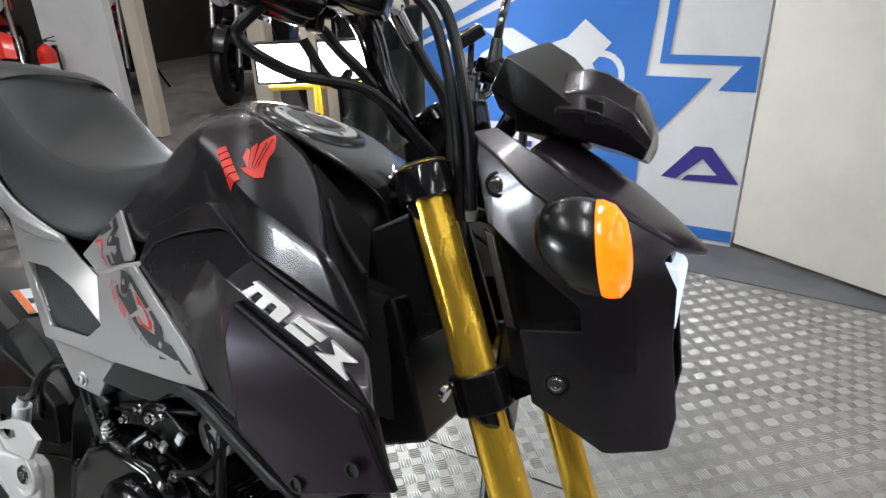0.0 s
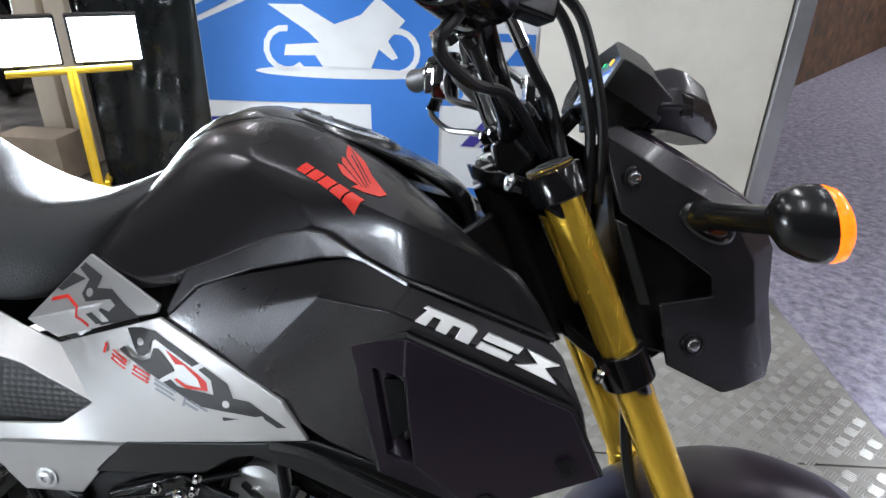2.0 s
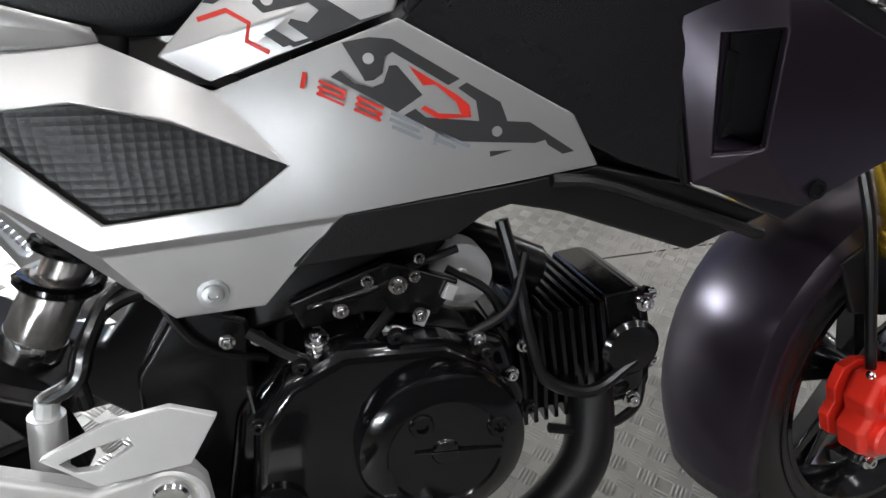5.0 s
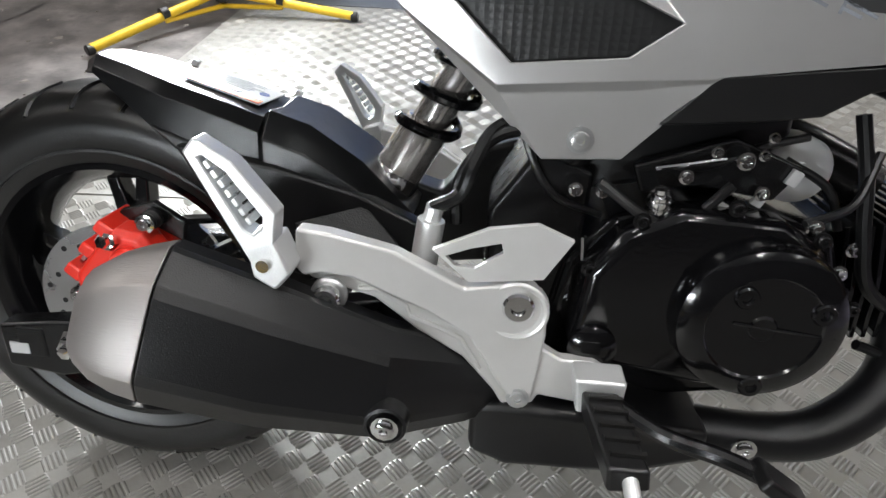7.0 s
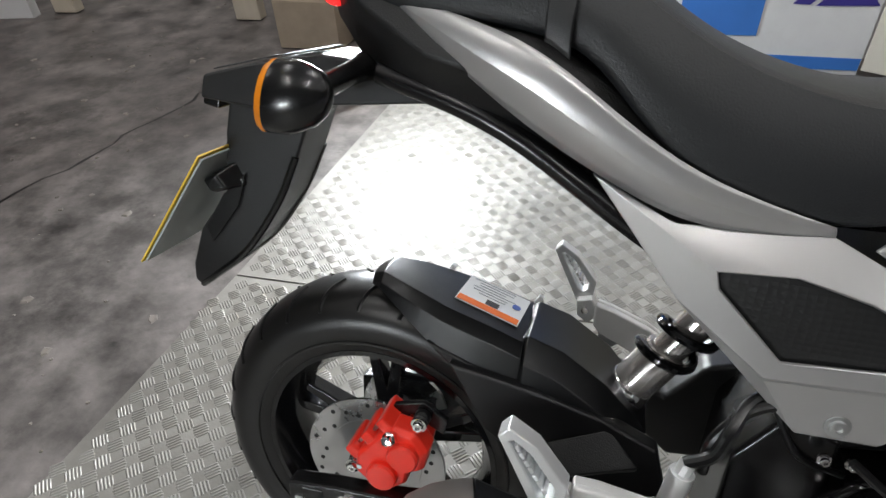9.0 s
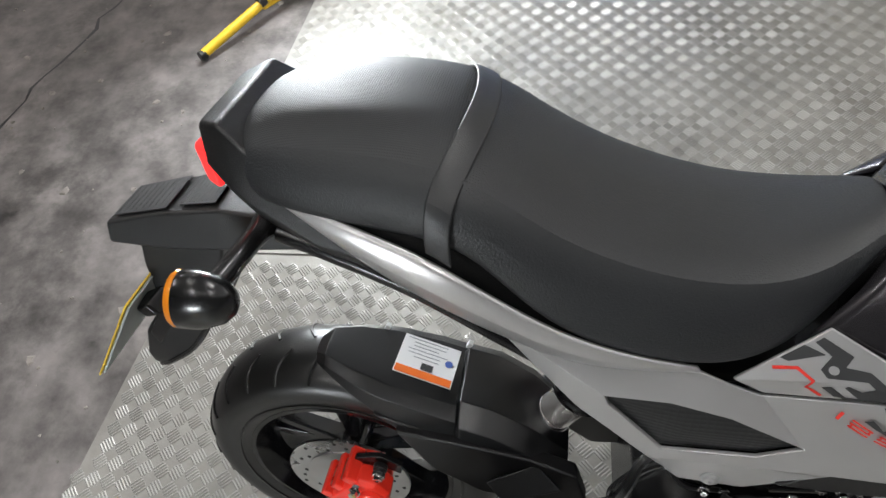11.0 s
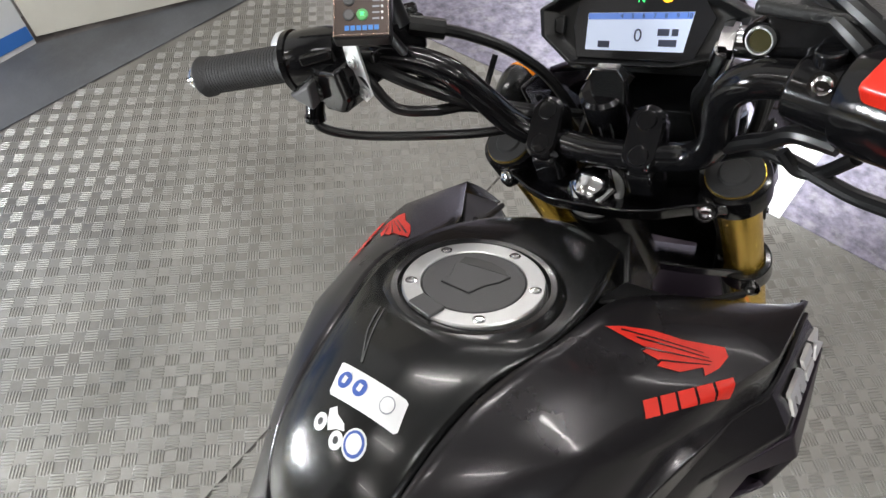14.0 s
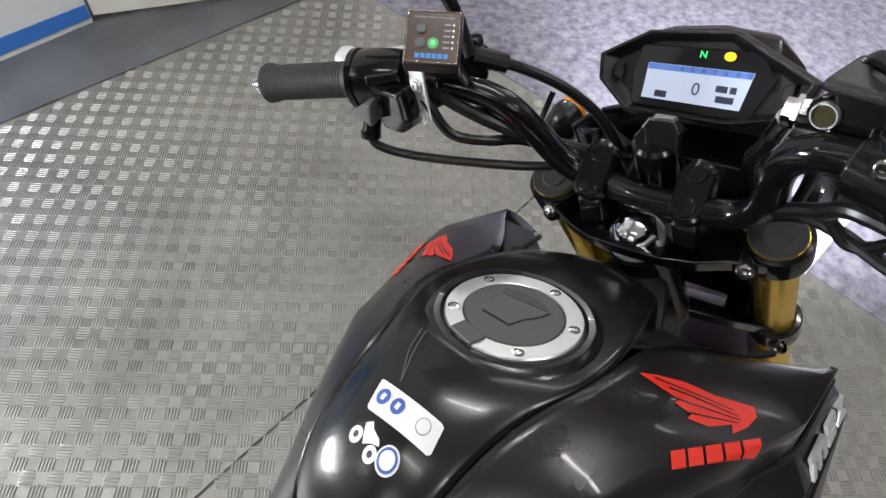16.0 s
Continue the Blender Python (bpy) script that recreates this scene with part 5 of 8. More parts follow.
for s in (1, -1):
    hg = part("footrest_hanger", loft([[(x, (hang_y(x) + d) * s, z) for x, z in HAN] for d in (0.0045, 0.018)]), cast_alloy, bike, "cast alloy footrest hanger", bevel=0.003)
    part("hanger_rail", loft([[(x, (hang_y(x) + d) * s, z) for x, z in RAIL] for d in (-0.0035, 0.006)]), cast_alloy, hg, bevel=0.0035)
    part("step_line", tube([(x, (hang_y(x) + 0.0035) * s, z) for x, z in ((0.299, 0.357), (0.313, 0.357), (0.337, 0.341), (0.340, 0.331), (0.366, 0.319), (0.383, 0.309), (0.401, 0.277))], 0.0026, 8, 2, False), cast_alloy, hg)
    part("boss", lathe((0.429, (hang_y(0.429) - 0.002) * s, 0.339), (0, -s, 0), [(0.0275, -0.004), (0.0270, 0.0030), (0.0250, 0.0045), (0.0225, 0.0035), (0.0200, -0.0005), (0.0, -0.0005)], 32), cast_alloy, hg)
    part("socket_bolt", lathe((0.430, (hang_y(0.430) - 0.002) * s, 0.343), (0, -s, 0), [(0.0135, 0), (0.0135, 0.0045), (0.0115, 0.0065), (0.0065, 0.0065), (0.0060, 0.0030), (0.0, 0.0030)], 24), chrome, hg, "socket headed bolt")
    bolt(Vector((0.437, (hang_y(0.437) - 0.003) * s, 0.250)), (0, -s, 0), 0.0070, 0.004, cap_silver, hg)
    part("bolt_washer", lathe((0.277, (hang_y(0.277) + 0.002) * s, 0.354), (0, -s, 0), [(0.0150, 0), (0.0150, 0.0040), (0.0130, 0.0055), (0.0, 0.0055)], 24), cap_silver, hg)
    part("socket_bolt", lathe((0.277, (hang_y(0.277) - 0.003) * s, 0.354), (0, -s, 0), [(0.0115, 0), (0.0115, 0.0100), (0.0100, 0.0120), (0.0062, 0.0120), (0.0058, 0.0060), (0.0, 0.0060)], 20), chrome, hg, "socket headed bolt")
    HEEL = [(0.357, 0.391), (0.402, 0.412), (0.440, 0.418), (0.469, 0.406), (0.448, 0.371), (0.388, 0.364)]
    WIN = [(0.368, 0.386), (0.388, 0.394), (0.412, 0.400), (0.414, 0.392), (0.392, 0.377), (0.376, 0.378)]
    bm = bmesh.new()
    A = [[bm.verts.new((x, y * s, z)) for x, z in o] for y in (-0.163, -0.157) for o in (HEEL, WIN)]
    for i in range(6):
        j = (i + 1) % 6
        bm.faces.new((A[0][i], A[0][j], A[1][j], A[1][i])), bm.faces.new((A[2][i], A[3][i], A[3][j], A[2][j])), bm.faces.new((A[0][i], A[2][i], A[2][j], A[0][j])), bm.faces.new((A[1][i], A[1][j], A[3][j], A[3][i]))
    part("heel_guard", bm, cast_alloy, hg, "cast alloy heel guard", bevel=0.002)
    # passenger peg, folded up
    PO = [(0.186, 0.474), (0.195, 0.4845), (0.2205, 0.4690), (0.2500, 0.4320), (0.2470, 0.4090), (0.2330, 0.3820), (0.2205, 0.4060)]
    PI = [(0.1975, 0.4700), (0.2010, 0.4720), (0.2160, 0.4610), (0.2395, 0.4290), (0.2385, 0.4200), (0.2320, 0.4150), (0.2250, 0.4190)]
    bm = bmesh.new()
    A = [[bm.verts.new((x, y * s, z)) for x, z in o] for y in (-0.214, -0.194) for o in (PO, PI)]
    for i in range(7):
        j = (i + 1) % 7
        bm.faces.new((A[0][i], A[0][j], A[1][j], A[1][i])), bm.faces.new((A[2][i], A[3][i], A[3][j], A[2][j])), bm.faces.new((A[0][i], A[2][i], A[2][j], A[0][j])), bm.faces.new((A[1][i], A[1][j], A[3][j], A[3][i]))
    peg = part("passenger_peg", bm, alu, hg, "folded alloy passenger footpeg", bevel=0.0025)
    for k in range(7):
        f = k / 6
        part("peg_rib", box((0.2045 + 0.026 * f, -0.2055 * s, 0.4665 - 0.040 * f), (0.006, 0.022, 0.0035), (0, 56, 0)), alu, peg, bevel=0.0008)
    part("peg_mount", loft([[(x, y * s, z) for x, z in ((0.225, 0.405), (0.247, 0.412), (0.258, 0.385), (0.245, 0.370), (0.228, 0.380))] for y in (-0.214, -0.182)]), alu, hg, bevel=0.003)
    part("peg_pin", cyl((0.238, -0.218 * s, 0.392), (0.238, -0.178 * s, 0.392), 0.005, n=12), chrome, hg)
    # rider peg: alloy stem and rubber pad
    part("peg_bracket", loft([[(x, y * s, z) for x, z in ((0.478, 0.300), (0.520, 0.300), (0.518, 0.270), (0.482, 0.268))] for y in (-0.165, -0.195)]), alu, hg, bevel=0.003)
    pd = part("rider_peg", loft([[(x + t * 0.010, y * s, z - t * 0.006) for x, z in ((0.484, 0.292), (0.514, 0.292), (0.516, 0.274), (0.486, 0.270))] for y, t in ((-0.195, 0), (-0.275, 1))]), cable_black, bike, "rubber padded rider footpeg", bevel=0.003)
    part("peg_tip", cyl((0.511, -0.272 * s, 0.276), (0.512, -0.292 * s, 0.268), 0.006, n=12), alu, pd)
    for k in range(5):
        part("pad_rib", box((0.502 + 0.002 * k, (-0.205 - 0.014 * k) * s, 0.2925 - 0.001 * k), (0.026, 0.004, 0.003)), rubber, pd)
part("brake_pedal", tube([(0.50, -0.150, 0.262), (0.56, -0.170, 0.235), (0.605, -0.200, 0.240), (0.652, -0.205, 0.222)], 0.008, 10), frame_black, bike, "black brake pedal")
part("pedal_tip", box((0.648, -0.212, 0.226), (0.05, 0.032, 0.014), (0, 35, 0)), cable_black, bike, bevel=0.004)
part("brake_cylinder", merge(cyl((0.345, -0.125, 0.352), (0.352, -0.125, 0.402), 0.012, n=16), cyl((0.352, -0.125, 0.402), (0.355, -0.125, 0.414), 0.008, n=10)), alu, bike, "alloy rear brake cylinder")
part("brake_hose", tube([(0.352, -0.125, 0.412), (0.375, -0.122, 0.425), (0.385, -0.118, 0.45), (0.40, -0.10, 0.475), (0.43, -0.08, 0.485)], 0.0065, 10), gloss_black, bike)
part("breather_hose", tube([(0.372, -0.110, 0.395), (0.374, -0.112, 0.435), (0.400, -0.105, 0.470), (0.44, -0.09, 0.478)], 0.0055, 10), gloss_black, bike)
part("side_stand", tube([(0.44, 0.10, 0.245), (0.48, 0.155, 0.13), (0.515, 0.190, 0.060)], 0.010, 12), frame_black, bike, "black side stand")
part("stand_foot", box((0.520, 0.196, 0.058), (0.05, 0.035, 0.006), (15.7, 0, 0)), frame_black, bike, bevel=0.002)

# frame and engine
for s in (1, -1):
    part("frame_rail", tube(mir([(0.87, -0.03, 0.70), (0.74, -0.078, 0.60), (0.58, -0.072, 0.52), (0.46, -0.068, 0.44), (0.42, -0.068, 0.32), (0.44, -0.066, 0.22)], s), 0.016, 14), frame_black, bike, "black frame rail")
    part("seat_rail", tube(mir([(0.56, -0.075, 0.60), (0.36, -0.08, 0.585), (0.15, -0.07, 0.70), (0.02, -0.05, 0.74)], s), 0.012, 12), frame_black, bike)
case = part("crankcase", loft([[(x, y, z) for x, z in ((0.452, 0.27), (0.470, 0.36), (0.510, 0.405), (0.600, 0.425), (0.700, 0.40), (0.725, 0.33), (0.690, 0.235), (0.560, 0.215), (0.470, 0.225))] for y in (-0.095, 0.095)]), engine_black, bike, "gloss black engine crankcase", bevel=0.012)
COV = [(0.478, 0.290), (0.486, 0.365), (0.512, 0.402), (0.556, 0.424), (0.640, 0.420), (0.678, 0.395), (0.706, 0.345), (0.700, 0.285), (0.668, 0.255), (0.600, 0.258), (0.500, 0.272)]
part("engine_side_cover", loft([[(0.6 + (x - 0.6) * k, y, 0.335 + (z - 0.335) * k) for x, z in COV] for y, k in ((-0.095, 1.0), (-0.120, 1.0), (-0.130, 0.93))]), engine_black, bike, "gloss black engine side cover", bevel=0.006)
part("clutch_cover", lathe((0.632, -0.128, 0.334), (0, -1, 0), [(0.071, 0), (0.071, 0.010), (0.068, 0.017), (0.060, 0.022), (0.048, 0.0235), (0.046, 0.0215), (0.012, 0.0205), (0.010, 0.0225), (0.0, 0.0225)], 56), engine_black, bike, "round gloss black clutch cover")
for x, z in ((0.613, 0.362), (0.676, 0.352), (0.634, 0.278)):
    part("cover_lug", lathe((x, -0.146, z), (0, -1, 0), [(0.010, 0), (0.010, 0.005), (0.0085, 0.007), (0.005, 0.007), (0.0045, 0.004), (0.0, 0.004)], 18), engine_black, bike)
part("cover_rib", tube([(0.607, -0.149, 0.338), (0.645, -0.1495, 0.334), (0.690, -0.149, 0.330)], 0.0016, 6), engine_black, bike)
for k in range(6):
    a = radians(30 + 60 * k)
    bolt(Vector((0.632 + 0.0655 * math.cos(a), -0.139, 0.334 + 0.0655 * math.sin(a))), (0, -1, 0), 0.0045, 0.004, engine_black, bike)
for x, z in ((0.490, 0.365), (0.527, 0.412), (0.60, 0.428), (0.672, 0.405), (0.712, 0.345), (0.505, 0.275)):
    bolt(Vector((x, -0.121, z)), (0, -1, 0), 0.0050, 0.006, frame_black, bike)
part("oil_cap", lathe((0.500, -0.128, 0.292), (0, -1, 0), [(0.022, 0), (0.022, 0.006), (0.016, 0.010), (0.006, 0.012), (0.0, 0.012)], 24), engine_black, bike)
part("dipstick", lathe((0.540, -0.112, 0.420), (-0.05, -0.25, 1), [(0.010, 0), (0.010, 0.003), (0.0085, 0.0035), (0.0085, 0.006), (0.010, 0.0065), (0.010, 0.010), (0.0085, 0.0105), (0.0085, 0.014), (0.005, 0.0145), (0.005, 0.020), (0.0, 0.0205)], 16), chrome, bike, "ridged chrome filler plug")
part("link_rod", cyl((0.535, -0.102, 0.452), (0.590, -0.102, 0.463), 0.0022, n=8), chrome, bike)
for x, y, z in ((0.485, -0.098, 0.385), (0.487, -0.098, 0.345)):
    part("brake_rod", cyl((x, y, z), (x + 0.002, y, z - 0.022), 0.0030, n=8), chrome, bike)
cd = Vector((1, 0, 0.12)).normalized()
cu = Vector((-0.12, 0, 1)).normalized()
C0 = Vector((0.715, -0.0, 0.340))
for k in range(9):
    c = C0 + cd * (0.008 + 0.0105 * k)
    part("cooling_fin", loft([[c + cd * d + cu * zz + Vector((0, yy, 0)) for yy, zz in ((-0.072, -0.055), (0.072, -0.055), (0.078, 0.0), (0.072, 0.060), (-0.072, 0.060), (-0.078, 0.0))] for d in (0, 0.0045)]), engine_black, bike, bevel=0.001)
part("cylinder", loft([[C0 + cd * d + cu * zz + Vector((0, yy, 0)) for yy, zz in ((-0.06, -0.048), (0.06, -0.048), (0.06, 0.052), (-0.06, 0.052))] for d in (-0.01, 0.10)]), engine_black, bike)
part("cylinder_head", loft([[C0 + cd * d + cu * zz * k + Vector((0, yy * k, 0)) for yy, zz in ((-0.068, -0.060), (0.068, -0.060), (0.074, 0.01), (0.062, 0.062), (-0.062, 0.062), (-0.074, 0.01))] for d, k in ((0.10, 1), (0.135, 1.0), (0.150, 0.86))]), engine_black, bike, "gloss black cylinder head", bevel=0.005)
part("head_cap", lathe(C0 + cd * 0.12 + Vector((0, -0.066, 0.005)), (0, -1, 0), [(0.030, 0), (0.030, 0.010), (0.025, 0.014), (0.0, 0.015)], 28), engine_black, bike)
for a, b in (((0.135, -0.076, 0.052), 1), ((0.118, -0.078, -0.05), 1), ((0.152, -0.05, 0.045), 0), ((0.152, -0.05, -0.03), 0), ((0.146, -0.02, -0.05), 0)):
    p = C0 + cd * a[0] + Vector((0, a[1], 0)) + cu * a[2]
    bolt(p, (0, -1, 0) if b else tuple(cd), 0.006, 0.009, chrome, bike)
part("throttle_body", merge(lathe((0.668, -0.030, 0.446), (0, -1, 0), [(0.030, 0), (0.030, 0.028), (0.0265, 0.030), (0.008, 0.030), (0.008, 0.036), (0, 0.036)], 32)), alu, bike, "round alloy throttle pulley")
part("intake", tube([(0.60, -0.0, 0.47), (0.68, -0.0, 0.455), (0.76, 0.0, 0.42)], 0.026, 16), frame_black, bike)
for pts, r in (([(0.70, -0.075, 0.50), (0.712, -0.085, 0.45), (0.722, -0.090, 0.40), (0.740, -0.092, 0.35), (0.790, -0.085, 0.325), (0.84, -0.075, 0.345)], 0.006),
               ([(0.655, -0.06, 0.455), (0.69, -0.075, 0.435), (0.705, -0.08, 0.40)], 0.004), 
               ([(0.86, -0.06, 0.32), (0.845, -0.075, 0.29), (0.80, -0.08, 0.275), (0.75, -0.085, 0.29)], 0.005), ([(0.53, -0.085, 0.448), (0.58, -0.088, 0.452), (0.62, -0.085, 0.47), (0.66, -0.08, 0.48)], 0.0035)):
    part("engine_hose", tube(pts, r, 10), cable_black, bike)
for x, y, z, r in ((0.606, -0.100, 0.462, 0.0052), (0.560, -0.104, 0.447, 0.0042), (0.620, -0.098, 0.467, 0.0032), (0.622, -0.106, 0.437, 0.0042), (0.473, -0.096, 0.428, 0.0042), (0.496, -0.096, 0.428, 0.0042), (0.582, -0.100, 0.468, 0.0034), (0.624, -0.098, 0.482, 0.003), (0.72, -0.085, 0.385, 0.0048), (0.668, -0.112, 0.412, 0.0050), (0.700, -0.108, 0.372, 0.0045)):
    bolt(Vector((x, y, z)), (0, -1, 0), r, 0.008, chrome, bike)
part("engine_bracket", prism([(0.52, -0.090, 0.45), (0.60, -0.090, 0.478), (0.66, -0.090, 0.455), (0.64, -0.090, 0.425), (0.58, -0.090, 0.435), (0.53, -0.090, 0.425)], (0, 0.012, 0)), frame_black, bike, bevel=0.003)
part("starter_motor", cyl((0.60, -0.06, 0.445), (0.60, 0.06, 0.445), 0.028, n=20), engine_black, bike)
part("airbox", loft([[(x, -w, z0), (x, w, z0), (x, w, z1), (x, -w, z1)] for x, w, z0, z1 in ((0.430, 0.050, 0.44, 0.58), (0.470, 0.070, 0.415, 0.60), (0.600, 0.072, 0.44, 0.60), (0.660, 0.050, 0.47, 0.58))]), matte_black, bike, "matt black air box", bevel=0.008)
part("swing_pivot", loft([[(x, y, z) for x, z in ((0.395, 0.24), (0.400, 0.40), (0.440, 0.46), (0.490, 0.44), (0.480, 0.24))] for y in (-0.085, 0.085)]), frame_black, bike, "black frame plate", bevel=0.006)
for y in (0.070, 0.078):
    part("chain_run", tube([(0.0, y, 0.300), (0.20, y, 0.318), (0.48, y, 0.325)], 0.005, 8), frame_black, bike)
part("sprocket", lathe((0.003, 0.070, 0.244), (0, 1, 0), [(0.030, 0), (0.064, 0), (0.064, 0.006), (0.030, 0.006)], 36, True), disc_steel, bike, "steel rear sprocket")
for pts, r in (([(0.60, -0.100, 0.44), (0.565, -0.112, 0.41), (0.53, -0.118, 0.415), (0.49, -0.110, 0.44)], 0.0045), ([(0.72, -0.08, 0.47), (0.70, -0.10, 0.43), (0.66, -0.112, 0.415)], 0.0038), ([(0.50, -0.080, 0.40), (0.455, -0.090, 0.42), (0.43, -0.088, 0.46), (0.42, -0.075, 0.50)], 0.0035)):
    part("wire_loom", tube(pts, r, 8), cable_black, bike)
for x, y, z in ((0.625, -0.098, 0.4300), (0.650, -0.094, 0.4480), (0.595, -0.099, 0.4180)):
    part("hose_clip", box((x, y, z), (0.010, 0.005, 0.014), (0, 25, 0)), alu, bike, bevel=0.001)

# added black block keeps the space behind the shock dark
part("inner_mudguard", prism([(0.285, 0.03, 0.395), (0.345, 0.03, 0.375), (0.385, 0.03, 0.425), (0.430, 0.03, 0.440), (0.460, 0.03, 0.380), (0.440, 0.03, 0.300), (0.360, 0.03, 0.290), (0.300, 0.03, 0.340)], (0, 0.045, 0)), matte_black, bike, "matt black filler block behind the shock absorber", bevel=0.006)


# ---- front end ----
FRONT = set(bike.children)
RK = radians(25.0)
fd = Vector((math.sin(RK), 0, -math.cos(RK)))
for s in (1, -1):
    top = Vector((0.938, -0.098 * s, 0.8015))
    fk = part("fork_tube", merge(lathe(top - fd * 0.004, fd, [(0.0178, 0), (0.0178, 0.382), (0.0198, 0.384), (0.0205, 0.387), (0.0205, 0.396), (0.0225, 0.398), (0.0225, 0.412), (0.0185, 0.416)], 32)), gold, bike, "gold anodised fork tube")
    part("fork_slider", lathe(top, fd, [(0.0155, 0.40), (0.0155, 0.475), (0.024, 0.480), (0.026, 0.51), (0.026, 0.60), (0.020, 0.635)], 24), frame_black, bike, "black fork slider")
    part("fork_cap", lathe(top + fd * 0.0, -fd, [(0.0212, -0.01), (0.0212, 0.0050), (0.0204, 0.0060), (0.0120, 0.0060), (0.0105, 0.0078), (0.0, 0.0080)], 24), liner_black, fk)
    part("cap_rim", lathe(top, -fd, [(0.0208, 0.0034), (0.0215, 0.0034), (0.0215, 0.0042), (0.0208, 0.0042)], 36, True), gold, fk, "thin gold rim")
    part("clamp_ring", lathe(top + fd * -0.002, fd, [(0.0219, 0), (0.0255, 0.001), (0.0262, 0.003), (0.0262, 0.0270), (0.0250, 0.0285), (0.0179, 0.0285)], 32, True), engine_black, bike)
    part("lower_clamp", lathe(top + fd * 0.174, fd, [(0.0179, 0), (0.0248, 0.001), (0.0248, 0.034), (0.0179, 0.035)], 32, True), engine_black, bike, bevel=0.002)
    pb, pa = top + fd * 0.013 + Vector((-0.039, 0.012 * s, 0)), Vector((-0.9, -0.25 * s, 0.30)).normalized()
    part("pinch_lug", cyl(pb - pa * 0.022, pb, 0.0090, n=18, chamfer=0.001), engine_black, bike)
    bolt(pb, pa, 0.0048, 0.004, chrome, bike)
    bolt(top + fd * 0.194 + Vector((-0.026, -0.012 * s, -0.004)), (-1, 0, 0.2), 0.006, 0.006, chrome, bike)
nrm = -fd


def yoke(x0, z0, stations, thick):
    """A gull-shaped plate across the fork: stations are (y, rear, front, rise)."""
    full = [(-y, a, b, r) for y, a, b, r in stations[:0:-1]] + list(stations)
    rings = []
    for y, a, b, r in full:
        m = (a + b) / 2
        rings.append([Vector((x + x0, y, z0 - (x - 0.92) * 0.466)) + nrm * d for x, d in ((a, r - thick * 0.85), (m, r - thick), (b, r - thick * 0.85), (b, r - 0.002), (m, r), (a, r - 0.002))])
    return loft(rings)


part("top_yoke", yoke(0, 0.7845, ((0, 0.870, 0.945, 0), (0.032, 0.873, 0.944, 0), (0.055, 0.886, 0.958, 0.001), (0.074, 0.900, 0.966, 0.0080), (0.098, 0.916, 0.962, 0.0080), (0.108, 0.920, 0.958, 0.0080), (0.1150, 0.930, 0.948, 0.0070)), 0.024), engine_black, bike, "gloss black top yoke", bevel=0.003)
part("bottom_yoke", yoke(0.082, 0.633, ((0, 0.885, 0.945, 0.012), (0.05, 0.895, 0.955, 0.012), (0.098, 0.911, 0.966, 0.012), (0.122, 0.930, 0.948, 0.012)), 0.03), engine_black, bike, bevel=0.004)
part("stem_washer", lathe(Vector((0.9015, 0, 0.7930)), nrm, [(0.0235, 0), (0.0235, 0.0025), (0.0225, 0.0035), (0.0, 0.0036)], 40), cap_silver, bike, "polished stem washer")
part("stem_nut", lathe(Vector((0.9015, 0, 0.7930)), nrm, [(0.0205, 0.003), (0.0205, 0.0120), (0.0185, 0.0145), (0.0, 0.0146)], 6), chrome, bike, "chrome steering stem nut", bevel=0.0006)
part("stem_dome", lathe(Vector((0.9015, 0, 0.7930)), nrm, [(0.0150, 0.0140), (0.0146, 0.0190), (0.0130, 0.0225), (0.0095, 0.0248), (0.0050, 0.0258), (0.0, 0.0260)], 32), chrome, bike)
part("steering_head", cyl((0.905, 0, 0.79), (0.975, 0, 0.64), 0.027, n=24), frame_black, bike)
part("front_frame", loft([[(0.90, -0.03, 0.76), (0.90, 0.03, 0.76), (0.95, 0.03, 0.65), (0.95, -0.03, 0.65)], [(0.80, -0.06, 0.70), (0.80, 0.06, 0.70), (0.84, 0.06, 0.57), (0.84, -0.06, 0.57)]]), frame_black, bike, bevel=0.006)
# added black block, no known part, keeps the gap behind the fork dark
part("front_cover", loft([[(0.872, -0.088, 0.575), (0.872, 0.088, 0.575), (0.930, 0.070, 0.560), (0.930, -0.070, 0.560)], [(0.862, -0.085, 0.690), (0.862, 0.085, 0.690), (0.905, 0.060, 0.680), (0.905, -0.060, 0.680)]]), liner_black, bike, bevel=0.006)
part("radiator_block", box((0.915, 0.0, 0.605), (0.05, 0.13, 0.14), (0, -22, 0)), frame_black, bike, bevel=0.006)
for s in (1, -1):
    rz = part("handlebar_riser", loft([[(0.897, -s * 0.040 + d * 0.0105, 0.800), (0.930, -s * 0.040 + d * 0.0105, 0.788), (0.938, -s * 0.040 + d * 0.0105, 0.848), (0.930, -s * 0.040 + d * 0.0105, 0.859), (0.891, -s * 0.040 + d * 0.0105, 0.824)] for d in (-1, 1)]), engine_black, bike, "gloss black bar clamp", bevel=0.004)
    cap_m = Matrix.Translation((0.9075, -s * 0.040, 0.8470)) @ pose(0, 0, 0, 0, -42, 0)
    part("riser_cap", loft([[cap_m @ Vector((0.012 * (1 if math.cos(a) > 0 else -1) * k + 0.0135 * math.cos(a) * k, 0.0135 * math.sin(a) * k, z)) for a in np.linspace(0.001, 2 * math.pi + 0.001, 33)[:-1]] for z, k in ((-0.010, 1), (0.003, 1), (0.0055, 0.88))]), engine_black, rz)
    for dx in (-0.0135, 0.0135):
        part("bolt_plug", lathe(cap_m @ Vector((dx, 0, 0.005)), cap_m.to_3x3() @ Vector((0, 0, 1)), [(0.0078, 0), (0.0078, 0.0008), (0.0068, 0.0016), (0.0, 0.0018)], 20), engine_black, rz)

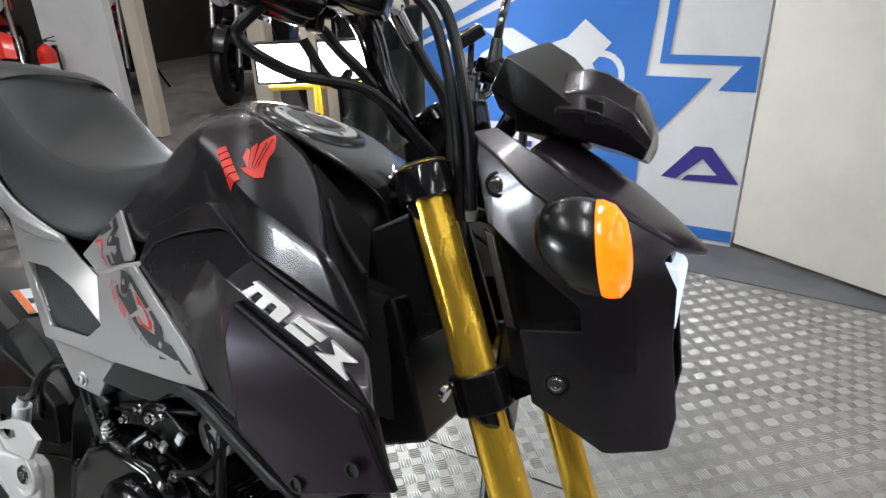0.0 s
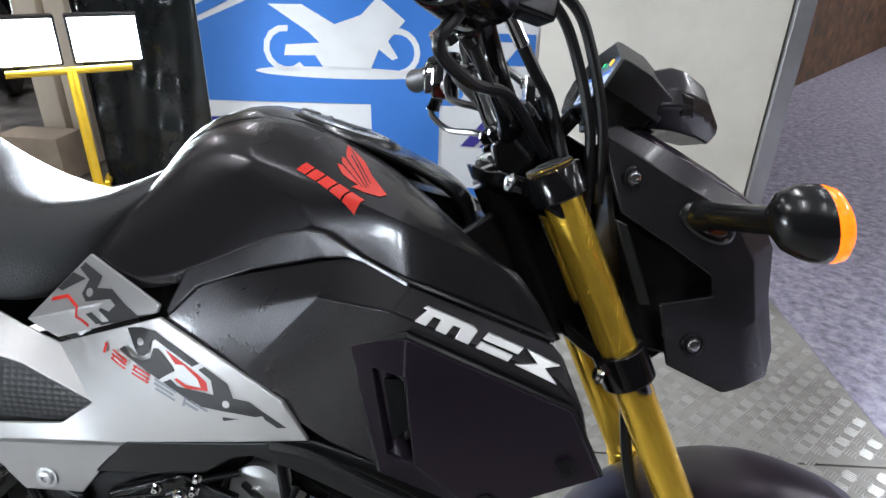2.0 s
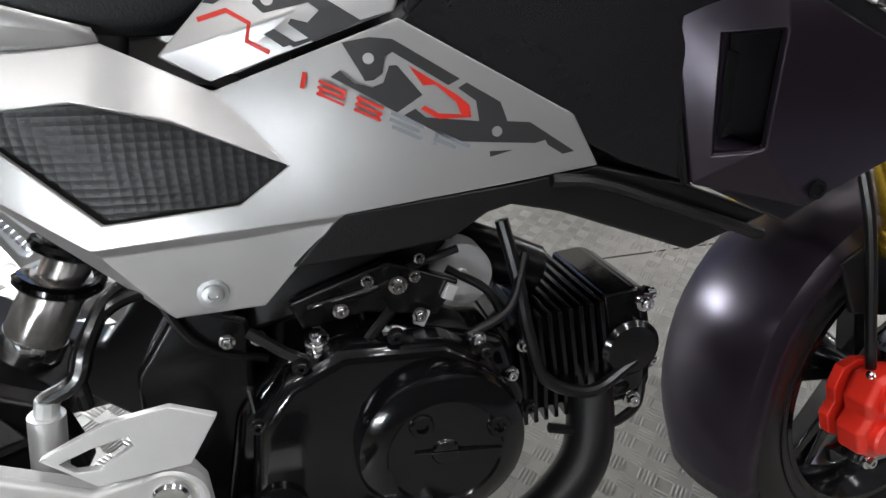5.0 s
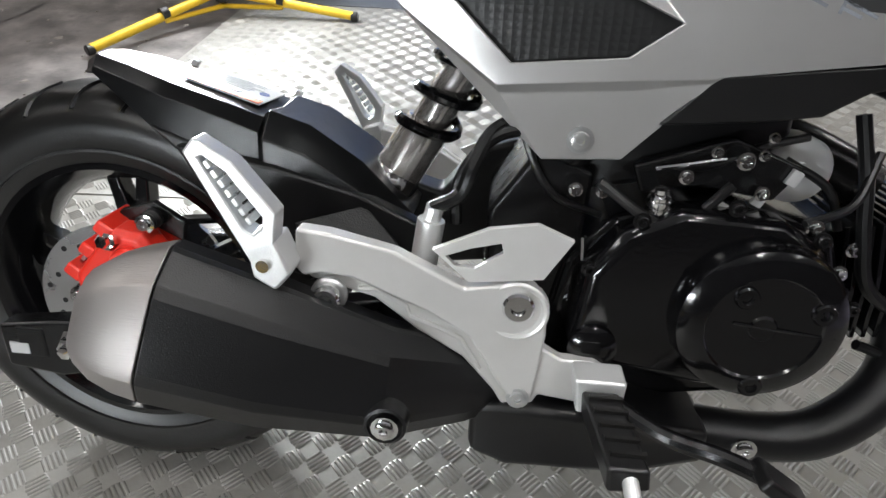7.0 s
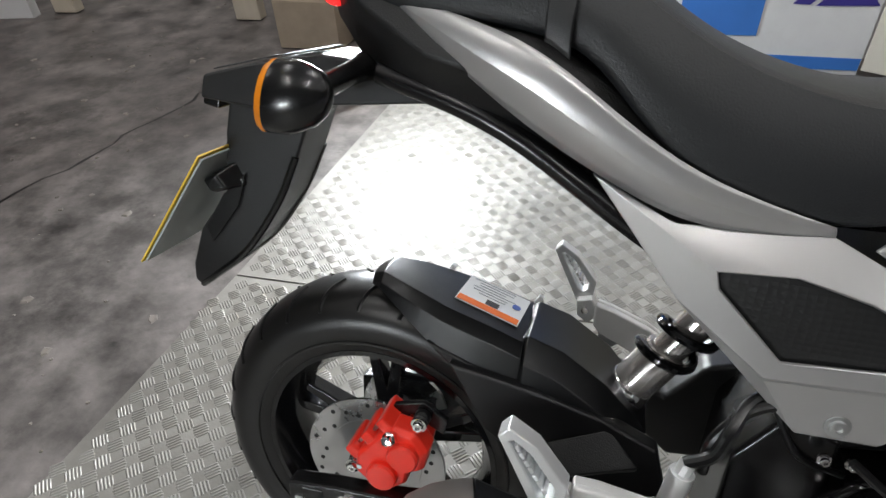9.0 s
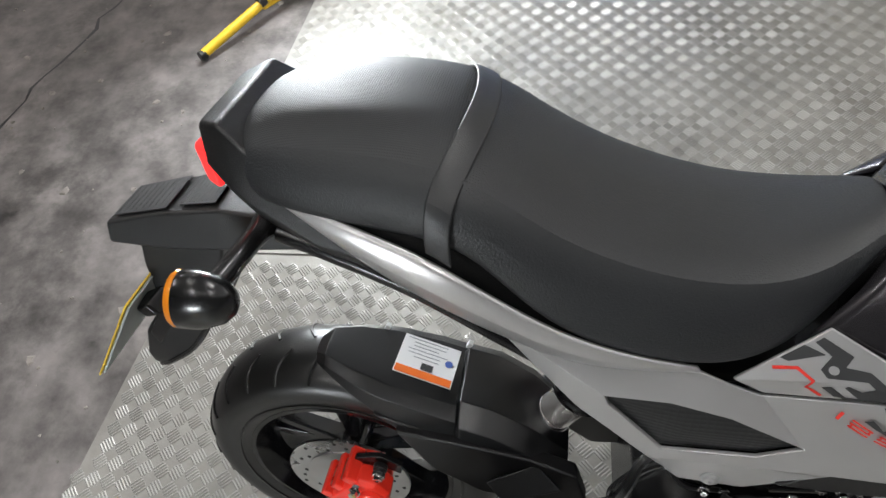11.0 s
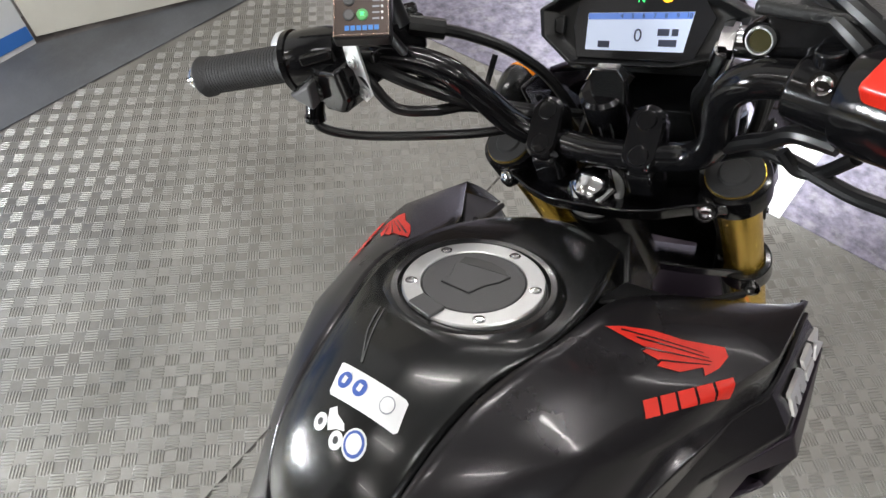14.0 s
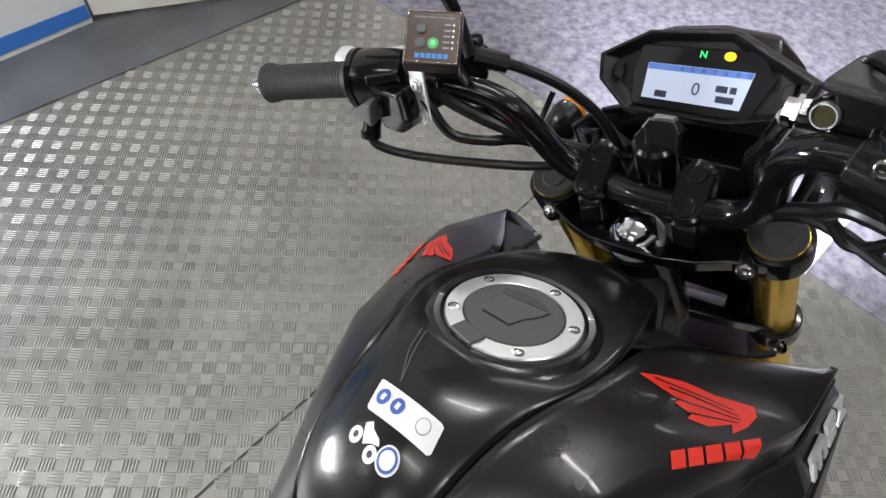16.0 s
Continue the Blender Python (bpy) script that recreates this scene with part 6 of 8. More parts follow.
BAR = [(0.905, 0.0, 0.834), (0.905, 0.050, 0.834), (0.897, 0.072, 0.846), (0.884, 0.092, 0.876), (0.873, 0.110, 0.899), (0.862, 0.140, 0.910), (0.842, 0.190, 0.914), (0.800, 0.265, 0.912), (0.7735, 0.3155, 0.9076)]
BAR = un(BAR)
BAR[0] = (BAR[0][0], 0.0, BAR[0][2])
RB = [(x, -y, z) for x, y, z in BAR[:0:-1]]
RB = [(0.776, -0.326, 0.940), (0.822, -0.245, 0.9315), (0.845, -0.185, 0.931)] + un([(0.8785, -0.132, 0.9375), (0.880, -0.114, 0.933), (0.884, -0.102, 0.922), (0.890, -0.0955, 0.905), (0.899, -0.0925, 0.880), (0.9095, -0.084, 0.857), (0.9135, -0.070, 0.844)]) + [(0.904, -0.050, 0.836)]
part("handlebar", tube(RB + BAR, 0.0112, 16), engine_black, bike, "gloss black tubular handlebar")
LG = [Vector(p) for p in un([(0.818, 0.235, 0.9135), (0.7745, 0.3140, 0.9077)])]
RG = [Vector((0.8285, -0.232, 0.931)), Vector((0.7775, -0.323, 0.9396))]
for s in (1, -1):
    g0, g1 = RG if s == 1 else LG
    d = (g1 - g0)
    L = d.length
    gr = part("grip", lathe(g0, d, [(0.0150, 0), (0.0165, 0.001), (0.0165, 0.004), (0.0154, 0.006), (0.0154, L - 0.014), (0.0174, L - 0.008), (0.0178, L - 0.003), (0.0160, L), (0.0120, L + 0.001)], 28), grip_rubber, bike, "black rubber heated grip")
    for k in range(26):
        part("grip_rib", lathe(g0 + d * (0.09 + 0.032 * k), d, [(0.0153, 0), (0.0157, 0.0005), (0.0157, 0.0020), (0.0153, 0.0025)], 24), grip_rubber, gr)
    part("bar_end", lathe(g1, d, [(0.0130, 0), (0.0130, 0.0030), (0.0110, 0.0065), (0.0070, 0.0080), (0.0062, 0.0120), (0.0, 0.0130)], 18), chrome, gr)
    sw0 = Vector((0.872, -s * 0.175, 0.922))
    sw = part("switch_pod", lathe(sw0, d, [(0.017, 0), (0.021, 0.003), (0.0225, 0.02), (0.0225, 0.046), (0.0205, 0.052), (0.017, 0.054)], 24) if s == 1 else lathe(sw0, d, [(0.0135, 0), (0.0150, 0.002), (0.0150, 0.016), (0.0135, 0.018)], 24), engine_black, bike, "black handlebar switch pod", bevel=0.003)
    if s == -1:
        ax_l = (g1 - g0).normalized()
        pod0 = g0 - ax_l * 0.052
        part("pod_shell", lathe(pod0, ax_l, [(0.016, 0), (0.0215, 0.003), (0.0235, 0.012), (0.0245, 0.030), (0.0245, 0.044), (0.0225, 0.050), (0.0165, 0.053)], 32), engine_black, sw, "gloss black switch housing")
        part("pod_lobe", loft([[pod0 + ax_l * a + Vector((-0.014 * k * math.cos(t) - 0.010, 0, -0.020 * k * math.sin(t) - 0.016)) for t in np.linspace(0, 2 * math.pi, 17)[:-1]] for a, k in ((0.004, 0.75), (0.010, 1.0), (0.034, 1.0), (0.042, 0.7))]), engine_black, sw, "gloss black switch lobe", bevel=0.002)
        part("pod_collar", lathe(pod0 + ax_l * 0.044, ax_l, [(0.0235, 0), (0.0258, 0.001), (0.0258, 0.006), (0.0235, 0.007)], 32, True), engine_black, sw)
    # lever with ball end
    LEV = {1: ((0.915, 0.150, 0.934), (0.916, 0.175, 0.936), (0.905, 0.250, 0.934), (0.884, 0.318, 0.930)), -1: ((0.915, 0.150, 0.930), (0.918, 0.175, 0.930), (0.914, 0.240, 0.922), (0.901, 0.292, 0.915))}
    lx, ly, lz = LEV[s][3]
    part("lever_perch", box((0.897, -s * 0.158, 0.929), (0.045, 0.026, 0.030), (0, 10, s * 20)), engine_black, bike, bevel=0.004)
    part("lever", merge(loft([[(x + a, -s * y, z + b) for a, b in ((-0.006, -0.006), (0.006, -0.006), (0.006, 0.006), (-0.006, 0.006))] for x, y, z in LEV[s]])), alu, bike, "polished alloy lever", bevel=0.003)
    part("lever_ball", lathe((lx, -s * ly, lz), (-0.3, -s, 0), [(0.005, -0.004), (0.0100, 0.000), (0.0132, 0.008), (0.0120, 0.015), (0.007, 0.021), (0.0, 0.0228)], 24), alu, bike)
    part("lever_pivot", lathe((0.914, -s * 0.152, 0.940), (0, 0, 1), [(0.007, 0), (0.007, 0.006), (0.0, 0.0065)], 6), chrome, bike)
    # mirror
    part("mirror_stem", tube(mir([(0.898, -0.152, 0.944), (0.897, -0.155, 0.975), (0.893, -0.172, 1.000), (0.880, -0.215, 1.032), (0.879, -0.248, 1.058), (0.879, -0.266, 1.080)], s), 0.0056, 10), engine_black, bike, "black mirror stem")
    part("mirror_boot", cyl((0.898, -s * 0.152, 0.938), (0.897, -s * 0.154, 0.968), 0.0095, 0.0075, n=16), cable_black, bike)
    mc = Vector((0.878, -s * 0.283, 1.104))
    mm = Matrix.Translation(mc) @ pose(0, 0, 0, 0, -8, s * 14) @ pose(0, 0, 0, s * -20, 0, 0)
    mir_b = part("mirror", loft([[mm @ Vector((x, 0.050 * math.cos(a) * k, 0.034 * math.sin(a) * k)) for a in np.linspace(0, 2 * math.pi, 33)[:-1]] for x, k in ((-0.008, 0.93), (-0.006, 1.0), (0.004, 0.97), (0.012, 0.72), (0.016, 0.3))]), texture_black, bike, "black oval mirror shell")
    part("mirror_glass", loft([[mm @ Vector((x, 0.050 * math.cos(a) * 0.9, 0.034 * math.sin(a) * 0.9)) for a in np.linspace(0, 2 * math.pi, 33)[:-1]] for x in (-0.0095, -0.0075)]), mat("mirror_silver", (0.9, 0.9, 0.9), 0.02, 1.0, var=0.0) if s == 1 else bpy.data.materials["mirror_silver"], mir_b)
part("horn_switch", prism([(0.801, 0.233, 0.891), (0.801, 0.197, 0.909), (0.801, 0.202, 0.883), (0.801, 0.220, 0.887)], (0.020, 0.004, 0.004)), grey_plastic, bike, "grey turn signal switch", bevel=0.003)
part("cable_outlet", merge(cyl((0.822, 0.220, 0.890), (0.812, 0.222, 0.866), 0.0085, n=16, chamfer=0.0015), lathe((0.8125, 0.222, 0.868), (-0.2, 0.02, -1), [(0.0095, 0), (0.0095, 0.005), (0.006, 0.006), (0.0, 0.006)], 16)), engine_black, bike, "black rubber cable outlet")
part("switch_lobe", loft([[(x, 0.190 + (y - 0.190) * k, 0.893 + (z - 0.893) * k) for y, z in ((0.204, 0.917), (0.172, 0.920), (0.168, 0.893), (0.180, 0.877), (0.203, 0.876), (0.209, 0.893))] for x, k in ((0.813, 0.86), (0.818, 1.0), (0.848, 1.0))]), engine_black, bike, "gloss black switch lobe", bevel=0.003)
part("light_switch", box((0.842, 0.196, 0.938), (0.014, 0.026, 0.008), (0, 10, 35)), frame_black, bike, bevel=0.002)
part("kill_switch", box((0.829, -0.187, 0.951), (0.028, 0.030, 0.014), (0, -25, -30)), red_paint, bike, "red engine stop switch", bevel=0.003)
part("housing_screw", lathe((0.838, -0.196, 0.8985), (-0.3, 0.1, -1), [(0.0055, 0), (0.0055, 0.003), (0.003, 0.003), (0.0025, 0.0015), (0.0, 0.0015)], 14), chrome, bike)
part("throttle_housing", lathe((0.858, -0.168, 0.926), (-0.49, -0.87, 0.08), [(0.022, 0), (0.0285, 0.003), (0.0295, 0.010), (0.0295, 0.056), (0.0275, 0.060), (0.022, 0.062)], 32), engine_black, bike, bevel=0.002)

# heated grip controller on its bracket
bronze_rim = mat("bronze_rim", (0.34, 0.25, 0.21), 0.22, 0.8)
ax_r, ax_d = Vector((0.0252, -0.0318, -0.0059)).normalized(), Vector((-0.0318, -0.0169, -0.0258))
ax_d = (ax_d - ax_r * ax_d.dot(ax_r)).normalized()
cn = ax_d.cross(ax_r).normalized()
if cn.z < 0:
    cn = -cn
CMx = Matrix((ax_r, -ax_d, cn)).transposed().to_4x4()
CMx.translation = (0.8366, 0.1466, 0.9623)
ctrl = part("heat_controller", box((0, 0, -0.007), (0.046, 0.046, 0.014)), cable_black, bike, "square heated grip controller with buttons", bevel=0.0025)
ctrl.matrix_basis = CMx @ Matrix.Diagonal((0.93, 0.97, 1.0, 1.0))
part("controller_face", box((0, 0, 0.0003), (0.041, 0.041, 0.0012)), mat("bronze_face", (0.10, 0.075, 0.065), 0.18, 0.3), ctrl, "glossy bronze face plate")
for x, y, w, h in ((0, 0.0212, 0.0440, 0.0011), (0, -0.0212, 0.0440, 0.0011), (0.0212, 0, 0.0011, 0.0440), (-0.0212, 0, 0.0011, 0.0440)):
    part("controller_bezel", box((x, y, 0.0006), (w, h, 0.0022)), bronze_rim, ctrl, bevel=0.0005)
for y in (0.0065, -0.0055):
    part("button", lathe((-0.0095, y, 0.0008), (0, 0, 1), [(0.0045, 0), (0.0045, 0.0012), (0.0036, 0.0018), (0.0, 0.0018)], 20), grey_plastic, ctrl)
part("status_led", lathe((0.0010, -0.0055, 0.0008), (0, 0, 1), [(0.0045, 0), (0.0045, 0.0012), (0.0036, 0.0018), (0.0, 0.0018)], 18), mat("dim_green_button", (0.10, 0.36, 0.12), 0.35, emit=(0.1, 0.8, 0.2), strength=0.12), ctrl, "dimly lit green button")
part("status_mark", box((0.0010, -0.0055, 0.0026), (0.0026, 0.0030, 0.0004)), green_lit, ctrl, "lit green mark")
blue_print = mat("bright_blue_print", (0.05, 0.22, 0.62), 0.4)
for k in range(6):
    part("brand_block", box((-0.0110 + 0.0046 * k, -0.0158, 0.0011), (0.0036, 0.0038, 0.0004)), blue_print, ctrl)
for k in range(5):
    part("scale_bar", box((0.0115, 0.0105 - 0.0048 * k, 0.0011), (0.0055, 0.0012, 0.0004)), grey_decal, ctrl)
    part("scale_dot", lathe((0.0165, 0.0105 - 0.0048 * k, 0.0009), (0, 0, 1), [(0.0010, 0), (0.0010, 0.0005), (0, 0.0005)], 8), white_decal, ctrl)
words("controller_title", "Intelligent Heat Controller", 0.0031, Matrix.Translation((0, 0.0165, 0.0010)), grey_decal, ctrl, 0.0001)
brk = part("controller_bracket", prism([(0.830, 0.174, 0.940), (0.830, 0.158, 0.944), (0.830, 0.157, 0.912), (0.830, 0.155, 0.892), (0.830, 0.167, 0.883), (0.830, 0.173, 0.888), (0.830, 0.176, 0.917)], (0.003, 0.001, 0)), alu, bike, "bent alloy bracket", bevel=0.0006)
for y, z in ((0.167, 0.920), (0.164, 0.893)):
    bolt(Vector((0.8295, y, z)), (-1, 0, 0.1), 0.0042, 0.003, cap_silver, brk)
part("bracket_clamp", box((0.850, 0.163, 0.910), (0.026, 0.014, 0.026), (0, 8, 12)), engine_black, bike, bevel=0.003)

# brake reservoir on the right
part("brake_reservoir", box((0.9050, -0.148, 0.954), (0.040, 0.070, 0.026), (0, 4, -6)), engine_black, bike, "black front brake fluid reservoir", bevel=0.004)
lid = part("reservoir_lid", box((0.9020, -0.148, 0.9695), (0.044, 0.080, 0.008), (0, 4, -6)), texture_black, bike, "textured black reservoir lid", bevel=0.003)
for dx, dy in ((-0.015, -0.03), (0.015, 0.03)):
    bolt(Vector((0.902 + dx, -0.148 + dy, 0.9728)), (0, 0, 1), 0.003, 0.0012, engine_black, lid, "screw")
part("sight_boss", lathe((0.896, -0.1115, 0.9515), (-1, 0.10, 0.15), [(0.0098, -0.016), (0.0098, 0.006), (0.0090, 0.008), (0.0, 0.008)], 24), engine_black, bike)
part("sight_glass", lathe((0.8885, -0.1120, 0.9525), (-1, 0.10, 0.15), [(0.0078, -0.002), (0.0078, 0.003), (0.0073, 0.0038), (0.0066, 0.0038), (0.0062, 0.001), (0.0, 0.001)], 28), cap_silver, bike, "alloy ringed sight glass")
part("sight_window", lathe((0.8876, -0.1120, 0.9525), (-1, 0.10, 0.15), [(0.0061, 0), (0.0061, 0.0014), (0.0, 0.0016)], 24), mat("amber_fluid", (0.05, 0.045, 0.02), 0.06, coat=0.5), bike)
bj = part("banjo_bolt", merge(cyl((0.907, -0.112, 0.940), (0.9045, -0.094, 0.9405), 0.0090, n=20, chamfer=0.001), lathe((0.9045, -0.094, 0.9405), (-0.15, 1, 0.05), [(0.0105, 0), (0.0105, 0.003), (0.0075, 0.0032), (0.0075, 0.0085), (0.0, 0.0090)], 6)), chrome, bike, "chrome banjo bolt")
part("hose_ferrule", cyl((0.9045, -0.089, 0.936), (0.9190, -0.080, 0.912), 0.0068, n=16, chamfer=0.001), chrome, bj)
ca, cb = [Vector(p) for p in un([(0.876, -0.137, 0.9375), (0.868, -0.166, 0.937)])]
part("master_clamp", merge(cyl(ca, cb, 0.0185, n=24, chamfer=0.002), cyl(ca.lerp(cb, 0.45) + Vector((0.0, 0, -0.030)), ca.lerp(cb, 0.45) + Vector((0.0, 0, 0.024)), 0.0075, n=14), box(ca.lerp(cb, 0.5) + Vector((0.016, 0, 0.002)), (0.030, 0.026, 0.030), (0, 0, 0))), engine_black, bike, "black brake lever clamp", bevel=0.0015)
bolt(ca.lerp(cb, 0.45) + Vector((-0.014, 0, 0.013)), (-1, 0, 0.3), 0.0045, 0.004, chrome, bike)
part("ignition_lock", merge(cyl((0.955, 0.0, 0.80), (0.932, 0.0, 0.872), 0.019, n=20, chamfer=0.003)), engine_black, bike, "black ignition lock")
ky = part("ignition_key", loft([[(0.930 + dx, -0.006 + y, z) for y, z in ((-0.013, 0.862), (0.013, 0.862), (0.014, 0.884), (0.009, 0.893), (-0.009, 0.893), (-0.014, 0.884))] for dx in (-0.005, 0.005)]), gloss_black, bike, "black headed ignition key", bevel=0.002)
part("key_rim", tube([(0.9245, -0.019, 0.884), (0.9245, -0.015, 0.8925), (0.9245, 0.003, 0.8925), (0.9245, 0.008, 0.884)], 0.0013, 8, 2, False), chrome, ky)

# cables and hoses
for pts, r, nm in (
    ([(0.812, 0.222, 0.872), (0.812, 0.216, 0.856), (0.838, 0.190, 0.838), (0.880, 0.110, 0.835), (0.930, 0.055, 0.825), (0.96, 0.03, 0.78)], 0.0042, "clutch_cable"),
    ([(0.872, 0.165, 0.930), (0.904, 0.135, 0.915), (0.934, 0.112, 0.892), (0.952, 0.095, 0.871), (0.964, 0.078, 0.847), (0.975, 0.055, 0.80), (0.985, 0.04, 0.75)], 0.0048, "clutch_hose"),
    ([(0.884, 0.154, 0.926), (0.904, 0.135, 0.915)], 0.0085, "hose_sleeve"),
    ([(0.9150, -0.0825, 0.9185), (0.930, -0.072, 0.894), (0.948, -0.060, 0.864), (0.968, -0.066, 0.800), (1.00, -0.075, 0.70)], 0.0060, "brake_hose"),
    ([(0.872, -0.190, 0.955), (0.887, -0.150, 0.976), (0.912, -0.125, 0.978), (0.945, -0.110, 0.952), (0.968, -0.102, 0.925), (0.990, -0.095, 0.850), (0.995, -0.080, 0.78)], 0.0048, "throttle_cable"),
    ([(0.868, -0.185, 0.945), (0.881, -0.150, 0.968), (0.905, -0.125, 0.970), (0.938, -0.108, 0.944), (0.958, -0.100, 0.915), (0.980, -0.094, 0.845), (0.985, -0.080, 0.77)], 0.0048, "throttle_cable"),
    ([(0.872, -0.205, 0.918), (0.858, -0.215, 0.892), (0.880, -0.180, 0.872), (0.910, -0.120, 0.866), (0.945, -0.070, 0.82)], 0.0048, "switch_cable"),
    ([(0.898, -0.100, 0.872), (0.889, -0.115, 0.886), (0.880, -0.128, 0.897), (0.868, -0.143, 0.913), (0.862, -0.165, 0.915)], 0.0052, "switch_cable"),
    ([(0.895, -0.132, 0.880), (0.895, -0.143, 0.869), (0.892, -0.156, 0.874), (0.880, -0.172, 0.898)], 0.0042, "switch_cable"),
    ([(0.838, 0.168, 0.915), (0.843, 0.155, 0.909), (0.852, 0.130, 0.896), (0.873, 0.105, 0.876), (0.897, 0.080, 0.856), (0.930, 0.050, 0.835)], 0.0058, "switch_cable"),
    ([(0.836, 0.172, 0.910), (0.834, 0.160, 0.902), (0.840, 0.145, 0.877), (0.857, 0.120, 0.870), (0.883, 0.100, 0.863), (0.920, 0.060, 0.838)], 0.0046, "switch_cable"),
    ([(0.848, 0.150, 0.955), (0.856, 0.140, 0.925), (0.872, 0.120, 0.880), (0.915, 0.070, 0.850), (0.95, 0.04, 0.83)], 0.0038, "controller_cable"),
    ([(1.00, -0.075, 0.70), (1.035, -0.07, 0.62), (1.045, -0.085, 0.54), (1.06, -0.10, 0.47), (1.085, -0.105, 0.36), (1.11, -0.10, 0.29)], 0.0055, "brake_hose"),
    ([(0.98, 0.0, 0.86), (0.96, 0.02, 0.83), (0.95, 0.03, 0.80)], 0.009, "meter_cable"),
):
    part(nm, tube(pts, r, 10), cable_black, bike)
part("cable_tie", box((0.921, 0.112, 0.864), (0.003, 0.004, 0.044), (8, 30, 0)), cable_black, bike)

# instrument cluster
MC = Matrix((Vector((0, 1, 0)), Vector((0.456, 0, 0.89)), Vector((-0.89, 0, 0.456)))).transposed().to_4x4()
MC.translation = STRAIGHT @ Vector((1.005, 0.014, 0.882))
OUT = [(0.086, 0.016), (0.045, 0.0390), (-0.025, 0.0440), (-0.092, 0.012), (-0.082, -0.016), (-0.037, -0.028), (0.027, -0.0285), (0.055, -0.0285), (0.083, -0.006)]
met = empty("instrument_cluster")
met.parent = bike
met["label"] = "black digital instrument cluster, lit"


def mring(z, k):
    return [MC @ Vector(((x - 0.004) * k + 0.004, y * k, z)) for x, y in OUT]


part("cluster_body", loft([mring(0.008, 0.80), mring(0.010, 0.84), mring(0.019, 0.93), mring(0.017, 0.985), mring(0.012, 1.0), mring(-0.012, 1.0), mring(-0.045, 0.80), mring(-0.060, 0.5)]), texture_black, met, "textured black cluster housing", bevel=0.003)
FACE = [(0.0500, 0.0270), (-0.0450, 0.0305), (-0.0600, 0.0100), (-0.0465, -0.0235), (0.0500, -0.0225), (0.0545, 0.0030)]
part("cluster_face", prism([MC @ Vector((x, y, 0.0095)) for x, y in FACE], MC.to_3x3() @ Vector((0, 0, 0.002))), glass_dark, met, "dark glossy display window", bevel=0.001)
LCD = [(0.0415, 0.0130), (-0.0437, 0.0143), (-0.0389, -0.0155), (0.0420, -0.0158)]
part("display", prism([MC @ Vector((x, y, 0.0118)) for x, y in LCD], MC.to_3x3() @ Vector((0, 0, 0.0004))), lcd, met, "lit pale blue display")
part("display_band", prism([MC @ Vector((x, y, 0.0123)) for x, y in ((0.0412, 0.0128), (-0.0434, 0.0141), (-0.0425, 0.0092), (0.0410, 0.0080))], MC.to_3x3() @ Vector((0, 0, 0.0003))), mat("display_blue", (0.10, 0.20, 0.55), 0.2, emit=(0.2, 0.35, 0.9), strength=0.35), met)


def mtext(txt, size, x, y, material, z=0.0128):
    m = MC @ Matrix.Translation((x, y, z)) @ Matrix.Diagonal((-1, 1, 1, 1))
    ob = words("display_text", txt, size, m, material, met, 0.00008)
    return ob


for k, tx in enumerate(("4", "5", "6", "7", "8", "9", "10")):
    mtext(tx, 0.0046, 0.0125 - 0.0088 * k, 0.0108 + 0.0001 * k, lcd_ink)
mtext("0", 0.014, -0.0020, -0.0040, lcd_ink)
mtext("N", 0.0078, -0.0018, 0.0235, green_lit)
part("warning_lamp", prism([MC @ Vector((-0.0222 + 0.0046 * math.cos(a), 0.0243 + 0.0036 * math.sin(a), 0.0117)) for a in np.linspace(0, 2 * math.pi, 13)[:-1]], MC.to_3x3() @ Vector((0, 0, 0.0003))), amber_led, met, "lit amber warning lamp")
for x, y, w in ((-0.022, -0.001, 0.009), (-0.026, -0.009, 0.014), (-0.031, -0.001, 0.005), (0.026, -0.011, 0.010)):
    part("display_segment", prism([MC @ Vector((x + a * w / 2, y + b * 0.0026, 0.0123)) for a, b in ((-1, -1), (1, -1), (1, 1), (-1, 1))], MC.to_3x3() @ Vector((0, 0, 0.0003))), lcd_ink, met)
for x, y in ((0.0665, 0.0030), (-0.0700, 0.0020)):
    part("cluster_button", prism([MC @ Vector((x + a * 0.0045, y + b * 0.0085, 0.009)) for a, b in ((-1, -1), (1, -0.7), (1, 0.7), (-1, 1))], MC.to_3x3() @ Vector((0, 0, 0.005))), texture_black, met, bevel=0.002)

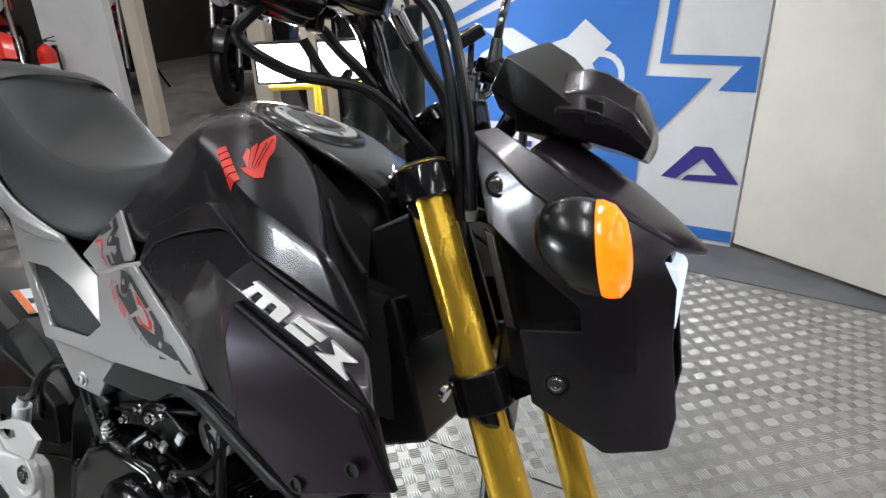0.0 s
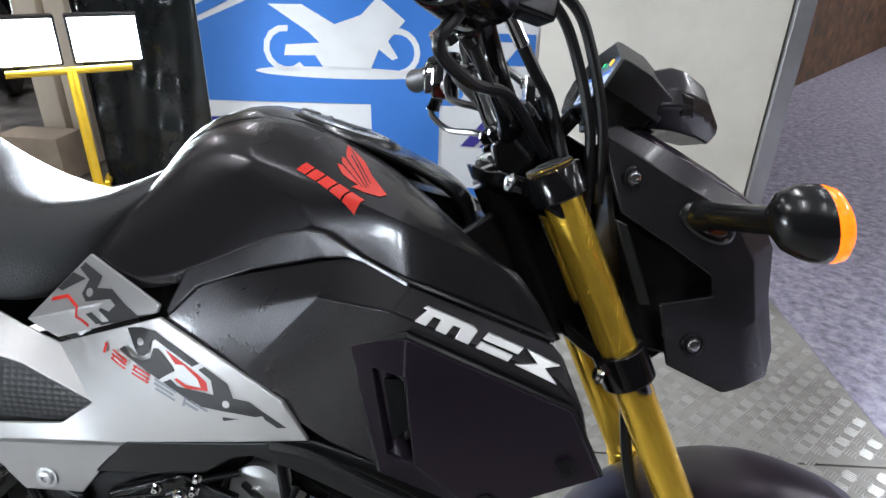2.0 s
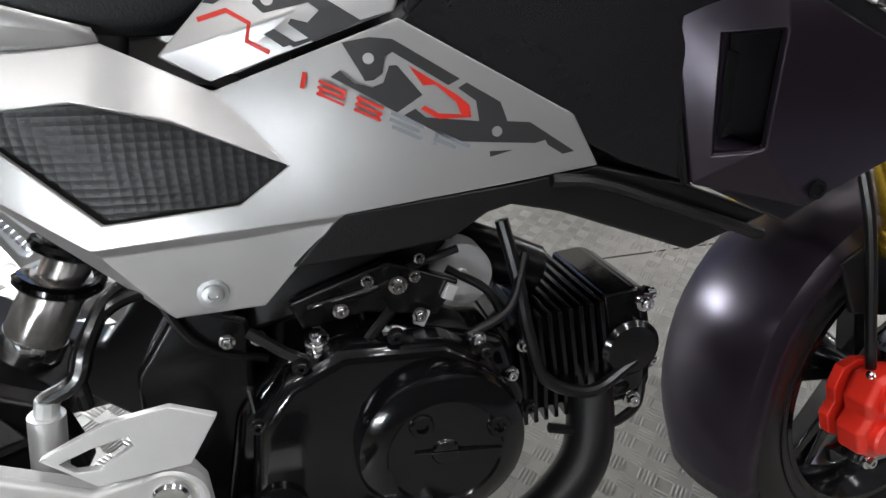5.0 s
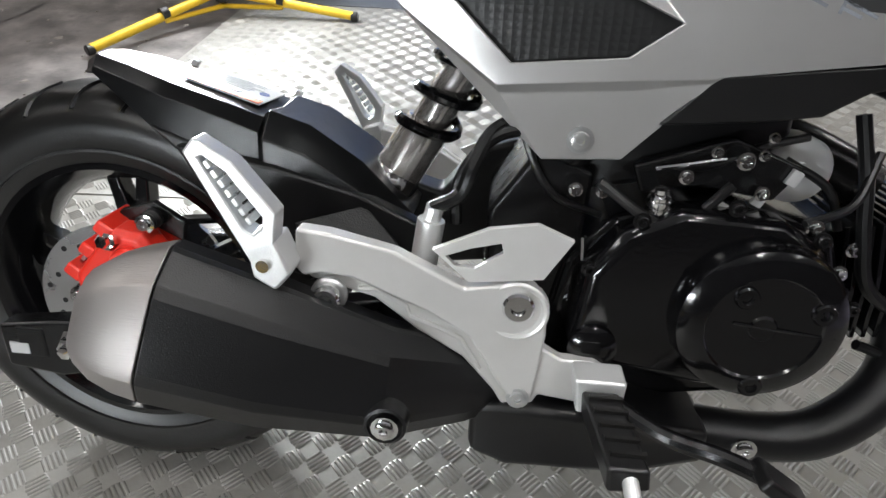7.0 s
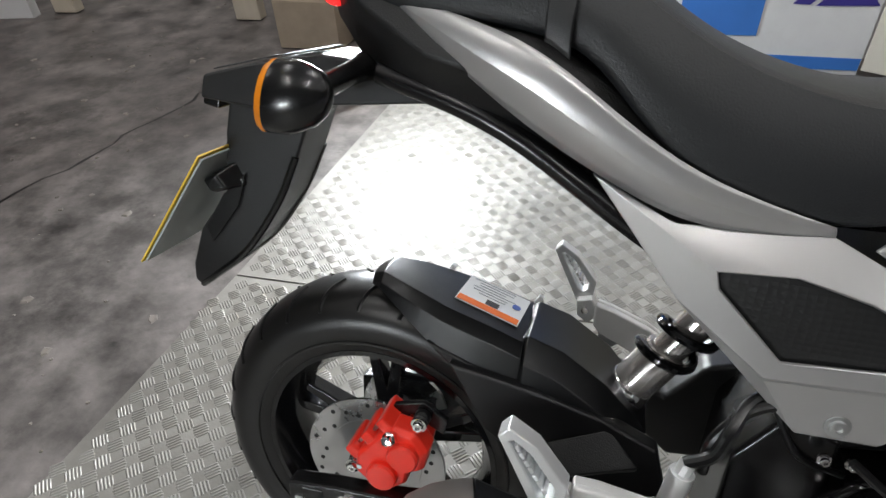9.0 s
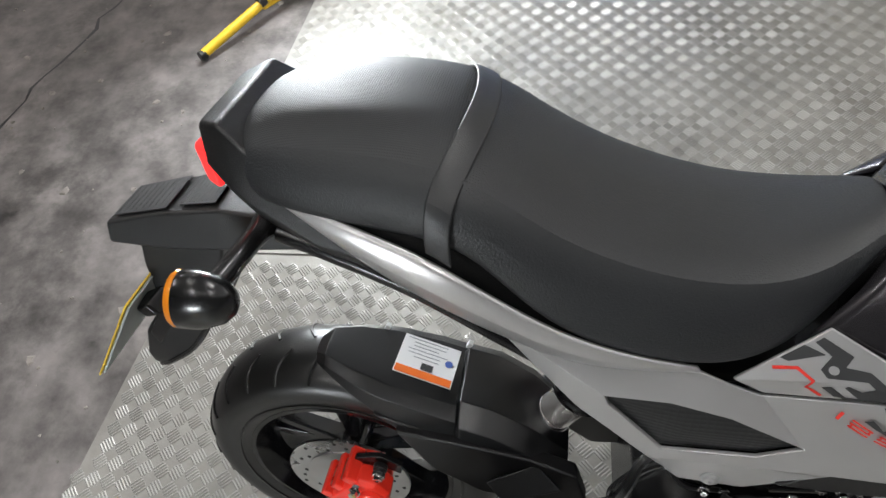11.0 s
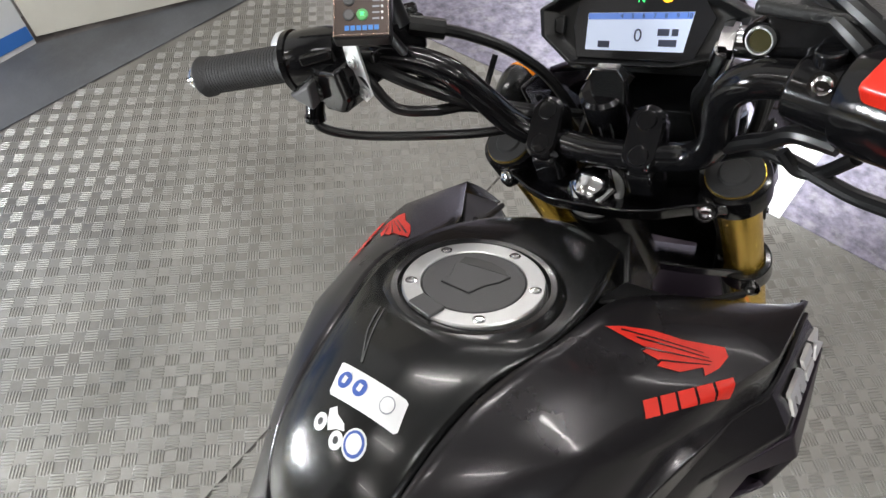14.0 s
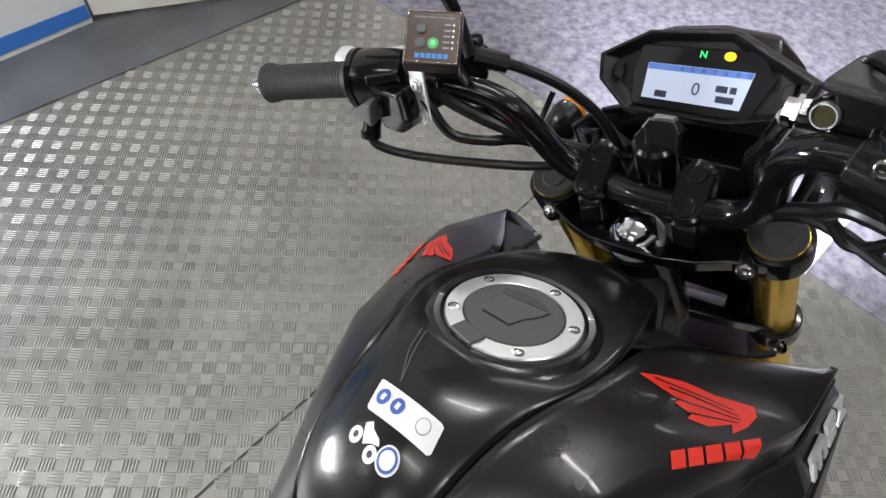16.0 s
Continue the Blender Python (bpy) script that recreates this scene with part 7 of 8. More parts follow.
# headlight cowl: side panels, brow, lens, meter visor
for s in (1, -1):
    COW = un([(0.990, -0.090, 0.844), (1.050, -0.101, 0.808), (1.105, -0.097, 0.780), (1.152, -0.062, 0.766), (1.006, -0.074, 0.851), (1.055, -0.083, 0.829), (1.112, -0.075, 0.797), (1.157, -0.048, 0.776),
              (1.014, -0.088, 0.773), (1.060, -0.097, 0.746), (1.101, -0.087, 0.720), (1.105, -0.086, 0.703), (1.056, -0.092, 0.693), (1.072, -0.083, 0.632), (1.132, -0.066, 0.602), (1.178, -0.050, 0.616),
              (1.138, -0.079, 0.735), (1.148, -0.077, 0.680), (1.150, -0.070, 0.612), (1.164, -0.056, 0.745), (1.168, -0.052, 0.700), (1.180, -0.050, 0.645), (1.128, -0.085, 0.670)])
    F = [(0, 4, 5, 1), (1, 5, 6, 2), (2, 6, 7, 3), (0, 1, 9, 8), (1, 2, 10, 9), (2, 16, 10), (2, 3, 19, 16), (10, 16, 17, 22, 11), (11, 22, 12), (12, 22, 13), (22, 17, 18), (13, 22, 18, 14),
         (16, 19, 20, 17), (17, 20, 21, 18), (18, 21, 15), (18, 15, 14)]
    cw = part("headlight_cowl", surf(mir(COW, s), F, (0.2, -s, 0)), satin_body, bike, "satin black headlight cowl", shell=0.005, bevel=0.0022, sharp=25)
    for x, y, z in un([(1.022, -0.0935, 0.805), (1.092, -0.0865, 0.656)]):
        part("screw_recess", lathe((x, y * s, z), (0.1, -s, 0), [(0.0105, -0.004), (0.0105, 0.0015), (0.0085, 0.002), (0.0078, 0.0), (0.0, 0.0)], 20), cable_black, cw)
        bolt(Vector((x, (y - 0.001) * s, z)), (0.1, -s, 0), 0.0048, 0.003, chrome, cw, "screw")
    part("cowl_inner", prism(mir([(1.00, -0.074, 0.80), (1.06, -0.078, 0.775), (1.115, -0.070, 0.745), (1.120, -0.070, 0.690), (1.075, -0.070, 0.640), (1.035, -0.066, 0.610), (1.02, -0.070, 0.690)], s), (0, 0.02 * s, 0)), frame_black, bike)
    part("cowl_fin", prism(mir(un([(1.010, -0.086, 0.768), (1.022, -0.088, 0.764), (1.052, -0.086, 0.690), (1.040, -0.082, 0.688)]), s), (0, 0.006 * s, 0)), gloss_black, bike, bevel=0.002)
    stub = un([(1.080, -0.097, 0.774)])[0]
    part("indicator_boot", loft([[(stub[0] + 0.012 + (0.030 if math.cos(a) < 0 else 0.020) * k * math.cos(a), (stub[1] - d) * s, stub[2] - 0.004 + 0.017 * k * math.sin(a) - 0.25 * (0.030 * k * math.cos(a))) for a in np.linspace(0, 2 * math.pi, 25)[:-1]] for d, k in ((-0.004, 1.0), (0.0025, 1.0), (0.0045, 0.86), (0.0025, 0.76), (0.0060, 0.56))]), gloss_black, cw, "black rubber indicator boot")
BROW = []
brow_side = un([(1.040, -0.078, 0.836), (1.112, -0.075, 0.797), (1.157, -0.048, 0.776)])
for y in (-1, -0.75, -0.4, 0, 0.4, 0.75, 1):
    k = 1 - y * y
    BROW.append([(x + dx * k, -y * sy, z + dz * k) for (x, sy, z), dx, dz in zip(brow_side, (0.004, 0.012, 0.026), (0.022, 0.024, -0.004))])
part("headlight_brow", grid(BROW, (0, 0, 1)), plum_paint, bike, "dark plum headlight brow", shell=0.005, sub=1)
lensb = part("headlight_body", loft([[(x, -w, z0), (x, w, z0), (x, v, z1), (x, -v, z1)] for x, w, v, z0, z1 in ((1.02, 0.075, 0.06, 0.64, 0.80), (1.12, 0.080, 0.060, 0.625, 0.795), (1.146, 0.078, 0.045, 0.632, 0.760))]), gloss_black, bike, "gloss black headlight housing", bevel=0.004)
part("headlight_lens", loft([[(x, -w, z0), (x, w, z0), (x, v, z1), (x, -v, z1)] for x, w, v, z0, z1 in ((1.140, 0.034, 0.076, 0.693, 0.757), (1.154, 0.034, 0.076, 0.695, 0.754), (1.158, 0.028, 0.068, 0.700, 0.748))]), head_lens, lensb, "lit white LED headlight lens", bevel=0.004)
part("headlight_divider", box((1.148, 0, 0.680), (0.016, 0.14, 0.012), (0, 0, 0)), gloss_black, lensb, bevel=0.003)
def visor_ring(x, hw, zl, ht, zt):
    return [(x - 0.004, -hw * 0.78, zl), (x, -hw, zl + (zt - zl) * 0.34), (x + 0.002, -hw * 0.96, zl + (zt - zl) * 0.62), (x, -ht, zt), (x + 0.002, 0, zt + 0.004), (x, ht, zt), (x + 0.002, hw * 0.96, zl + (zt - zl) * 0.62), (x, hw, zl + (zt - zl) * 0.34), (x - 0.004, hw * 0.78, zl)]


part("meter_shroud", loft([visor_ring(*r) for r in ((1.004, 0.074, 0.846, 0.050, 0.886), (1.022, 0.080, 0.845, 0.056, 0.893), (1.036, 0.078, 0.844, 0.054, 0.897))]), texture_black, bike, "textured black meter shroud", bevel=0.003, sharp=20)
vis = part("meter_visor", loft([visor_ring(*r) for r in ((1.037, 0.080, 0.845, 0.055, 0.899), (1.056, 0.075, 0.845, 0.050, 0.904), (1.070, 0.068, 0.844, 0.046, 0.902), (1.094, 0.054, 0.840, 0.038, 0.890), (1.112, 0.038, 0.835, 0.026, 0.862))]), satin_body, bike, "satin black meter visor", bevel=0.0025, sharp=20)
for s in (1, -1):
    # solid black block stands in for the shaded slot
    part("visor_slot", loft([mir([(1.060, -0.0730, 0.878), (1.074, -0.0660, 0.875), (1.076, -0.0640, 0.857), (1.062, -0.0710, 0.857)], s), mir([(1.060, -0.060, 0.878), (1.074, -0.055, 0.875), (1.076, -0.053, 0.857), (1.062, -0.058, 0.857)], s)]), cable_black, vis, bevel=0.0015)

# front mudguard and fork reflector
MG = []
for k in range(13):
    a = radians(62 + (204 - 62) * k / 12)
    R = 0.252 + (0.006 if 4 < k < 9 else 0)
    w = 0.070 if 1 < k < 11 else 0.058
    MG.append([(1.200 + (R - 0.030) * math.cos(a), -w - 0.006, 0.236 + (R - 0.030) * math.sin(a)), (1.200 + (R - 0.006) * math.cos(a), -w, 0.236 + (R - 0.006) * math.sin(a)), (1.200 + R * math.cos(a), -w * 0.5, 0.236 + R * math.sin(a)),
               (1.200 + (R + 0.003) * math.cos(a), 0, 0.236 + (R + 0.003) * math.sin(a)),
               (1.200 + R * math.cos(a), w * 0.5, 0.236 + R * math.sin(a)), (1.200 + (R - 0.006) * math.cos(a), w, 0.236 + (R - 0.006) * math.sin(a)), (1.200 + (R - 0.030) * math.cos(a), w + 0.006, 0.236 + (R - 0.030) * math.sin(a))])
part("front_mudguard", grid(MG, (-0.5, 0, 1)), plum_paint, bike, "dark plum front mudguard", sub=1, shell=0.004)
for s in (1, -1):
    part("mudguard_stay", prism(mir([(1.05, -0.076, 0.42), (1.13, -0.078, 0.46), (1.16, -0.078, 0.40), (1.13, -0.078, 0.35), (1.08, -0.076, 0.36)], s), (0, 0.008 * s, 0)), matte_black, bike, bevel=0.003)
    part("fork_reflector", lathe((1.126, -0.100 * s, 0.352), (0.0, -s, 0), [(0.019, 0), (0.019, 0.006), (0.017, 0.010), (0.0, 0.012)], 24), amber, bike, "round amber reflector")
    part("reflector_bracket", box((1.128, -0.095 * s, 0.356), (0.03, 0.008, 0.05)), frame_black, bike, bevel=0.002)
    part("axle_cap", lathe((1.200, -0.112 * s, 0.236), (0, -s, 0), [(0.014, 0), (0.014, 0.008), (0.010, 0.010), (0.0, 0.010)], 6), chrome, bike)
LEFT_AS_IS = ("heat_controller", "controller_bracket", "brake_reservoir", "reservoir_lid", "sight_glass", "sight_window", "sight_boss", "cable_outlet", "horn_switch", "switch_lobe", "bracket_clamp", "banjo_bolt", "clutch_cable", "clutch_hose", "hose_sleeve", "throttle_cable", "switch_cable", "controller_cable", "brake_hose", "cable_tie")
for ob in bike.children:
    if ob not in FRONT and ob.name.split(".")[0] not in LEFT_AS_IS:
        ob.matrix_basis = STEER @ ob.matrix_basis
d = bpy.data.lights.new("headlight_beam", "SPOT")
d.energy, d.spot_size, d.spot_blend, d.color, d.shadow_soft_size = 420, radians(92), 1.0, (0.92, 0.96, 1.0), 0.03
hb = new("headlight_beam", d)
hb.matrix_world = look(BM @ STEER @ Vector((1.185, 0.0, 0.725)), (3.3, 0.85, 0.0))


# ---- decals, laid on the panels ----
from mathutils.bvhtree import BVHTree


def skin(*names):
    """The finished surfaces of the named panels, in the motorcycle's own axes: a tree for each side, right first."""
    dg = bpy.context.evaluated_depsgraph_get()
    sides = []
    for name in names:
        obs = [ob for ob in bike.children if ob.name.split(".")[0] == name]
        for k, ob in enumerate(obs):
            me = ob.evaluated_get(dg).to_mesh()
            if k == len(sides):
                sides.append(([], []))
            vs, fs = sides[k]
            fs += [tuple(i + len(vs) for i in p.vertices) for p in me.polygons]
            vs += [v.co.copy() for v in me.vertices]
            ob.evaluated_get(dg).to_mesh_clear()
    return [BVHTree.FromPolygons(vs, fs) for vs, fs in sides]


def cover(tree, pts, start, way, material, parent, name="decal", lift=0.0005, step=0.006, label="", shell=0.0):
    """A thin film over an outline, dropped on the surface along way. pts are points near it."""
    w = Vector(way).normalized()
    start = min(Vector(p).dot(w) for p in pts) - 0.12 if start is None else start
    e1 = w.orthogonal().normalized()
    e2 = w.cross(e1)
    bm = bmesh.new()
    bm.faces.new([bm.verts.new((Vector(p).dot(e1), Vector(p).dot(e2), 0)) for p in pts])
    bm.normal_update()
    bmesh.ops.triangulate(bm, faces=bm.faces[:])
    for _ in range(6):
        long = [e for e in bm.edges if e.calc_length() > step]
        if not long:
            break
        bmesh.ops.subdivide_edges(bm, edges=long, cuts=1)
        bmesh.ops.triangulate(bm, faces=bm.faces[:])
    for v in bm.verts:
        o = e1 * v.co.x + e2 * v.co.y + w * start
        loc, n, _, _ = tree.ray_cast(o, w)
        if loc is None:
            loc, n, _, _ = tree.find_nearest(o + w * 0.1)
        v.co = loc - w * lift
    bmesh.ops.recalc_face_normals(bm, faces=bm.faces[:])
    bm.normal_update()
    if sum((f.normal * f.calc_area() for f in bm.faces), Vector()).dot(w) > 0:
        bmesh.ops.reverse_faces(bm, faces=bm.faces[:])
    return part(name, bm, material, parent, label, closed=False, sharp=60, shell=shell)


def disc_pts(x, z, r, n=14):
    return [(x + r * math.cos(a), 0, z + r * math.sin(a)) for a in np.linspace(0, 2 * math.pi, n + 1)[:-1]]


def stroke(pts, w):
    """Outline of a bent stripe of width w along points (x, z)."""
    a, b = [], []
    for i, p in enumerate(pts):
        q0, q1 = Vector(pts[max(i - 1, 0)]), Vector(pts[min(i + 1, len(pts) - 1)])
        d = (q1 - q0).normalized()
        n = Vector((-d.y, d.x)) * w / 2
        a.append(Vector(p) + n), b.append(Vector(p) - n)
    return [tuple(v) for v in a + b[::-1]]


ZIG = [(0.5162, 0.6964), (0.5397, 0.6867), (0.5361, 0.6758), (0.5535, 0.6773), (0.5853, 0.6575), (0.5810, 0.6520), (0.5560, 0.6420), (0.5522, 0.6470), (0.5400, 0.6560), (0.5420, 0.6590), (0.5522, 0.6565), (0.5599, 0.6637), (0.5536, 0.6684), (0.5253, 0.6624), (0.5190, 0.6684), (0.5247, 0.6820), (0.5110, 0.6905)]
TAB = [(0.5242, 0.6497), (0.5310, 0.6530), (0.5450, 0.6440), (0.5400, 0.6390)]
EAR = [(0.5040, 0.6860), (0.5205, 0.6821), (0.4948, 0.6682), (0.4880, 0.6694)]
HOOK = [(0.5725, 0.6442), (0.5897, 0.6473), (0.6043, 0.6460), (0.6478, 0.6205), (0.6401, 0.6164), (0.6040, 0.6380), (0.5992, 0.6353), (0.5970, 0.6249), (0.5916, 0.6206), (0.5858, 0.6201)]
WEDGE = [(0.6016, 0.6296), (0.6066, 0.6298), (0.6229, 0.6106), (0.6058, 0.5994), (0.5830, 0.6126), (0.5640, 0.6230), (0.5700, 0.6270), (0.5790, 0.6190), (0.5900, 0.6160), (0.5975, 0.6190)]
ARROW = [(0.6464, 0.6145), (0.6522, 0.6180), (0.6751, 0.6048), (0.6803, 0.5917), (0.6961, 0.5906), (0.7302, 0.5688), (0.7218, 0.5670), (0.7079, 0.5753), (0.6432, 0.5792), (0.6101, 0.5975), (0.6179, 0.6017), (0.6250, 0.5957), (0.6608, 0.5923), (0.6586, 0.6059)]
REDC = [(0.6139, 0.6297), (0.6233, 0.6167), (0.6315, 0.6170), (0.6452, 0.6053), (0.6487, 0.5972), (0.6335, 0.5982), (0.6240, 0.6036), (0.6216, 0.6014), (0.6333, 0.5943), (0.6555, 0.5951), (0.6543, 0.6031), (0.6462, 0.6099), (0.6309, 0.6193)]
WING = [(0.7675, 0.0856, 0.8229), (0.7765, 0.0930, 0.8183), (0.7888, 0.1070, 0.8101), (0.7980, 0.1241, 0.8008), (0.8151, 0.1449, 0.7888), (0.8100, 0.1493, 0.7874), (0.7970, 0.1480, 0.7890), (0.7850, 0.1440, 0.7930), (0.7897, 0.1407, 0.7939), (0.7745, 0.1317, 0.8000), (0.7664, 0.1198, 0.8067), (0.7711, 0.1203, 0.8059), (0.7679, 0.1093, 0.8115), (0.7725, 0.1104, 0.8104), (0.7693, 0.0986, 0.8164)]
QUILL = [((0.7730, 0.0933, 0.8185), (0.7992, 0.1367, 0.7947)), ((0.7747, 0.1023, 0.8140), (0.7984, 0.1406, 0.7929)), ((0.7718, 0.1097, 0.8109), (0.7975, 0.1429, 0.7919)), ((0.7706, 0.1190, 0.8066), (0.7947, 0.1432, 0.7921))]
upper, main, shroud, top = skin("tank_side_cover"), skin("side_cover"), skin("tank_shroud"), skin("tank_cover")
for k, s in enumerate((1, -1)):
    way = (0, s, 0)

    def flat(tree, pts, material, name, lift=0.0005):
        cover(tree, [(x, 0, z) for x, z in pts], -0.4, way, material, bike, name, lift)

    for o in (ZIG, TAB, EAR):
        flat(upper[k], o, dark_decal, "graphic_shape")
    flat(upper[k], stroke([(0.484, 0.659), (0.5024, 0.6645), (0.5160, 0.6566), (0.5133, 0.6458), (0.527, 0.6385)], 0.0032), red_decal, "red_line")
    flat(upper[k], [(x, z) for x, _, z in disc_pts(0.5283, 0.6709, 0.0040)], silver_paint, "graphic_dot", 0.0009)
    for o in (HOOK, WEDGE, ARROW):
        flat(main[k], o, dark_decal, "graphic_shape")
    flat(main[k], REDC, red_decal, "red_hook")
    for x, z in ((0.5885, 0.6342), (0.6731, 0.5850)):
        flat(main[k], [(a, b) for a, _, b in disc_pts(x, z, 0.0036)], silver_paint, "graphic_dot", 0.0009)
    flat(main[k], [(0.6686, 0.5712), (0.6883, 0.5715), (0.6900, 0.5625), (0.6706, 0.5600)], dark_decal, "graphic_shape")
    # slanted numerals, then grey bars, along the lower edge of the graphics
    da, db, du = Vector((0.5330, 0.6215)), Vector((0.6560, 0.5650)), Vector((0.0026, 0.0100))
    SEG = {"1": (((0.5, 0), (0.5, 1)),), "2": (((0, 0.88), (1, 0.88)), ((0.88, 1), (0.88, 0.5)), ((0, 0.5), (1, 0.5)), ((0.12, 0.5), (0.12, 0)), ((0, 0.12), (1, 0.12))),
           "5": (((0, 0.88), (1, 0.88)), ((0.12, 1), (0.12, 0.5)), ((0, 0.5), (1, 0.5)), ((0.88, 0.5), (0.88, 0)), ((0, 0.12), (1, 0.12)))}
    for ch, t0 in (("1", 0.03), ("2", 0.17), ("5", 0.36)):
        for a, b in SEG[ch]:
            o = [da.lerp(db, t0 + 0.14 * u) + du * v for u, v in (a, b)]
            flat(main[k], stroke([tuple(v) for v in o], 0.0030 if ch == "1" else 0.0019), red_decal, "numeral")
    for t0, t1, v0 in ((0.54, 0.72, 0.85), (0.54, 0.70, 0.45), (0.56, 0.72, 0.05), (0.78, 0.97, 0.85), (0.78, 0.90, 0.40)):
        flat(main[k], stroke([tuple(da.lerp(db, t) + du * v0) for t in (t0, t1)], 0.0024), grey_decal, "grey_bar")
    flat(main[k], stroke([tuple(da.lerp(db, 0.79) + du), tuple(da.lerp(db, 0.79))], 0.0024), grey_decal, "grey_bar")
    # red wing of feathers and the bar under it
    sw = Vector((-0.108, s * 0.428, -0.897))
    cover(shroud[k], [(x, -s * y, z) for x, y, z in WING], None, sw, red_decal, bike, "wing_decal", 0.0008, 0.003)
    for a, b in QUILL:
        a, b = Vector(a), Vector(b)
        d = (b - a).cross(Vector((-0.108, 0.428, -0.897))).normalized() * 0.0008
        o = [a + d, b + d * 0.4, b - d * 0.4, a - d]
        cover(shroud[k], [(p.x, -s * p.y, p.z) for p in o], None, sw, satin_body, bike, "feather_gap", 0.0013, 0.003)
    ba, bb, hu = Vector((0.7410, 0.1240, 0.8075)), Vector((0.7990, 0.1570, 0.7848)), Vector((-0.0065, 0.0070, -0.0028))
    for t0, t1, h0, h1 in ((0.0, 0.15, 0, 1), (0.18, 0.34, 0, 1), (0.37, 0.55, 0, 1), (0.58, 0.76, 0, 1), (0.79, 1.0, 0, 1)):
        o = [ba.lerp(bb, t0) + hu * h0, ba.lerp(bb, t1) + hu * h0, ba.lerp(bb, t1) + hu * h1, ba.lerp(bb, t0) + hu * h1]
        cover(shroud[k], [(p.x, -s * p.y, p.z) for p in o], None, sw, red_decal, bike, "red_bar", 0.0010, 0.0022)

down = (0, 0, -1)


def on_tank(pts, material, name, lift=0.0005):
    cover(top[0], [(x, y, 0) for x, y in pts], -0.95, down, material, bike, name, lift, 0.008)


def round_on(x, y, r, material, name, lift, n=18):
    on_tank([(x + r * math.cos(a), y + r * math.sin(a)) for a in np.linspace(0, 2 * math.pi, n + 1)[:-1]], material, name, lift)


on_tank([(0.6470, 0.0200), (0.6480, 0.0185), (0.6500, -0.0290), (0.6490, -0.0315), (0.6345, -0.0345), (0.6325, -0.0330), (0.6295, 0.0140), (0.6310, 0.0160)], white_decal, "white_sticker")
for x, y in ((0.6400, 0.0105), (0.6408, -0.0015)):
    round_on(x, y, 0.0048, blue_decal, "round_mark", 0.0008)
    on_tank([(x - 0.002, y - 0.0015), (x + 0.002, y - 0.0015), (x + 0.002, y + 0.0015), (x - 0.002, y + 0.0015)], white_decal, "mark_bar", 0.0011)
round_on(0.6418, -0.0220, 0.0048, grey_decal, "round_mark", 0.0008)
round_on(0.6418, -0.0220, 0.0042, white_decal, "round_mark", 0.0011)
# small white two-wheeler sticker and a round badge
for x, y in ((0.6155, 0.0105), (0.6125, -0.0050)):
    round_on(x, y, 0.0047, white_decal, "sticker_wheel", 0.0005)
    round_on(x, y, 0.0019, dark_decal, "sticker_hub", 0.0008)
on_tank([(0.6235, 0.0090), (0.6265, 0.0050), (0.6235, 0.0020), (0.6215, -0.0050), (0.6185, -0.0075), (0.6170, -0.0020), (0.6140, 0.0030), (0.6180, 0.0060)], white_decal, "sticker_body")
round_on(0.6165, -0.0165, 0.0078, white_decal, "round_badge", 0.0005)
round_on(0.6165, -0.0165, 0.0066, blue_decal, "badge_ring", 0.0008)
round_on(0.6165, -0.0165, 0.0050, white_decal, "badge_core", 0.0011)
# grey stripes paint in the fin's creases on the tank top; no relief
for pts in ([(0.6530, 0.0080), (0.6700, 0.0165), (0.6900, 0.0250)], [(0.6530, 0.0085), (0.6720, 0.0215), (0.6900, 0.0290)]):
    on_tank(stroke(pts, 0.0010), grey_plastic, "crease_line", 0.0006)

# ---- further back in the workshop ----
TIMBER = mat("painted_timber", (0.62, 0.55, 0.45), 0.65, var=0.15, scale=5, grain=0.3, grain_scale=60, stretch=(1, 1, 0.15), dirt=(0.40, 0.34, 0.27), dirt_amount=0.5)


def timber_post(x, y, w, d, lean=0.0):
    o = [(x - w / 2, y - d / 2), (x + w / 2, y - d / 2), (x + w / 2, y + d / 2), (x - w / 2, y + d / 2)]
    p = part("timber_post", loft([[(a, b, 0) for a, b in o], [(a + lean * 0.5, b, 1.3) for a, b in o], [(a + lean, b, 2.9) for a, b in o]]), TIMBER, bevel=0.006)
    return tagged(p, "off-white painted timber post standing on the concrete", "post", "timber posts")


for a in ((-3.36, 3.03, 0.13, 0.07), (-2.29, 2.97, 0.13, 0.07), (-1.86, 2.88, 0.10, 0.07), (-1.745, 2.89, 0.09, 0.05), (-1.60, 2.95, 0.06, 0.05, -0.12), (-1.10, 2.66, 0.06, 0.05), (-4.9, 5.6, 0.13, 0.07), (-3.9, 5.7, 0.13, 0.07), (-2.7, 5.5, 0.13, 0.07)):
    timber_post(*a)
wall("wall_partition", (-4.10, 2.859), (-3.50, 2.925), 2.9, -0.06, white_wall, "white painted partition beside the timber posts")


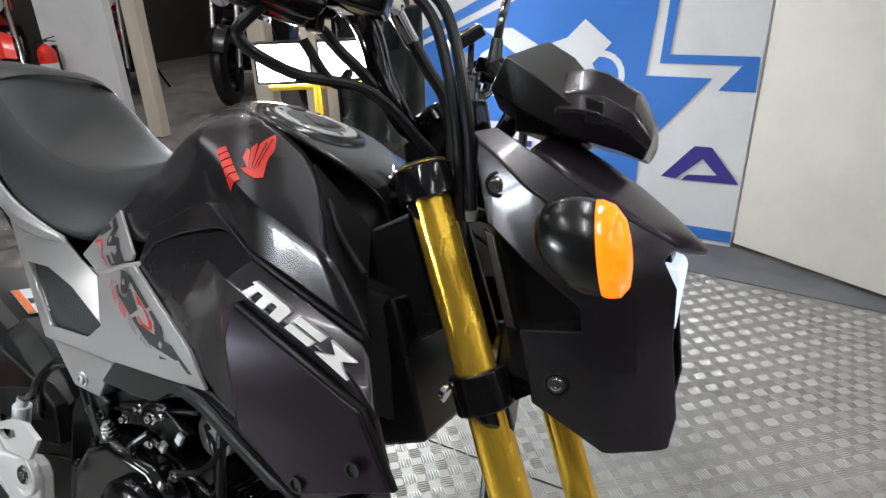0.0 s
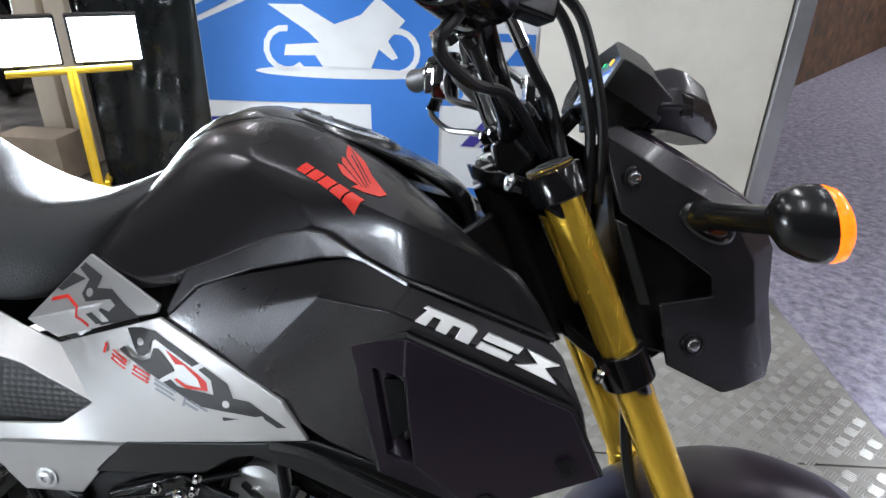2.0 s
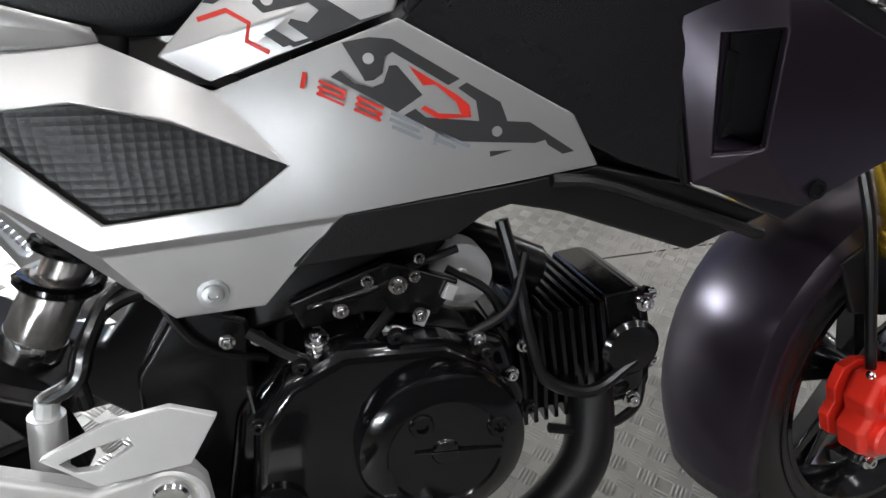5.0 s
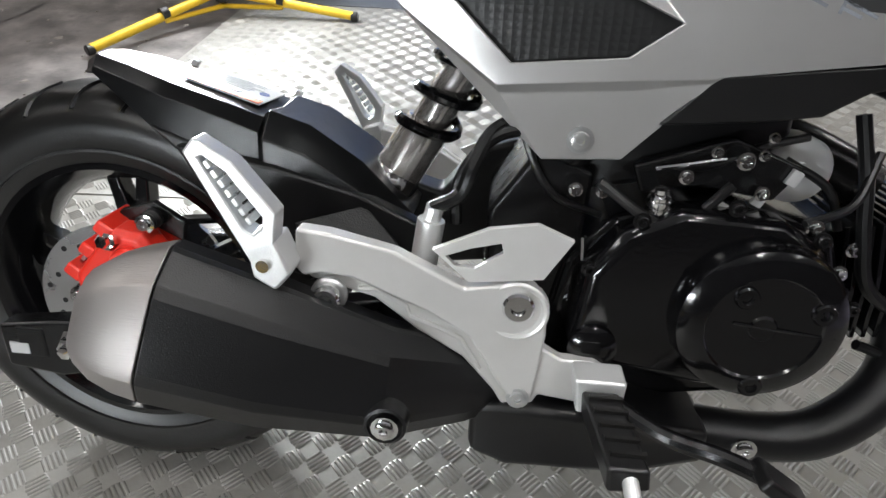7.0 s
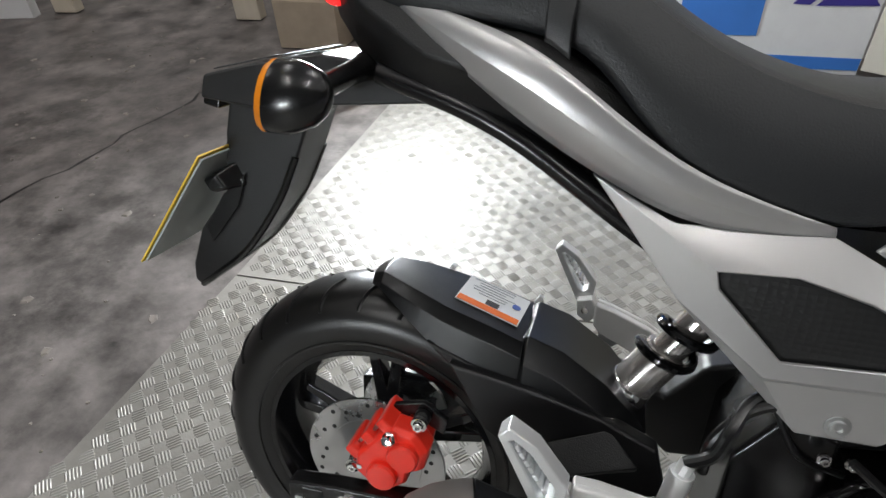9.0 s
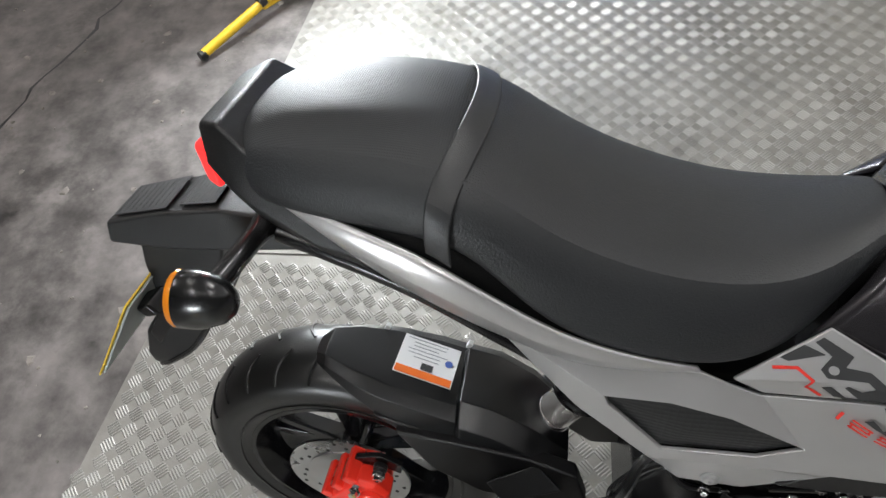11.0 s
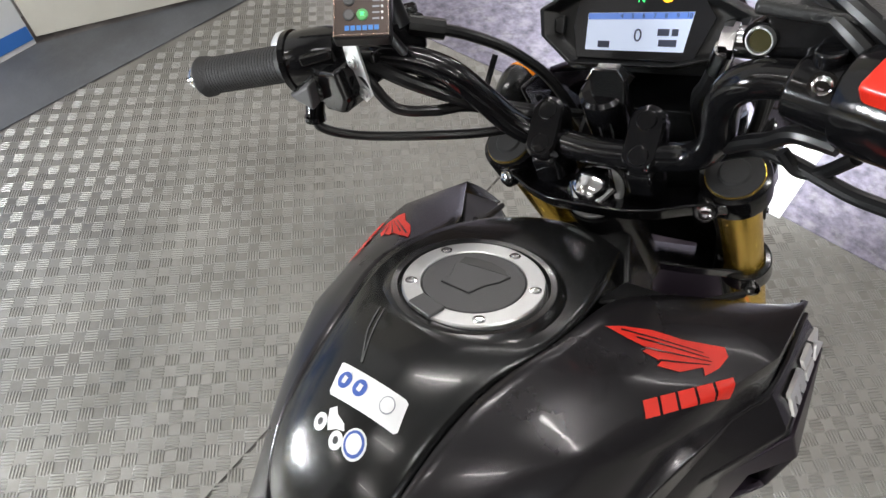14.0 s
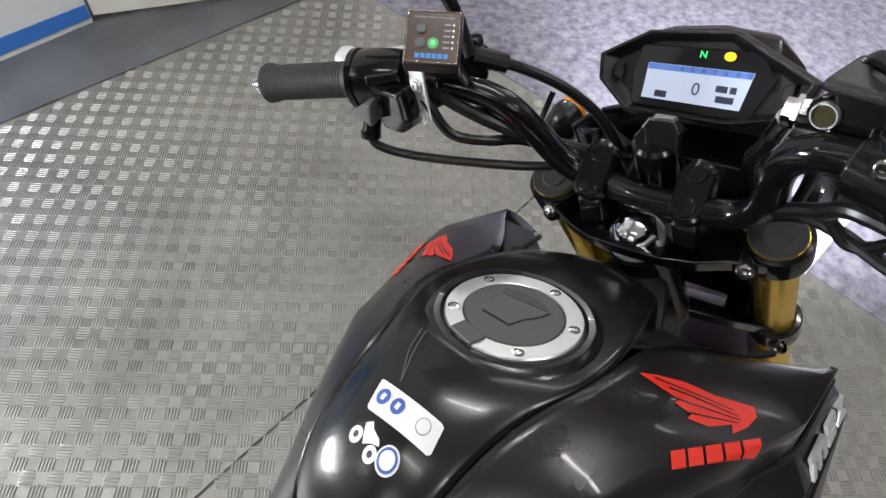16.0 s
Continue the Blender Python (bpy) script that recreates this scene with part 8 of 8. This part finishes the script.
def fire_extinguisher(x, y, z, h, hung):
    """A red cylinder with a domed shoulder, valve, lever, gauge and hose; hung: with a wall bracket behind it."""
    e = empty("fire_extinguisher", pose(x, y, z, 0, 0, 20), label="red fire extinguisher with a black hose beside the white partition", category="fire extinguisher", group="fire extinguishers")
    part("cylinder", lathe((0, 0, 0), (0, 0, 1), [(0.050, 0), (0.056, 0.006), (0.056, h * 0.70), (0.050, h * 0.78), (0.032, h * 0.84), (0.017, h * 0.86), (0.017, h * 0.88)], 28), red_paint, e, "red painted cylinder")
    part("label_panel", lathe((0, 0, 0), (0, 0, 1), [(0.0555, h * 0.28), (0.0565, h * 0.281), (0.0565, h * 0.55), (0.0555, h * 0.551)], 28, True), white_decal, e, "white instruction panel")
    part("valve", merge(cyl((0, 0, h * 0.87), (0, 0, h * 0.94), 0.014, n=14), box((0.01, 0, h * 0.94), (0.05, 0.018, 0.014))), chrome, e)
    part("lever", box((0.045, 0, h * 0.985), (0.085, 0.016, 0.006), (0, -14, 0)), cable_black, e, bevel=0.002)
    part("carry_handle", box((0.048, 0, h * 0.935), (0.075, 0.016, 0.006), (0, 6, 0)), cable_black, e, bevel=0.002)
    part("hose", tube([(-0.014, 0, h * 0.92), (-0.060, 0, h * 0.88), (-0.068, 0.0, h * 0.62), (-0.064, 0.0, h * 0.36)], 0.009, 10), cable_black, e, "black rubber hose")
    part("nozzle", cyl((-0.064, 0, h * 0.36), (-0.063, 0, h * 0.20), 0.010, 0.016, n=14), cable_black, e)
    if hung:
        part("wall_bracket", box((0.02, 0.062, h * 0.5), (0.03, 0.02, h * 0.7)), frame_black, e, bevel=0.002)
    return e


fire_extinguisher(-3.96, 2.775, 0.30, 0.36, True)
fire_extinguisher(-3.84, 2.745, -0.005, 0.43, False)


def sheet_panel():
    cols = []
    for i in range(25):
        u = i / 24
        x = -1.50 + 0.475 * u
        cols.append([(x, 2.585 + 0.012 * math.sin(9 * u + 2.3 * v) + 0.009 * math.sin(23 * u - 5 * v) + 0.006 * math.sin(31 * v + 4 * u), 0.0 + 0.84 * v) for v in np.linspace(0, 1, 21)])
    p = part("plastic_sheet", grid(cols, (0, -1, 0)), black_sheet, None, shell=0.003, sub=1)
    tagged(p, "crinkled glossy black plastic sheet beside the sign wall", "plastic sheet")
    for x in (-1.505, -1.02):
        part("edge_strip", box((x, 2.592, 0.42), (0.012, 0.02, 0.85)), frame_black, p, bevel=0.002)


sheet_panel()
tagged(part("cardboard_box", loft([[(-1.98, 2.60, z), (-1.70, 2.58, z), (-1.68, 2.74, z), (-1.96, 2.76, z)] for z in (0.0, 0.20)]), mat("brown_card", (0.38, 0.31, 0.24), 0.75, var=0.12, scale=12), bevel=0.004), "low cream cardboard box on the concrete by the posts", "box")


def parked_bike(colour, label, group):
    """A dark naked motorcycle standing upright, x ahead, resting on z = 0."""
    b = empty("parked_motorcycle", None, label=label, category="motorcycle", group=group)
    for x in (0.0, 1.38):
        w = part("wheel", lathe((x, -0.06, 0.31), (0, 1, 0), [(0.20, 0.0), (0.25, 0.0), (0.30, 0.025), (0.312, 0.06), (0.30, 0.095), (0.25, 0.12), (0.20, 0.12)], 36, True), rubber, b, "black tyre")
        part("rim", lathe((x, -0.05, 0.31), (0, 1, 0), [(0.19, 0), (0.205, 0.0), (0.205, 0.10), (0.19, 0.10)], 36, True), frame_black, w)
        part("disc", lathe((x, -0.075, 0.31), (0, 1, 0), [(0.06, 0), (0.14, 0), (0.14, 0.004), (0.06, 0.004)], 28, True), disc_steel, w)
        part("hub", cyl((x, -0.08, 0.31), (x, 0.08, 0.31), 0.05, n=16), frame_black, w)
        for k in range(5):
            a = k * 1.2566
            part("spoke", cyl((x + 0.04 * math.cos(a), 0, 0.31 + 0.04 * math.sin(a)), (x + 0.195 * math.cos(a), 0, 0.31 + 0.195 * math.sin(a)), 0.014, 0.010, n=8), frame_black, w)
    for y in (-0.1, 0.1):
        part("fork", cyl((1.38, y, 0.31), (1.14, y, 0.95), 0.025, n=14), chrome, b, "bright fork tube")
        part("mirror", lathe((1.12, y * 3.0, 1.22), (-1, 0, 0.1), [(0.03, 0), (0.055, 0.004), (0.05, 0.02), (0.0, 0.03)], 18), matte_black, b)
        part("mirror_stem", tube([(1.10, y * 2.2, 1.03), (1.12, y * 2.6, 1.12), (1.12, y * 2.9, 1.20)], 0.006, 8), frame_black, b)
        part("grip", cyl((1.06, y * 2.6, 1.03), (1.0, y * 3.6, 1.02), 0.017, n=12), grip_rubber, b)
        part("indicator", loft([[(1.16 + dx, y * 1.9 + 0.02 * k * math.cos(a), 0.90 + 0.025 * k * math.sin(a)) for a in np.linspace(0, 6.28, 11)[:-1]] for dx, k in ((-0.03, 0.3), (0.0, 1), (0.03, 1), (0.04, 0.6))]), amber, b)
    part("handlebar", tube([(1.0, -0.36, 1.02), (1.06, -0.25, 1.03), (1.10, -0.1, 0.98), (1.10, 0.1, 0.98), (1.06, 0.25, 1.03), (1.0, 0.36, 1.02)], 0.012, 10), frame_black, b)
    part("headlight", lathe((1.12, 0, 0.88), (1, 0, -0.1), [(0.05, 0), (0.095, 0.04), (0.10, 0.10), (0.09, 0.13), (0.0, 0.145)], 28), chrome, b, "round headlight")
    part("tank", loft([[(x, w * c, z + h * d) for c, d in ((-0.7, 0), (-1, 0.35), (-0.85, 0.8), (-0.35, 1), (0.35, 1), (0.85, 0.8), (1, 0.35), (0.7, 0))] for x, w, z, h in ((0.52, 0.07, 0.76, 0.08), (0.60, 0.13, 0.74, 0.18), (0.80, 0.165, 0.73, 0.24), (0.98, 0.14, 0.74, 0.20), (1.04, 0.08, 0.76, 0.10))]), colour, b, "glossy fuel tank", sub=2)
    part("seat", loft([[(x, w * c, z + 0.09 * d) for c, d in ((-0.8, 0), (-1, 0.6), (-0.6, 1), (0.6, 1), (1, 0.6), (0.8, 0))] for x, w, z in ((-0.25, 0.07, 0.86), (-0.1, 0.11, 0.83), (0.12, 0.13, 0.80), (0.35, 0.13, 0.735), (0.56, 0.09, 0.745))]), vinyl, b, "black vinyl seat", sub=2)
    part("tail", loft([[(x, w * c, z + h * d) for c, d in ((-1, 0.2), (-0.7, 1), (0.7, 1), (1, 0.2), (0, 0))] for x, w, z, h in ((-0.36, 0.04, 0.85, 0.04), (-0.2, 0.09, 0.76, 0.09), (0.1, 0.11, 0.66, 0.13), (0.4, 0.1, 0.62, 0.12))]), colour, b, bevel=0.01)
    part("tail_lamp", box((-0.365, 0, 0.87), (0.02, 0.10, 0.04)), red_paint, b, bevel=0.005)
    part("engine", loft([[(x, y, z) for x, z in ((0.36, 0.28), (0.42, 0.52), (0.60, 0.66), (0.92, 0.68), (1.0, 0.42), (0.86, 0.22), (0.5, 0.2))] for y in (-0.17, 0.17)]), engine_black, b, "dark engine block", bevel=0.03)
    part("engine_cover", lathe((0.58, -0.17, 0.40), (0, -1, 0), [(0.13, 0), (0.125, 0.03), (0.09, 0.045), (0.0, 0.047)], 30), alu, b, "bright engine cover")
    part("silencer", cyl((0.42, -0.2, 0.32), (-0.15, -0.24, 0.48), 0.05, 0.058, n=20, chamfer=0.008), chrome, b, "bright silencer")
    part("swingarm", merge(cyl((0.0, -0.11, 0.31), (0.45, -0.13, 0.38), 0.028, n=10), cyl((0.0, 0.11, 0.31), (0.45, 0.13, 0.38), 0.028, n=10)), frame_black, b)
    part("mudguard", loft([[(1.38 + r * math.cos(a), y, 0.31 + r * math.sin(a)) for y, r in ((-0.075, 0.315), (0, 0.345), (0.075, 0.315), (0.07, 0.305), (0, 0.335), (-0.07, 0.305))] for a in np.linspace(0.5, 2.6, 14)]), colour, b, "front mudguard")
    part("frame", merge(tube([(1.12, -0.03, 0.85), (0.95, -0.15, 0.60), (0.52, -0.17, 0.42), (0.40, -0.13, 0.30)], 0.026, 10), tube([(1.12, 0.03, 0.85), (0.95, 0.15, 0.60), (0.52, 0.17, 0.42), (0.40, 0.13, 0.30)], 0.026, 10)), frame_black, b)
    part("side_stand", cyl((0.45, 0.14, 0.28), (0.40, 0.26, 0.0), 0.012, n=8), frame_black, b)
    return b


dark_blue = mat("dark_blue_paint", (0.03, 0.04, 0.08), 0.2, coat=0.5)
first = parked_bike(gloss_black, "black motorcycle parked among others at the back", "parked motorcycles")
second = parked_bike(red_paint, "red and black motorcycle parked behind the posts", "parked motorcycles")
third = parked_bike(dark_blue, "dark blue motorcycle parked among others at the back", "parked motorcycles")
first.matrix_basis = pose(-4.3, 5.25, -0.005, 0, 0, -62)
second.matrix_basis = pose(-5.55, 4.75, -0.005, 0, 0, -48)
third.matrix_basis = pose(-3.5, 5.45, -0.005, 0, 0, -66)
for src, x, y, r in ((first, -2.75, 5.35, -70), (third, -2.05, 5.4, -74), (first, -1.35, 5.5, -78), (second, -6.4, 3.9, -30), (third, -4.9, 6.9, -60), (first, -3.9, 7.1, -66), (first, -2.9, 7.0, -70), (third, -2.0, 7.1, -75), (first, -1.1, 7.0, -80), (first, -0.6, 5.6, -82)):
    copy_thing(src, pose(x, y, -0.005, 0, 0, r))

# grey strip of bare floor along the sign wall, floor crack and litter
sheet("floor_strip", [(-1.30, 2.412), (0.955, 2.125), (0.262, 2.49), (-1.02, 2.535)], -0.0049, -0.0012, mat("grey_floor_paint", (0.11, 0.115, 0.125), 0.5, var=0.3, scale=4, grain=0.4, grain_scale=120, dirt=(0.05, 0.05, 0.05), dirt_amount=0.7), "dark grey painted floor strip along the wall", "floor")
rng = random.Random(4)
CR = [Vector((-2.34 + 0.23 * t + 0.02 * rng.uniform(-1, 1), 1.39 + 0.75 * t, -0.0047)) for t in np.linspace(-0.9, 1.3, 30)]
cr = [[p + Vector((-w, 0, 0)), p + Vector((w, 0, 0))] for p, w in ((p, rng.uniform(0.003, 0.008)) for p in CR)]
tagged(part("floor_crack", grid(cr, (0, 0, 1)), cable_black, closed=False), "dark jagged crack in the concrete floor", "floor crack", kind="structure")
vs, fs = [], []
for _ in range(260):
    x, y = rng.uniform(-3.2, -1.35), rng.uniform(0.2, 3.4)
    if x > -1.95 + (y + 1.6) * 0.17 - 0.03:
        continue
    r, a0, n = rng.choice((0.003, 0.004, 0.006, 0.009, 0.016)), rng.uniform(0, 6), len(vs)
    for k in range(5):
        a = a0 + k * 1.2566
        q = rng.uniform(0.5, 1.2) * r
        vs.append((x + q * math.cos(a), y + q * math.sin(a), -0.005)), vs.append((x + q * 0.7 * math.cos(a), y + q * 0.7 * math.sin(a), -0.005 + min(r * 0.5, 0.003)))
    fs += [tuple(n + 2 * k + 1 for k in range(5))] + [(n + 2 * k, n + 2 * ((k + 1) % 5), n + 2 * ((k + 1) % 5) + 1, n + 2 * k + 1) for k in range(5)]
me = bpy.data.meshes.new("floor_litter")
me.from_pydata(vs, [], fs)
tagged(link("floor_litter", me, mat("grey_flakes", (0.22, 0.20, 0.18), 0.8, var=0.5, scale=9)), "small paint flakes and grit on the concrete floor", "litter", kind="stuff")
